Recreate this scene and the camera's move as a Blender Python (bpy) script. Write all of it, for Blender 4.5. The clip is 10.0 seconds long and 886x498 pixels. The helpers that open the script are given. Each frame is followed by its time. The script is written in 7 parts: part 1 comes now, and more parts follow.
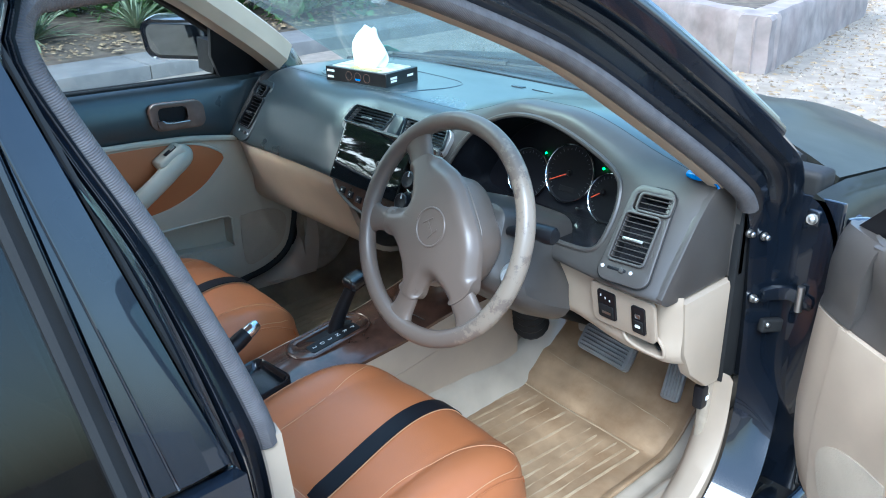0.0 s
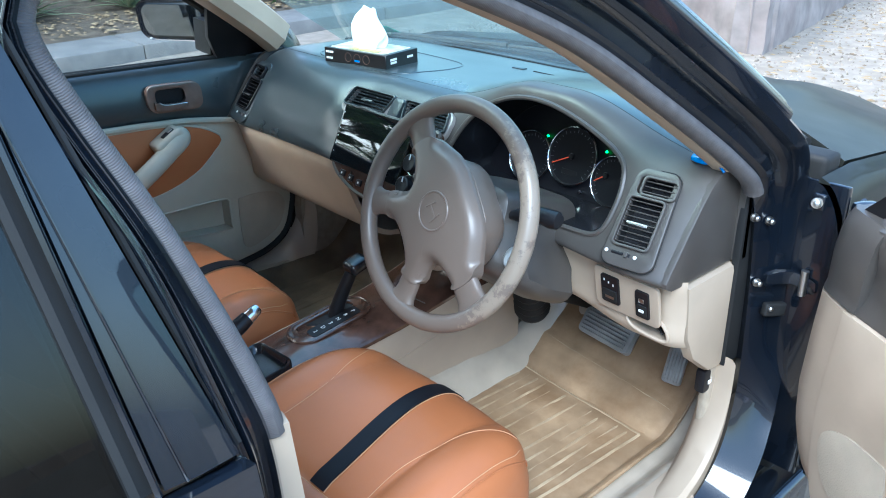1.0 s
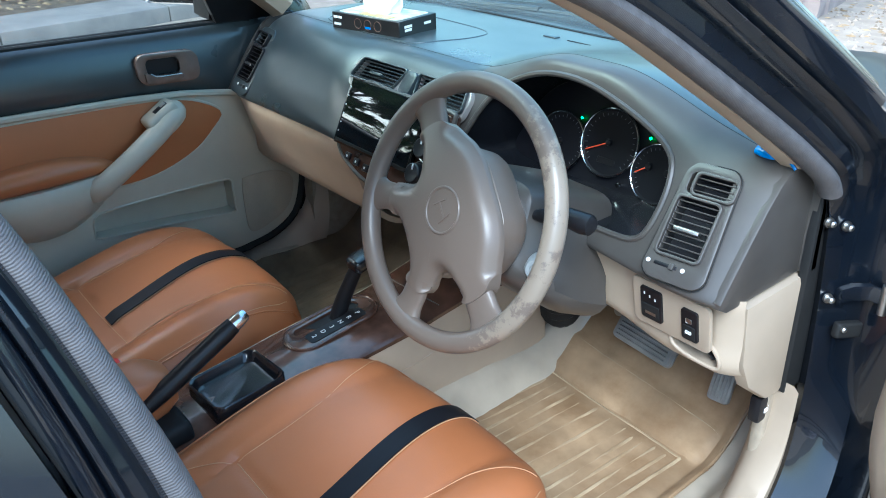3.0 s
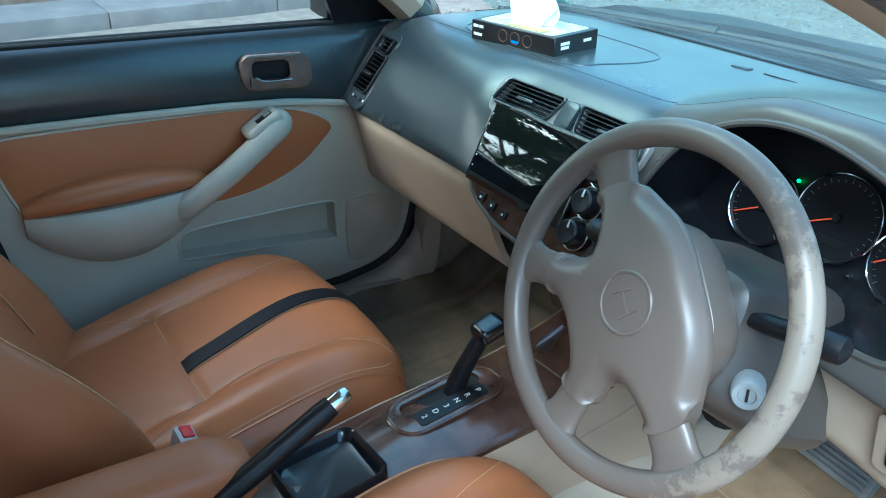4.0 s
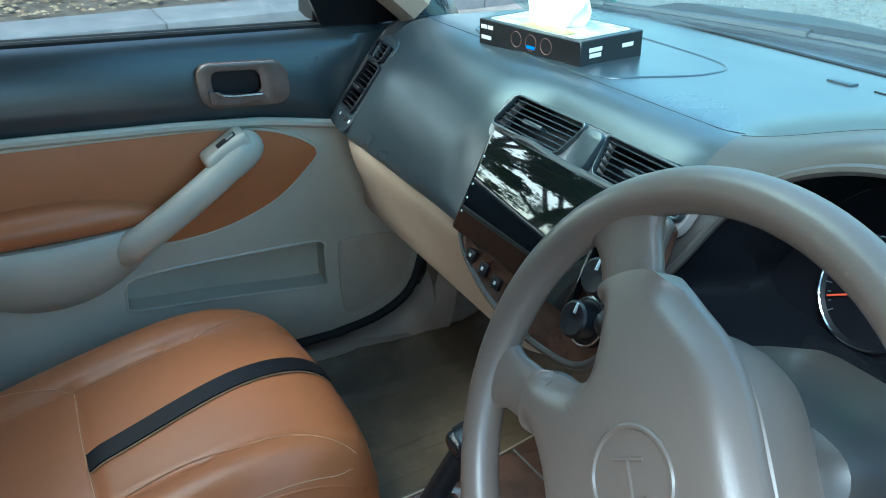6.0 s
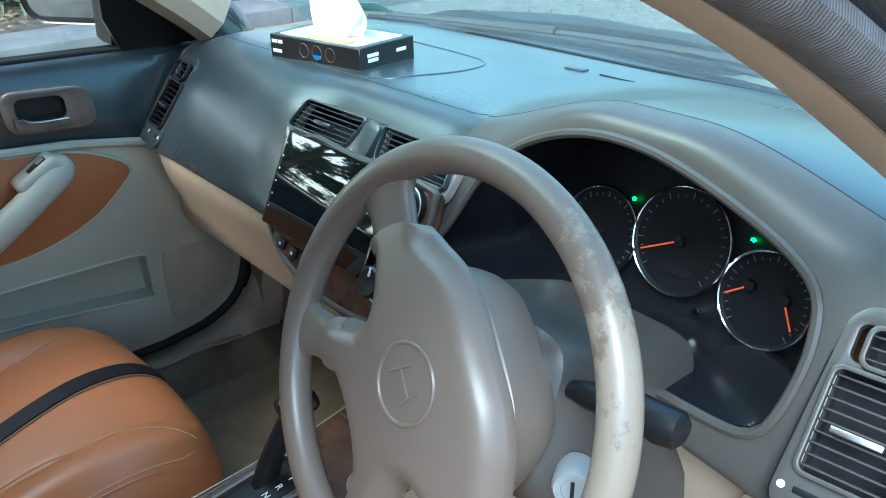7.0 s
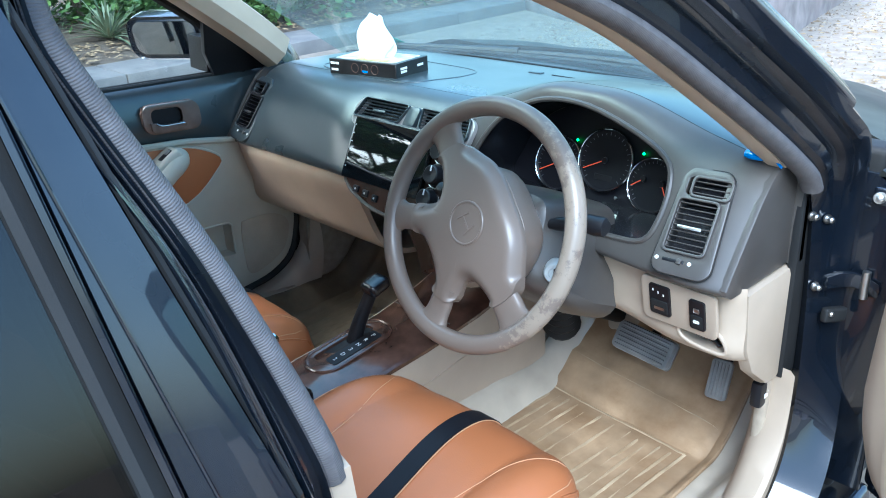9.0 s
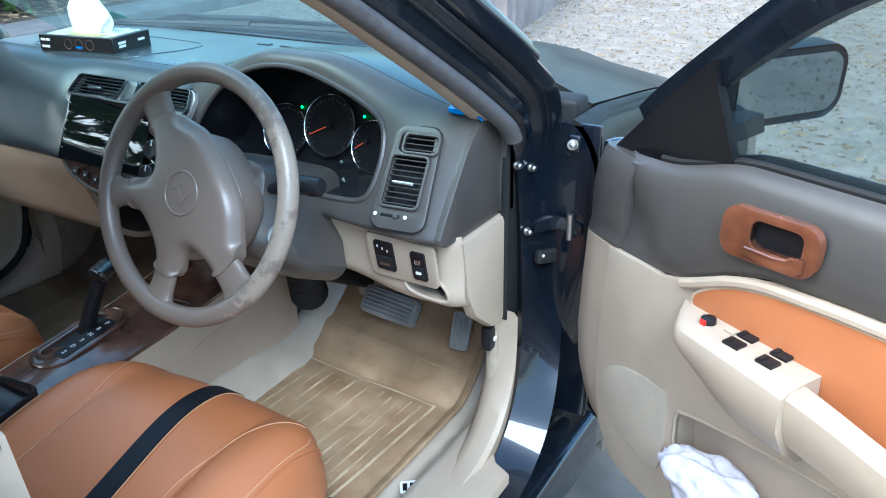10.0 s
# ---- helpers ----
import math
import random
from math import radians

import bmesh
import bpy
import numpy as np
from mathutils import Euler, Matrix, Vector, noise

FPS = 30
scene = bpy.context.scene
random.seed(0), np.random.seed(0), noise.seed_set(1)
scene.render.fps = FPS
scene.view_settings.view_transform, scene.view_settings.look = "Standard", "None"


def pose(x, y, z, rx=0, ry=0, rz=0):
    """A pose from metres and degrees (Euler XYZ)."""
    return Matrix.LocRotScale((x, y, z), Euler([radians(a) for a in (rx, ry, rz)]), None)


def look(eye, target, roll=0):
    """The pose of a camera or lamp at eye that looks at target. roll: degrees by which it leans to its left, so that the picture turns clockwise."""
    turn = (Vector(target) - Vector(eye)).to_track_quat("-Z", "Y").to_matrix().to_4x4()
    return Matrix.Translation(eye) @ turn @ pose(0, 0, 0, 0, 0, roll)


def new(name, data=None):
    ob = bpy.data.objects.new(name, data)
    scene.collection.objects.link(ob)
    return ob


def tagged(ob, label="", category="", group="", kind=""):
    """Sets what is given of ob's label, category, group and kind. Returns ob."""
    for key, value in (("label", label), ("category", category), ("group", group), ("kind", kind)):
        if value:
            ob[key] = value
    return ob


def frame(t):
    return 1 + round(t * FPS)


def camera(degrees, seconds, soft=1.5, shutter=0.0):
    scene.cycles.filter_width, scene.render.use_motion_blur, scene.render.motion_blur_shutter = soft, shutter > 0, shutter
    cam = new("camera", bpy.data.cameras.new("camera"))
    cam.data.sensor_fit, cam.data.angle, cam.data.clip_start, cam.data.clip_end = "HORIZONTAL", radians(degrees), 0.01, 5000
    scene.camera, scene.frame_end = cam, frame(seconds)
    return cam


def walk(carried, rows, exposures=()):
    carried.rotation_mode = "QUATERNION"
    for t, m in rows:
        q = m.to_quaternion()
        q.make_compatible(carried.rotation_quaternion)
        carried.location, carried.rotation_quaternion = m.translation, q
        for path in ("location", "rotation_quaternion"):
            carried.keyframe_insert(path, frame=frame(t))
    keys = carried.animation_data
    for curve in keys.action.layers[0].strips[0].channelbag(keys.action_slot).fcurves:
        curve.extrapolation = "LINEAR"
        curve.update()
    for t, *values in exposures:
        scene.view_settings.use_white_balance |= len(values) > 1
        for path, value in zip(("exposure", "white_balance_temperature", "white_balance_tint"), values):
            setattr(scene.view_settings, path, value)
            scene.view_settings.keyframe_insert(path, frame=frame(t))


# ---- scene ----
cam = camera(56.0, 10.0, 1.0)
PATH = [
    (0, (1.28, -1.088, 1.369), (-0.086, 0.132, 0.567), -1.1),
    (0.5, (1.271, -1.085, 1.369), (-0.09, 0.133, 0.555), -1.2),
    (1, (1.263, -1.09, 1.371), (-0.081, 0.126, 0.526), -1.0),
    (1.5, (1.247, -1.101, 1.374), (-0.092, 0.114, 0.52), -1.1),
    (2, (1.221, -1.075, 1.363), (-0.086, 0.17, 0.503), -0.9),
    (2.2, (1.212, -1.046, 1.362), (-0.089, 0.197, 0.489), -1.1),
    (3.3, (1.062, -0.89, 1.329), (-0.336, 0.197, 0.4), -0.9),
    (3.5, (1.002, -0.874, 1.328), (-0.404, 0.201, 0.397), -0.1),
    (4, (0.835, -0.82, 1.294), (-0.649, 0.154, 0.374), 0.7),
    (4.5, (0.75, -0.801, 1.282), (-0.818, 0.016, 0.348), 1.1),
    (5, (0.699, -0.729, 1.263), (-0.973, -0.151, 0.33), -0.6),
    (5.5, (0.627, -0.62, 1.23), (-1.037, 0.037, 0.336), 0.2),
    (6, (0.618, -0.538, 1.204), (-0.974, 0.279, 0.312), -0.6),
    (6.2, (0.631, -0.517, 1.199), (-0.904, 0.405, 0.309), -1.2),
    (7.3, (0.825, -0.674, 1.247), (-0.541, 0.499, 0.375), -2.0),
    (7.5, (0.872, -0.769, 1.257), (-0.484, 0.416, 0.386), -2.8),
    (8, (0.961, -0.923, 1.278), (-0.382, 0.279, 0.413), -3.0),
    (8.5, (1.046, -1.003, 1.3), (-0.304, 0.202, 0.448), -3.2),
    (9, (1.144, -1.082, 1.319), (-0.192, 0.175, 0.521), -2.8),
    (9.5, (1.202, -1.069, 1.294), (-0.018, 0.299, 0.494), -2.9),
    (10, (1.243, -1.036, 1.284), (0.297, 0.513, 0.445), -1.2),
]
walk(cam, [(t, look(eye, target, roll)) for t, eye, target, roll in PATH], [(0, 2.22, 5110, 2), (3, 2.28, 5250, 1), (4, 2.26, 4900, -7), (4.5, 2.21, 4770, -8), (5, 2.27, 5000, -2), (5.5, 2.34, 5140, -4), (6, 2.36, 4970, -9), (7.3, 2.39, 5260, -1), (8, 2.43, 5180, 1), (9, 2.39, 5080, 2), (9.5, 2.18, 5090, 1), (10, 2.00, 5020, 0)])

# ---- light ----
world = bpy.data.worlds.new("sky")
scene.world = world
world.use_nodes = True
wn = world.node_tree.nodes
sky = wn.new("ShaderNodeTexSky")
sky.sky_type, sky.sun_disc = "NISHITA", False
sky.sun_elevation, sky.sun_rotation = radians(45), radians(224)
sky.air_density, sky.dust_density, sky.ozone_density = 1.35, 4.0, 1.0
wn["Background"].inputs["Strength"].default_value = 0.15
world.node_tree.links.new(sky.outputs[0], wn["Background"].inputs["Color"])
sun = new("sun", bpy.data.lights.new("sun", "SUN"))
sun.data.energy, sun.data.angle, sun.data.color = 1.12, radians(28), (1.0, 0.97, 0.93)
sun.matrix_basis = look((4.3, -4.4, 6.2), (0, 0, 0))


# ---- materials ----
def pmat(name, base, rough=0.5, metal=0.0, var=0.12, scale=14.0, dirt=0.0, dirt_col=(0.3, 0.26, 0.2), dirt_scale=3.0,
         bump=0.0, bscale=500.0, coat=0.0, coat_rough=0.06, spec=0.5, rvar=0.08):
    """A plain surface: base colour with fine and coarse variation, optional dust, fine relief and a clear coat."""
    m = bpy.data.materials.new(name)
    m.use_nodes = True
    nt = m.node_tree
    n, l = nt.nodes, nt.links
    b = n["Principled BSDF"]
    tc = n.new("ShaderNodeTexCoord")
    n1 = n.new("ShaderNodeTexNoise")
    n1.inputs["Scale"].default_value, n1.inputs["Detail"].default_value = scale, 6.0
    l.new(tc.outputs["Object"], n1.inputs["Vector"])
    r1 = n.new("ShaderNodeValToRGB")
    r1.color_ramp.elements[0].position, r1.color_ramp.elements[1].position = 0.3, 0.7
    r1.color_ramp.elements[0].color = (*[c * (1 - var) for c in base], 1)
    r1.color_ramp.elements[1].color = (*[min(1, c * (1 + var)) for c in base], 1)
    l.new(n1.outputs["Fac"], r1.inputs["Fac"])
    col = r1.outputs["Color"]
    if dirt:
        n2 = n.new("ShaderNodeTexNoise")
        n2.inputs["Scale"].default_value, n2.inputs["Detail"].default_value = dirt_scale, 9.0
        n2.inputs["Roughness"].default_value = 0.65
        l.new(tc.outputs["Object"], n2.inputs["Vector"])
        r2 = n.new("ShaderNodeValToRGB")
        r2.color_ramp.elements[0].position, r2.color_ramp.elements[1].position = 0.42, 0.72
        r2.color_ramp.elements[0].color, r2.color_ramp.elements[1].color = (0, 0, 0, 1), (dirt, dirt, dirt, 1)
        l.new(n2.outputs["Fac"], r2.inputs["Fac"])
        mx = n.new("ShaderNodeMixRGB")
        l.new(r2.outputs["Color"], mx.inputs["Fac"])
        l.new(col, mx.inputs["Color1"])
        mx.inputs["Color2"].default_value = (*dirt_col, 1)
        col = mx.outputs["Color"]
    l.new(col, b.inputs["Base Color"])
    rr = n.new("ShaderNodeMapRange")
    rr.inputs["To Min"].default_value, rr.inputs["To Max"].default_value = max(0.02, rough - rvar), min(1, rough + rvar)
    n3 = n.new("ShaderNodeTexNoise")
    n3.inputs["Scale"].default_value, n3.inputs["Detail"].default_value = scale * 0.6, 4.0
    l.new(tc.outputs["Object"], n3.inputs["Vector"])
    l.new(n3.outputs["Fac"], rr.inputs["Value"])
    l.new(rr.outputs["Result"], b.inputs["Roughness"])
    b.inputs["Metallic"].default_value = metal
    b.inputs["Specular IOR Level"].default_value = spec
    b.inputs["Coat Weight"].default_value, b.inputs["Coat Roughness"].default_value = coat, coat_rough
    if bump:
        n4 = n.new("ShaderNodeTexNoise")
        n4.inputs["Scale"].default_value, n4.inputs["Detail"].default_value = bscale, 3.0
        l.new(tc.outputs["Object"], n4.inputs["Vector"])
        bp = n.new("ShaderNodeBump")
        bp.inputs["Strength"].default_value, bp.inputs["Distance"].default_value = bump, 0.001
        l.new(n4.outputs["Fac"], bp.inputs["Height"])
        l.new(bp.outputs["Normal"], b.inputs["Normal"])
    return m


def glow(name, col, power):
    m = bpy.data.materials.new(name)
    m.use_nodes = True
    b = m.node_tree.nodes["Principled BSDF"]
    b.inputs["Base Color"].default_value = (*col, 1)
    b.inputs["Emission Color"].default_value, b.inputs["Emission Strength"].default_value = (*col, 1), power
    return m


def glassy(name, tint, lo=0.04, hi=0.55, dust=0.0):
    """Window glass: clear, with a reflection that grows towards grazing angles."""
    m = bpy.data.materials.new(name)
    m.use_nodes = True
    n, l = m.node_tree.nodes, m.node_tree.links
    n.remove(n["Principled BSDF"])
    t, g, mx = n.new("ShaderNodeBsdfTransparent"), n.new("ShaderNodeBsdfGlossy"), n.new("ShaderNodeMixShader")
    t.inputs["Color"].default_value = (*tint, 1)
    g.inputs["Roughness"].default_value = 0.02
    lw = n.new("ShaderNodeLayerWeight")
    pw = n.new("ShaderNodeMath")
    pw.operation, pw.inputs[1].default_value = "POWER", 4.0
    mr = n.new("ShaderNodeMapRange")
    mr.inputs["To Min"].default_value, mr.inputs["To Max"].default_value = lo, hi
    l.new(lw.outputs["Facing"], pw.inputs[0])
    l.new(pw.outputs[0], mr.inputs["Value"])
    l.new(mr.outputs["Result"], mx.inputs["Fac"])
    l.new(t.outputs[0], mx.inputs[1])
    l.new(g.outputs[0], mx.inputs[2])
    last = mx.outputs[0]
    if dust:
        # a film of dust that scatters a little light, also used for sky haze
        df, tl, half, fin = n.new("ShaderNodeBsdfDiffuse"), n.new("ShaderNodeBsdfTranslucent"), n.new("ShaderNodeMixShader"), n.new("ShaderNodeMixShader")
        for q in (df, tl):
            q.inputs["Color"].default_value = (0.72, 0.74, 0.72, 1)
        nz, rp = n.new("ShaderNodeTexNoise"), n.new("ShaderNodeMapRange")
        nz.inputs["Scale"].default_value, nz.inputs["Detail"].default_value = 5.0, 8.0
        rp.inputs["To Min"].default_value, rp.inputs["To Max"].default_value = dust * 0.5, dust * 1.5
        l.new(nz.outputs["Fac"], rp.inputs["Value"])
        l.new(df.outputs[0], half.inputs[1])
        l.new(tl.outputs[0], half.inputs[2])
        l.new(rp.outputs["Result"], fin.inputs["Fac"])
        l.new(last, fin.inputs[1])
        l.new(half.outputs[0], fin.inputs[2])
        last = fin.outputs[0]
    l.new(last, n["Material Output"].inputs["Surface"])
    return m


def ribbed(name, base, pitch, rough=0.7, strength=0.7):
    """Woven edge trim with fine cross ribs."""
    m = pmat(name, base, rough, var=0.18, scale=60)
    n, l = m.node_tree.nodes, m.node_tree.links
    uv = n.new("ShaderNodeUVMap")
    w = n.new("ShaderNodeTexWave")
    w.inputs["Scale"].default_value = pitch
    w.inputs["Distortion"].default_value = 1.2
    l.new(uv.outputs["UV"], w.inputs["Vector"])
    bp = n.new("ShaderNodeBump")
    bp.inputs["Strength"].default_value, bp.inputs["Distance"].default_value = strength, 0.002
    l.new(w.outputs["Fac"], bp.inputs["Height"])
    l.new(bp.outputs["Normal"], n["Principled BSDF"].inputs["Normal"])
    return m


def leaf_mat(name, a, b2, rough=0.55):
    m = bpy.data.materials.new(name)
    m.use_nodes = True
    n, l = m.node_tree.nodes, m.node_tree.links
    b = n["Principled BSDF"]
    g = n.new("ShaderNodeNewGeometry")
    r = n.new("ShaderNodeValToRGB")
    r.color_ramp.elements[0].color, r.color_ramp.elements[1].color = (*a, 1), (*b2, 1)
    l.new(g.outputs["Random Per Island"], r.inputs["Fac"])
    l.new(r.outputs["Color"], b.inputs["Base Color"])
    b.inputs["Roughness"].default_value = rough
    return m


PAD = pmat("dash_vinyl", (0.028, 0.038, 0.043), 0.30, spec=0.6, coat=0.35, coat_rough=0.22, bump=0.05, bscale=600, scale=9, var=0.1, dirt=0.06, dirt_col=(0.2, 0.19, 0.17))
TAUPE = pmat("taupe_plastic", (0.062, 0.055, 0.050), 0.36, bump=0.06, bscale=600, var=0.08, dirt=0.08, spec=0.6)
WHEEL = pmat("wheel_leather", (0.172, 0.133, 0.107), 0.36, bump=0.10, bscale=420, var=0.04, scale=6, rvar=0.05, spec=0.6)
BEIGE = pmat("beige_plastic", (0.45, 0.358, 0.265), 0.5, bump=0.05, bscale=1200, var=0.05, dirt=0.15, dirt_col=(0.36, 0.28, 0.19), dirt_scale=5)
BEIGE_C = pmat("beige_carpet", (0.41, 0.34, 0.255), 0.9, bump=0.9, bscale=900, var=0.15, scale=50, dirt=0.35, dirt_col=(0.22, 0.17, 0.11), dirt_scale=6)
ORANGE = pmat("tan_leather", (0.44, 0.155, 0.056), 0.38, bump=0.14, bscale=420, var=0.07, scale=7, dirt=0.1, dirt_col=(0.3, 0.12, 0.05))
STRIPE = pmat("black_leather", (0.010, 0.010, 0.013), 0.5, spec=0.25, bump=0.08, bscale=600)
THREAD = pmat("cream_thread", (0.56, 0.31, 0.16), 0.7)
BLACKP = pmat("black_plastic", (0.010, 0.010, 0.012), 0.38, spec=0.35, bump=0.04, bscale=900)
GLOSSBLK = pmat("gloss_black_plastic", (0.009, 0.010, 0.013), 0.20, spec=0.7, rvar=0.05)
SOFTBLK = pmat("dark_rubber", (0.015, 0.015, 0.015), 0.65, spec=0.35, bump=0.2, bscale=300)
PAINT = pmat("black_paint", (0.005, 0.0078, 0.0135), 0.26, var=0.2, coat=0.9, coat_rough=0.03, spec=0.28, dirt=0.06, dirt_col=(0.06, 0.058, 0.05), dirt_scale=9, rvar=0.05)
DUSTY = pmat("dusty_black_paint", (0.010, 0.011, 0.012), 0.45, var=0.3, coat=0.20, coat_rough=0.10, spec=0.05, dirt=0.85, dirt_col=(0.036, 0.038, 0.030), dirt_scale=2.5)
CHROME = pmat("chrome", (0.75, 0.76, 0.78), 0.12, metal=1.0, var=0.03)
STEEL = pmat("zinc_steel", (0.55, 0.54, 0.52), 0.35, metal=1.0, var=0.15, dirt=0.3, dirt_col=(0.2, 0.17, 0.13))
WOODP = pmat("dark_wood_trim", (0.080, 0.040, 0.027), 0.22, var=0.5, scale=22, coat=0.6, coat_rough=0.08)
WOODR = pmat("red_wood_trim", (0.15, 0.052, 0.024), 0.25, var=0.35, scale=26, coat=0.7, coat_rough=0.06)
# bright metal for the highlight drawn on the pillar
GLINT = pmat("glint_metal", (0.30, 0.31, 0.33), 0.16, metal=1.0, var=0.25, scale=30, rvar=0.12)
SATIN = pmat("satin_grey_trim", (0.36, 0.335, 0.315), 0.30, metal=0.35, var=0.06, scale=30)
SEAL = ribbed("ribbed_seal", (0.105, 0.097, 0.097), 230.0, 0.5, 0.35)
# door beige again, paler and cooler for the light on the far trim
BEIGE_LIT = pmat("lit_beige_plastic", (0.52, 0.475, 0.375), 0.45, bump=0.05, bscale=1200, var=0.05, dirt=0.15, dirt_col=(0.36, 0.30, 0.21), dirt_scale=5)
LOCK_P = pmat("pale_grey_plastic", (0.30, 0.32, 0.32), 0.4, var=0.08, scale=60)
BROWN_G = pmat("bronze_brown_gloss", (0.16, 0.105, 0.082), 0.24, var=0.2, scale=30, coat=0.7, coat_rough=0.07)
LINER = pmat("headliner", (0.55, 0.50, 0.42), 0.95, bump=0.4, bscale=800, var=0.06)
MAT_V = pmat("soiled_vinyl_mat", (0.375, 0.255, 0.150), 0.36, spec=0.4, var=0.28, scale=11, dirt=0.95, dirt_col=(0.235, 0.135, 0.064), dirt_scale=7, bump=0.3, bscale=60, rvar=0.16)
MAT_R = pmat("vinyl_rib", (0.47, 0.355, 0.225), 0.34, var=0.3, scale=14, dirt=0.95, dirt_col=(0.27, 0.175, 0.09), dirt_scale=9, bump=0.3, bscale=80)
# the soiled mat again, its colour darkened for the shaded far footwell
MAT_P = pmat("shaded_soiled_mat", (0.20, 0.155, 0.10), 0.45, var=0.3, scale=9, dirt=0.9, dirt_col=(0.09, 0.066, 0.042), dirt_scale=6, bump=0.3, bscale=60)
MAT_W = pmat("clear_vinyl_film", (0.51, 0.44, 0.35), 0.22, var=0.15, scale=12, dirt=0.35, dirt_col=(0.4, 0.33, 0.24), bump=0.4, bscale=40)
RUBBER = pmat("pedal_rubber", (0.33, 0.325, 0.31), 0.5, var=0.3, dirt=0.4, dirt_col=(0.16, 0.13, 0.10), dirt_scale=20)
SCREEN = pmat("screen_glass", (0.004, 0.005, 0.006), 0.03, var=0.02, coat=1.0, coat_rough=0.01, rvar=0.01)
WHITE = pmat("white_mark", (0.8, 0.8, 0.78), 0.5, var=0.03)
TICK = pmat("dim_tick", (0.14, 0.14, 0.15), 0.6)
TISSUE = pmat("tissue_paper", (0.86, 0.87, 0.85), 0.95, bump=0.3, bscale=120, var=0.02)
CARD = pmat("black_card", (0.012, 0.012, 0.013), 0.35, var=0.2)
GOLD = pmat("gold_print", (0.42, 0.36, 0.10), 0.4, var=0.4, scale=120)
RED = pmat("red_plastic", (0.55, 0.02, 0.015), 0.4)
NEEDLE = glow("needle_orange", (0.70, 0.085, 0.03), 0.10)
GREEN_L = glow("green_lamp", (0.02, 1.0, 0.08), 3.0)
DIAL = pmat("dial_black", (0.007, 0.007, 0.010), 0.5, spec=0.3)
BLUEP = pmat("blue_plastic", (0.01, 0.20, 0.62), 0.2, coat=0.6)
MIRROR = pmat("mirror_glass", (0.33, 0.37, 0.40), 0.02, metal=1.0, var=0.01, rvar=0.005)
GLASS = glassy("clear_glass", (0.96, 0.985, 0.975))
# the film value here stands in for sky haze reflected in the pane
SIDE_G = glassy("side_window_glass", (0.68, 0.76, 0.77), 0.05, 0.5, 0.012)
# the dust film here also supplies veiling haze over the view ahead
SCREEN_G = glassy("dusty_windscreen_glass", (0.80, 0.94, 0.93), 0.04, 0.5, 0.07)
TINTED = glassy("tinted_glass", (0.17, 0.20, 0.22), 0.04, 0.32)
SMOKE_G = glassy("smoked_glass", (0.70, 0.74, 0.74), 0.05, 0.5)
GREEN_S = pmat("green_sticker", (0.02, 0.35, 0.22), 0.4)
CLOTH = pmat("pale_print_cloth", (0.70, 0.66, 0.72), 0.9, var=0.12, scale=70, bump=0.5, bscale=150)
PERF = pmat("perforated_grille", (0.46, 0.385, 0.29), 0.6, var=0.1, bump=1.0, bscale=420)


# ---- mesh tools ----
BASE = {}


def thing(name, at, label, category, group="", kind=""):
    """An Empty at a thing's base; its parts are built in world places."""
    ob = new(name)
    ob.empty_display_size = 0.05
    ob.matrix_basis = Matrix.Translation(at)
    BASE[ob.name] = ob.matrix_basis.copy()
    return tagged(ob, label, category, group, kind)


def part(name, bm, material, parent=None, label="", smooth=True, angle=38):
    bmesh.ops.recalc_face_normals(bm, faces=bm.faces)
    me = bpy.data.meshes.new(name)
    bm.to_mesh(me)
    bm.free()
    me.materials.append(material)
    if smooth:
        me.polygons.foreach_set("use_smooth", [True] * len(me.polygons))
        me.set_sharp_from_angle(angle=radians(angle))
    ob = new(name, me)
    if parent:
        ob.parent = parent
        ob.matrix_parent_inverse = BASE.get(parent.name, Matrix()).inverted()
    if label:
        ob["label"] = label
    return ob


def solo(name, bm, material, label, category, kind="", group="", **k):
    """A thing or a piece of the setting that is one mesh."""
    return tagged(part(name, bm, material, None, **k), label, category, group, kind)


def crom(pts, n, closed=False):
    """n points on a smooth curve through pts."""
    P = np.array(pts, float)
    m = len(P)
    seg = m if closed else m - 1
    out = []
    for k in range(n):
        u = k * seg / n if closed else k * seg / (n - 1)
        i = min(int(u), seg - 1)
        t = u - i
        if closed:
            a, b, c, d = P[(i - 1) % m], P[i % m], P[(i + 1) % m], P[(i + 2) % m]
        else:
            b, c = P[i], P[i + 1]
            a = P[i - 1] if i > 0 else 2 * b - c
            d = P[i + 2] if i + 2 < m else 2 * c - b
        out.append(0.5 * (2 * b + (c - a) * t + (2 * a - 5 * b + 4 * c - d) * t * t + (3 * b - a - 3 * c + d) * t ** 3))
    return np.array(out)


def even(pts, n, closed=False):
    """The same curve at even steps of length."""
    P = np.array(pts, float)
    if closed:
        P = np.vstack([P, P[:1]])
    d = np.concatenate([[0], np.cumsum(np.linalg.norm(np.diff(P, axis=0), axis=1))])
    s = np.linspace(0, d[-1], n + 1)[:-1] if closed else np.linspace(0, d[-1], n)
    return np.stack([np.interp(s, d, P[:, k]) for k in range(P.shape[1])], 1)


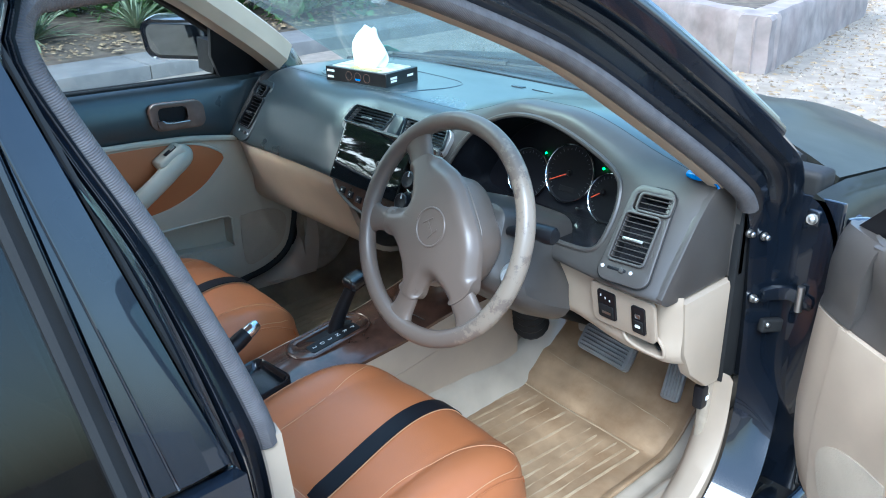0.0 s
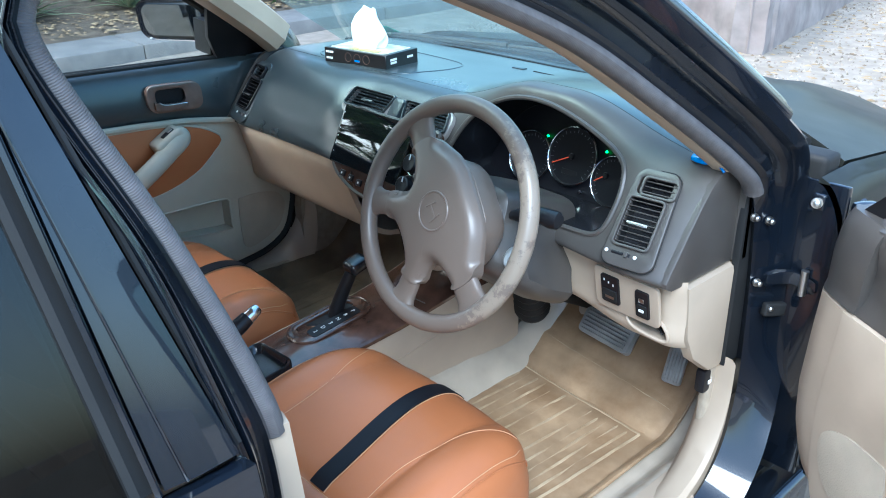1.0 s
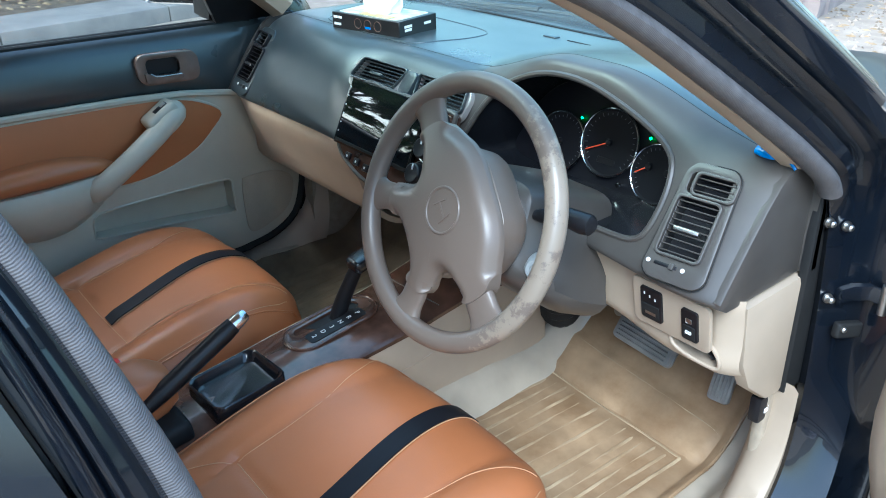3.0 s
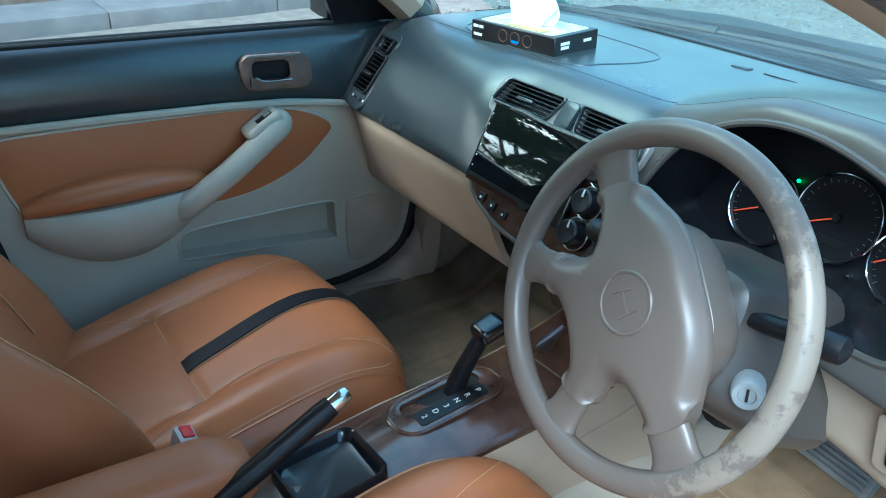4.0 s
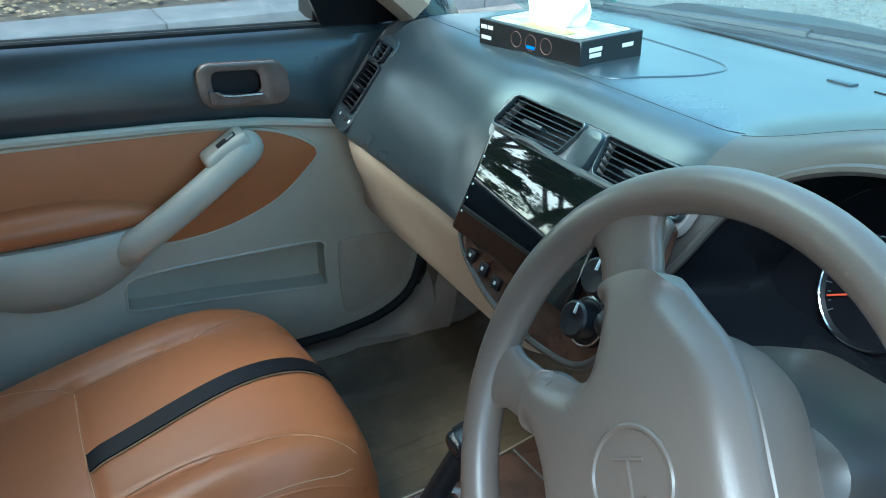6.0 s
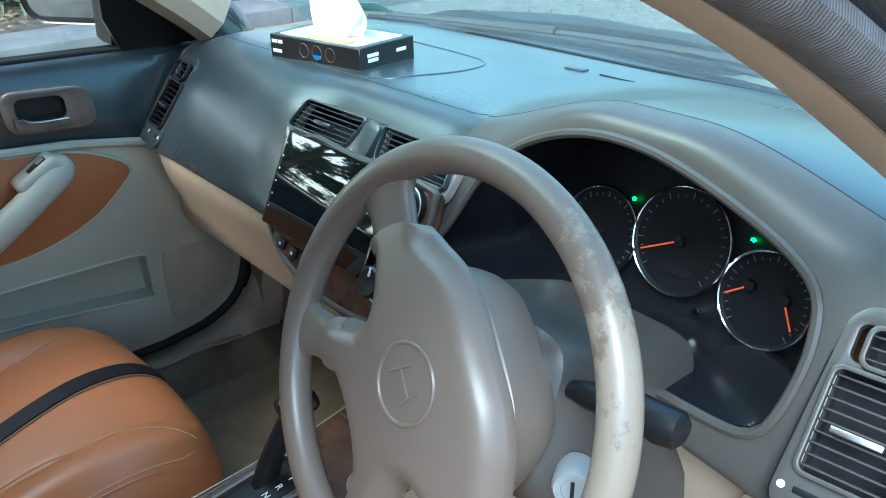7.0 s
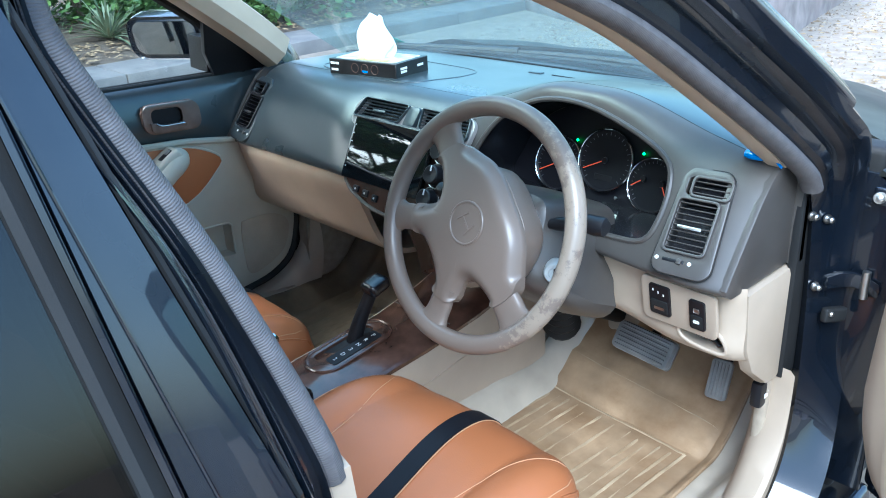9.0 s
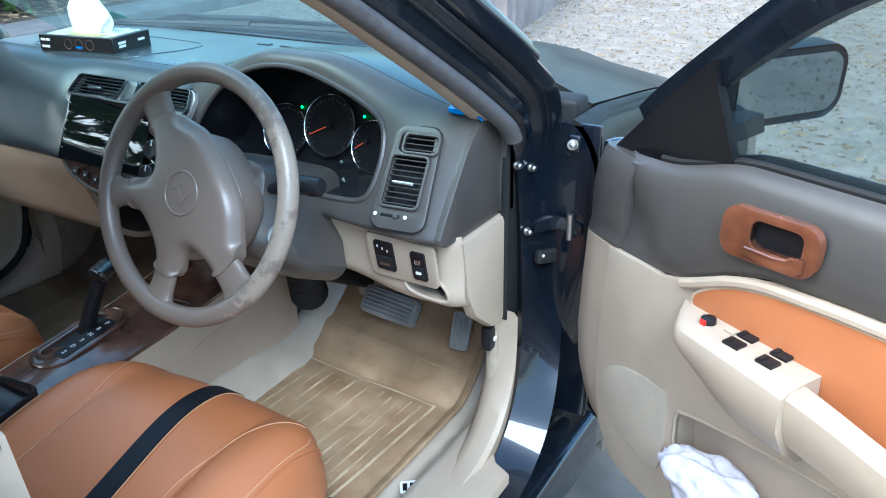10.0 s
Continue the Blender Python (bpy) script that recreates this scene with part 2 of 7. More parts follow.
def loft(rings, closed=True, cap=True, loop=False, bm=None):
    """Skin over rings of equal count. closed: each ring closes; loop: the last ring meets the first."""
    bm = bm or bmesh.new()
    V = [[bm.verts.new(p) for p in r] for r in rings]
    n = len(V[0])
    L = len(V)
    uv = bm.loops.layers.uv.verify()
    for i in range(L if loop else L - 1):
        a, b = V[i], V[(i + 1) % L]
        for j in range(n if closed else n - 1):
            k = (j + 1) % n
            f = bm.faces.new((a[j], a[k], b[k], b[j]))
            for lp, q in zip(f.loops, ((i, j), (i, j + 1), (i + 1, j + 1), (i + 1, j))):
                lp[uv].uv = (q[0] / L, q[1] / n)
    if cap and closed and not loop:
        bm.faces.new(V[0][::-1])
        bm.faces.new(V[-1])
    return bm


def cup(rings):
    """A hollow: walls over rings and a floor at the last one."""
    bm = loft(rings, True, False)
    bm.verts.ensure_lookup_table()
    n = len(rings[0])
    bm.faces.new(bm.verts[-n:])
    return bm


def slab(P, th, bm=None):
    """A sheet of thickness th over a grid of points (rows, columns, 3), grown against its normal."""
    P = np.array(P, float)
    du, dv = np.gradient(P, axis=0), np.gradient(P, axis=1)
    N = np.cross(du, dv)
    N /= np.linalg.norm(N, axis=2, keepdims=True) + 1e-9
    rings = []
    for i in range(P.shape[0]):
        rings.append(np.vstack([P[i], (P[i] - N[i] * th)[::-1]]))
    return loft(rings, True, True, False, bm)


def frames(path, closed=False):
    """Tangent and two steady cross directions along a path."""
    P = np.array(path, float)
    T = np.gradient(P, axis=0)
    if closed:
        T = np.roll(P, -1, 0) - np.roll(P, 1, 0)
    T /= np.linalg.norm(T, axis=1, keepdims=True) + 1e-12
    u = np.cross(T[0], (0.31, 0.17, 0.93))
    if np.linalg.norm(u) < 1e-3:
        u = np.cross(T[0], (1, 0, 0))
    A = []
    for t in T:
        u = u - t * (u @ t)
        u /= np.linalg.norm(u)
        A.append((u, np.cross(t, u)))
    return P, T, A


def tube(path, r, seg=10, closed=False, bm=None, cap=True):
    """A round bar along a path; r may vary along it."""
    P, T, A = frames(path, closed)
    R = np.broadcast_to(np.array(r, float), (len(P),))
    rings = []
    for p, (u, v), q in zip(P, A, R):
        rings.append([p + q * (math.cos(a) * u + math.sin(a) * v) for a in np.linspace(0, 2 * math.pi, seg, endpoint=False)])
    return loft(rings, True, cap and not closed, closed, bm)


def box(x0, x1, y0, y1, z0, z1, bev=0.004, seg=2, m=None, bm=None):
    own = bmesh.new()
    bmesh.ops.create_cube(own, size=1)
    for v in own.verts:
        v.co = ((x0 + x1) / 2 + v.co.x * (x1 - x0), (y0 + y1) / 2 + v.co.y * (y1 - y0), (z0 + z1) / 2 + v.co.z * (z1 - z0))
    if bev:
        bmesh.ops.bevel(own, geom=own.edges[:], offset=bev, segments=seg, profile=0.6, affect="EDGES")
    if m is not None:
        own.transform(m)
    return merge(bm, own) if bm else own


def merge(bm, other):
    me = bpy.data.meshes.new("tmp")
    other.to_mesh(me)
    other.free()
    bm.from_mesh(me)
    bpy.data.meshes.remove(me)
    return bm


def lathe(profile, m, seg=28, bm=None):
    """A turned body: (radius, height) pairs about z, placed by m."""
    rings = [[m @ Vector((r * math.cos(a), r * math.sin(a), h)) for a in np.linspace(0, 2 * math.pi, seg, endpoint=False)] for r, h in profile]
    return loft(rings, True, True, False, bm)


def plate(outline, depth, m=None, holes=(), bev=0.0, bm=None):
    """A flat plate from a 2D outline with holes, in the plane of x and y, grown by depth along z, placed by m."""
    own = bmesh.new()
    edges = []
    for lp in (outline, *holes):
        vs = [own.verts.new((p[0], p[1], 0)) for p in lp]
        edges += [own.edges.new((vs[i], vs[(i + 1) % len(vs)])) for i in range(len(vs))]
    bmesh.ops.triangle_fill(own, edges=edges, use_beauty=True)
    g = bmesh.ops.extrude_face_region(own, geom=own.faces[:])
    top = [v for v in g["geom"] if isinstance(v, bmesh.types.BMVert)]
    for v in top:
        v.co.z += depth
    if bev:
        bmesh.ops.recalc_face_normals(own, faces=own.faces)
        rim = [e for e in own.edges if e.verts[0].co.z > depth / 2 and e.verts[1].co.z > depth / 2 and len(e.link_faces) == 2
               and any(abs(f.normal.z) < 0.5 for f in e.link_faces)] if depth > 0 else []
        bmesh.ops.bevel(own, geom=rim, offset=bev, segments=2, profile=0.6, affect="EDGES")
    if m is not None:
        own.transform(m)
    return merge(bm, own) if bm else own


def rrect(w, h, r, n=6, cx=0.0, cy=0.0):
    """A rectangle with round corners, counter-clockwise."""
    out = []
    for sx, sy, a0 in ((1, 1, 0), (-1, 1, 90), (-1, -1, 180), (1, -1, 270)):
        for k in range(n + 1):
            a = radians(a0 + 90 * k / n)
            out.append((cx + sx * (w / 2 - r) + r * math.cos(a), cy + sy * (h / 2 - r) + r * math.sin(a)))
    return out


def plane(origin, ux, uy):
    """A placing matrix with given x and y directions; z is their cross product."""
    X = Vector(ux).normalized()
    Z = X.cross(Vector(uy)).normalized()
    Y = Z.cross(X)
    m = Matrix((X, Y, Z)).transposed().to_4x4()
    m.translation = origin
    return m


def smooth01(a, b, x):
    t = min(1.0, max(0.0, (x - a) / (b - a)))
    return t * t * (3 - 2 * t)


def text(name, body, size, m, material, parent, label=""):
    """A word as raised mesh letters in the plane of m."""
    cu = bpy.data.curves.new(name, "FONT")
    cu.body, cu.size, cu.extrude, cu.align_x, cu.align_y = body, size, 0.0002, "CENTER", "CENTER"
    tmp = new("tmp_text", cu)
    me = bpy.data.meshes.new_from_object(tmp.evaluated_get(bpy.context.evaluated_depsgraph_get()))
    bpy.data.objects.remove(tmp)
    bm = bmesh.new()
    bm.from_mesh(me)
    bm.transform(m)
    return part(name, bm, material, parent, label, smooth=False)


# ---- car body ----
def xs(z):
    """Half width of the cabin side at the door opening."""
    return 0.685 - 0.33 * max(0.0, z - 0.92) + 0.03 * max(0.0, 0.92 - z)


OPENING = even(crom([(-0.735, 0.36), (-0.765, 0.55), (-0.778, 0.75), (-0.787, 0.908), (-0.828, 1.07), (-0.872, 1.19), (-0.891, 1.25),
                     (-0.885, 1.281), (-0.850, 1.293), (-0.65, 1.295), (-0.53, 1.274), (-0.441, 1.243), (-0.273, 1.166), (-0.126, 1.069),
                     (0.03, 0.953), (0.095, 0.88), (0.115, 0.76), (0.121, 0.62), (0.116, 0.50), (0.086, 0.405), (0.020, 0.342), (-0.09, 0.318), (-0.35, 0.312),
                     (-0.62, 0.315)], 400, True), 220, True)
TAN2 = np.roll(OPENING, -1, 0) - np.roll(OPENING, 1, 0)
TAN2 /= np.linalg.norm(TAN2, axis=1, keepdims=True)
OUT2 = np.stack([-TAN2[:, 1], TAN2[:, 0]], 1)
if (OUT2[0] @ (OPENING[0] - OPENING.mean(0))) < 0:
    OUT2 = -OUT2


def band(sections, side, keep, thin=True):
    """A strip round the door opening: sections of (outward, sideways) steps, where keep(y, z) holds."""
    rings = []
    for (y, z), o in zip(OPENING, OUT2):
        if not keep(y, z):
            continue
        k = 0.40 + 0.60 * smooth01(-0.86, -0.72, y) if (thin and z < 1.288) else 1.0
        f = smooth01(0.93, 0.82, z) * smooth01(-0.70, -0.55, y) if len(sections) > 12 else 0.0
        low = smooth01(0.60, 0.40, z) if f else 0.0
        slope, k2 = 0.46 + 0.30 * low, 1 - 0.72 * low * f
        ring = []
        for d, dx in sections:
            flat = dx > -0.005 and d < 0.091
            step = d * k * (k2 if flat else 1.0)
            ring.append(Vector((side * (xs(z) + dx * (1 - f) + (slope * d - 0.004 if flat else dx) * f), y + o[0] * step, z + o[1] * step)))
        rings.append(ring)
    return rings


def start_at(rings, low):
    """Rotate a strip so that it starts at its gap."""
    gaps = [(rings[i][0] - rings[i - 1][0]).length for i in range(len(rings))]
    g = int(np.argmax(gaps))
    return rings[g:] + rings[:g]


body = thing("car_body", (0, -0.6, 0.0), "black painted saloon car body with dusty gloss paint", "car")
JAMB = [(0.004, -0.004), (0.012, 0.012), (0.020, 0.020), (0.024, 0.012), (0.040, 0.016), (0.046, 0.034), (0.056, 0.044), (0.060, 0.037),
        (0.066, 0.050), (0.082, 0.058), (0.090, 0.050), (0.092, 0.02), (0.06, -0.012), (0.02, -0.02)]
part("door_opening_frame", loft(band(JAMB, 1, lambda y, z: True), True, False, True), PAINT, body, "black door opening frame with stepped flanges")
part("far_opening_frame", loft(band(JAMB, -1, lambda y, z: True), True, False, True), PAINT, body)

# rounded outer face of the windscreen pillar and roof rail
PILLAR_OUT = [(0.088 + 0.016 * math.cos(a), 0.040 + 0.020 * math.sin(a)) for a in np.linspace(0, 2 * math.pi, 14, endpoint=False)]
part("pillar_face", loft(start_at(band(PILLAR_OUT, 1, lambda y, z: y > -0.70 and z > 0.955, False), 1)), PAINT, body, "gloss black outer face of the windscreen pillar")
# added metal bead stands in for the sky's highlight on the gloss paint
GLINTP = [(0.099 + 0.0045 * math.cos(a), 0.050 + 0.0045 * math.sin(a)) for a in np.linspace(0, 2 * math.pi, 8, endpoint=False)]
part("pillar_glint", loft(start_at(band(GLINTP, 1, lambda y, z: y > -0.70 and z > 0.965, False), 1)), GLINT, body, "bright strip drawn for the sky highlight along the windscreen pillar")
# woven seal along the upper half of the near opening
SEALP = [(0.013 * math.cos(a) + 0.002, 0.017 * math.sin(a)) for a in np.linspace(0, 2 * math.pi, 12, endpoint=False)]
up = lambda y, z: z > 0.895 or (y > 0 and z > 0.882)
seal = solo("door_seal", loft(start_at(band(SEALP, 1, up, False), 1)), SEAL, "grey-brown ribbed door seal round the opening", "door seal", "structure")
# pillar trims inside
TRIM = [(-0.008, -0.014), (-0.012, -0.035), (-0.002, -0.058), (0.02, -0.066), (0.045, -0.06), (0.06, -0.03), (0.03, -0.014)]
front_post = lambda y, z: y > -0.66 and z > 0.93
for s in (1, -1):
    tr = TRIM if s > 0 else [(-0.006, 0.0), (-0.012, -0.03), (0.0, -0.062), (0.03, -0.075), (0.072, -0.06), (0.082, -0.03), (0.04, 0.0)]
    solo("pillar_trim", loft(start_at(band(tr, s, front_post, False), s)), BEIGE,
         "beige plastic windscreen pillar trim", "pillar trim", "structure")

# lower centre pillar trim beside the driver's seat, and on the far side
for s in (1, -1):
    rings = []
    for z in np.linspace(0.36, 0.905, 12):
        y = np.interp(z, [0.36, 0.55, 0.75, 0.905], [-0.735, -0.763, -0.776, -0.787]) - (0.030 if s < 0 else 0)
        x = s * xs(z)
        rings.append([(x + s * 0.012, y - 0.004, z), (x + s * 0.014, y + 0.012, z), (x - s * 0.004, y + 0.016, z), (x - s * 0.026, y + 0.010, z),
                      (x - s * 0.06, y - 0.02, z), (x - s * 0.075, y - 0.11, z), (x - s * 0.06, y - 0.2, z), (x, y - 0.2, z)])
    solo("lower_pillar_trim", loft(rings), BEIGE, "beige lower centre pillar trim", "pillar trim", "structure")
    rings = []
    for z in np.linspace(0.90, 1.33, 14):
        y = np.interp(z, [0.9, 1.07, 1.19, 1.26, 1.33], [-0.787, -0.828, -0.865, -0.885, -0.905]) - (0.020 if s < 0 else 0)
        x = s * xs(z)
        rings.append([(x - s * 0.004, y - 0.012, z), (x - s * 0.016, y + 0.002, z), (x - s * 0.04, y - 0.004, z), (x - s * 0.055, y - 0.04, z),
                      (x - s * 0.05, y - 0.12, z), (x, y - 0.13, z)])
    solo("upper_pillar_trim", loft(rings), LINER if s > 0 else BEIGE, "light beige upper centre pillar trim", "pillar trim", "structure")

# roof: outer skin and lining
def roof(zc, w, y0, y1, drop, th):
    P = []
    for y in np.linspace(y0, y1, 24):
        fy = (y - (y0 + y1) / 2) / ((y1 - y0) / 2)
        P.append([(w * u * (1 - 0.05 * abs(fy) ** 3), y, zc - drop * abs(u) ** 2.6 - 0.055 * abs(fy) ** 2.4) for u in np.linspace(-1, 1, 25)])
    return slab(P, th)


part("roof_panel", roof(1.425, 0.60, -1.75, -0.36, 0.075, 0.012), PAINT, body, "black roof panel")
solo("headliner", roof(1.385, 0.56, -1.75, -0.38, 0.06, 0.012), LINER, "beige fabric headliner", "headliner", "structure")

# windscreen, rear screen
def screen(base, top, bulge_y, n=17):
    P = []
    for u in np.linspace(-1, 1, n):
        col = []
        for v in np.linspace(0, 1, 9):
            x = u * (base[0] * (1 - v) + top[0] * v)
            y = base[1] * (1 - v) + top[1] * v + bulge_y * (1 - u * u) * (1 - 0.5 * v)
            z = base[2] * (1 - v) + top[2] * v + 0.035 * math.sin(math.pi * v) * 0.5 + 0.015 * (1 - u * u) * v
            col.append((x, y, z))
        P.append(col)
    return P


ws = part("windscreen", slab(screen((0.665, 0.30, 0.915), (0.545, -0.42, 1.325), 0.16), 0.005), SCREEN_G, body, "clear laminated windscreen with a film of dust and haze")
ws.visible_shadow = False
part("rear_screen", slab(screen((0.60, -2.35, 0.98), (0.52, -1.75, 1.34), -0.10), 0.005), TINTED, body, "dark tinted rear screen")
edge = [p[0] for p in screen((0.665, 0.30, 0.915), (0.545, -0.42, 1.325), 0.16)]
part("screen_edge", tube([Vector(p) + Vector((0, 0.004, 0.004)) for p in edge], 0.010, 8), SOFTBLK, body, "black rubber windscreen edge")

# bonnet, wings, cowl
def bonnet_z(x, y):
    return 0.940 - 0.135 * (y - 0.29) - 0.13 * max(0, y - 0.5) ** 2 - 0.045 * (abs(x) / 0.735) ** 3 + 0.014 * math.exp(-((abs(x) - 0.42) / 0.06) ** 2)


P = [[(x * (1 - 0.06 * max(0, y - 0.6)), y + 0.23 * (1 - (x / 0.735) ** 2) * max(0, 1 - (y - 0.29) / 1.0), bonnet_z(x, y))
      for x in np.linspace(-0.735, 0.735, 41)] for y in np.linspace(0.29, 1.50, 34)]
part("bonnet", slab(P, 0.012), DUSTY, body, "dusty black bonnet with two soft ridges")
P = [[(x, 0.24 + 0.17 * (1 - (x / 0.7) ** 2) + v * 0.17, 0.872 + 0.006 * v) for v in np.linspace(0, 1, 4)] for x in np.linspace(-0.68, 0.68, 24)]
part("cowl_panel", slab(P, 0.02), SOFTBLK, body, "black plastic cowl under the windscreen")
for s in (1, -1):
    P = []
    for y in np.linspace(0.19, 1.5, 26):
        top = bonnet_z(0.735, max(y, 0.29)) + 0.002
        P.append([(s * (0.742 + 0.06 * math.sin(min(1, v * 1.6) * math.pi / 2) - 0.05 * max(0, y - 1.0)), y, top - (top - 0.45) * v ** 1.7) for v in np.linspace(0, 1, 14)])
    part("wing", slab(P, 0.010), DUSTY, body, "black front wing")
    part("wing_end", box(s * 0.72, s * 0.795, 0.19, 0.20, 0.34, 0.90, 0.004), PAINT, body)
# nose, tail and underside close the body
def end_shell(sy, y0, depth, z_top, w):
    """Rounded nose or tail: rings across the car."""
    rings = []
    for u in np.linspace(-1, 1, 25):
        yb = y0 + sy * depth * (1 - 0.55 * abs(u) ** 3.5)
        x, zt = w * u, z_top - 0.05 * abs(u) ** 4
        rings.append([(x, y0 - sy * 0.1, 0.20), (x, yb - sy * 0.03, 0.22), (x, yb, 0.30), (x, yb, 0.50), (x, yb - sy * 0.03, 0.55), (x, yb - sy * 0.05, zt - 0.06), (x, yb - sy * 0.10, zt), (x, y0 - sy * 0.1, zt + 0.02)])
    return loft(rings)


part("nose", end_shell(1, 1.46, 0.24, 0.625, 0.79), PAINT, body, "rounded black nose")
part("tail", end_shell(-1, -2.62, 0.28, 0.955, 0.78), PAINT, body, "rounded black tail")
P = [[(0.70 * u * (1 - 0.06 * v), -2.30 - 0.42 * v, 0.985 - 0.015 * v - 0.03 * u ** 4) for u in np.linspace(-1, 1, 15)] for v in np.linspace(0, 1, 10)]
part("boot_lid", slab(P, 0.015), PAINT, body, "black boot lid")
part("underbody", box(-0.72, 0.72, -2.7, 1.55, 0.17, 0.24, 0.01), SOFTBLK, body)
for s in (1, -1):
    part("rear_quarter", box(s * 0.70, s * 0.79, -2.66, -1.70, 0.25, 0.96, 0.04, 4), PAINT, body)
    part("outer_sill", box(s * 0.715, s * 0.79, -1.72, 0.30, 0.18, 0.288, 0.02, 3), PAINT, body, "black painted outer sill")
    rings = [[(s * (x + dx), y, z) for x, y, z in ((0.60, -1.62, 1.33), (0.625, -1.72, 1.22), (0.69, -2.1, 1.0), (0.66, -2.36, 0.97), (0.55, -1.86, 1.335))] for dx in (0, -0.06)]
    part("rear_post", loft(rings), PAINT, body)
# wheels under the body
for s in (1, -1):
    for y in (1.0, -1.62):
        w = part("wheel", lathe([(0.16, 0.0), (0.27, 0.0), (0.297, 0.03), (0.30, 0.09), (0.297, 0.15), (0.27, 0.18), (0.16, 0.18)],
                                plane((s * 0.62, y, 0.298), (0, 1, 0), (0, 0, s)), 32), SOFTBLK, body, "black tyre")
        part("rim", lathe([(0.02, 0.175), (0.16, 0.165), (0.19, 0.185), (0.2, 0.18), (0.2, 0.1), (0.02, 0.12)],
                          plane((s * 0.62, y, 0.298), (0, 1, 0), (0, 0, s)), 24), STEEL, w)

# wipers resting at the foot of the windscreen
for x0, x1 in ((0.30, -0.22), (-0.20, -0.56)):
    wp = thing("wiper", (x0, 0.46, 0.92), "black wiper arm at the foot of the windscreen", "wiper", "wipers")
    arc = lambda x: 0.36 + 0.15 * (1 - (x / 0.7) ** 2)
    pts = [(x, arc(x) - 0.03, 0.945 + 0.006 * math.sin(3 * x)) for x in np.linspace(x0, x1, 16)]
    part("arm", tube(pts, np.linspace(0.011, 0.006, 16), 8), BLACKP, wp)
    part("blade", tube([(x - 0.03, y - 0.022, z - 0.004) for x, y, z in pts], 0.005, 6), SOFTBLK, wp)

# hinge pillar hardware
def bolt(at, direction, r, parent, name="hinge_bolt"):
    d = Vector(direction)
    m = plane(at, d.orthogonal(), d.cross(d.orthogonal()))
    b = lathe([(r * 1.5, 0), (r * 1.5, 0.003), (r, 0.003), (r * 0.95, 0.011), (r * 0.5, 0.013), (0.0015, 0.013)], m, 6 if r > 0.006 else 12)
    return part(name, b, STEEL, parent, "zinc bolt")


# hinge post face that the door hangs on
part("hinge_post", box(0.66, 0.742, 0.215, 0.27, 0.30, 0.93, 0.012, 3), SOFTBLK, body, "black hinge post")
part("post_inner", box(0.663, 0.677, 0.098, 0.26, 0.56, 0.925, 0.003), SOFTBLK, body, "black inner edge of the hinge post")
for x, y, z in ((0.6855, 0.107, 0.8440), (0.6985, 0.133, 0.8345), (0.6955, 0.130, 0.722)):
    bolt((x, y, z), (0.92, -0.40, 0.06), 0.0050, body)
hg = part("hinge", loft([[(x + dx, y - 0.4 * dx, z + dz) for dx, dz in ((0, -0.013), (0.007, -0.011), (0.009, 0), (0.007, 0.011), (0, 0.013), (-0.006, 0))]
                         for x, y, z in ((0.704, 0.140, 0.727), (0.712, 0.160, 0.728), (0.728, 0.180, 0.727), (0.748, 0.186, 0.722), (0.764, 0.186, 0.716))]), PAINT, body, "painted upper door hinge arm")
part("hinge_pin", lathe([(0.001, -0.024), (0.0065, -0.023), (0.0065, 0.023), (0.001, 0.024)], Matrix.Translation((0.752, 0.182, 0.722)), 14), STEEL, hg)
ck = part("door_check", box(-0.022, 0.022, -0.012, 0.012, 0, 0.014, 0.005, 3, plane((0.716, 0.156, 0.672), (0.40, 0.92, -0.15), (0, 0.15, 1))), SOFTBLK, body, "dark door check bracket")
bolt((0.716, 0.142, 0.678), (0.92, -0.40, 0.06), 0.0048, ck, "check_bolt")
part("hinge", box(0.705, 0.748, 0.172, 0.19, 0.45, 0.47, 0.006), PAINT, body)
bolt((0.756, 0.166, 0.872), (0.6, -1, 0.1), 0.0060, body, "wing_bolt")
part("wing_bracket", box(0.746, 0.768, 0.168, 0.180, 0.858, 0.886, 0.005, 3), PAINT, body, "painted wing bracket")

# cabin floor, tunnel, toe boards, bulkhead, sills
P = []
for x in np.linspace(-0.66, 0.66, 45):
    col = []
    for y in np.linspace(-1.9, 0.62, 60):
        z = 0.258 + 0.42 * smooth01(0.14, 0.56, y)
        z += 0.10 * math.exp(-(abs(x) / 0.13) ** 6)
        col.append((x, y, z))
    P.append(col)
solo("cabin_floor", slab(P, 0.02), BEIGE_C, "beige carpeted car floor", "floor", "structure")
# side panels added to keep stray light from leaking into the footwells
for s in (1, -1):
    solo("cowl_side", box(s * 0.662, s * 0.70, 0.252 if s > 0 else 0.10, 0.56, 0.26, 0.855, 0.006), BEIGE_C, "beige inner side of the footwell", "body panel", "structure")
solo("bulkhead", box(-0.735, 0.735, 0.545, 0.575, 0.24, 0.855, 0.01), BEIGE_C, "beige felt-lined bulkhead under the dashboard", "bulkhead", "structure")
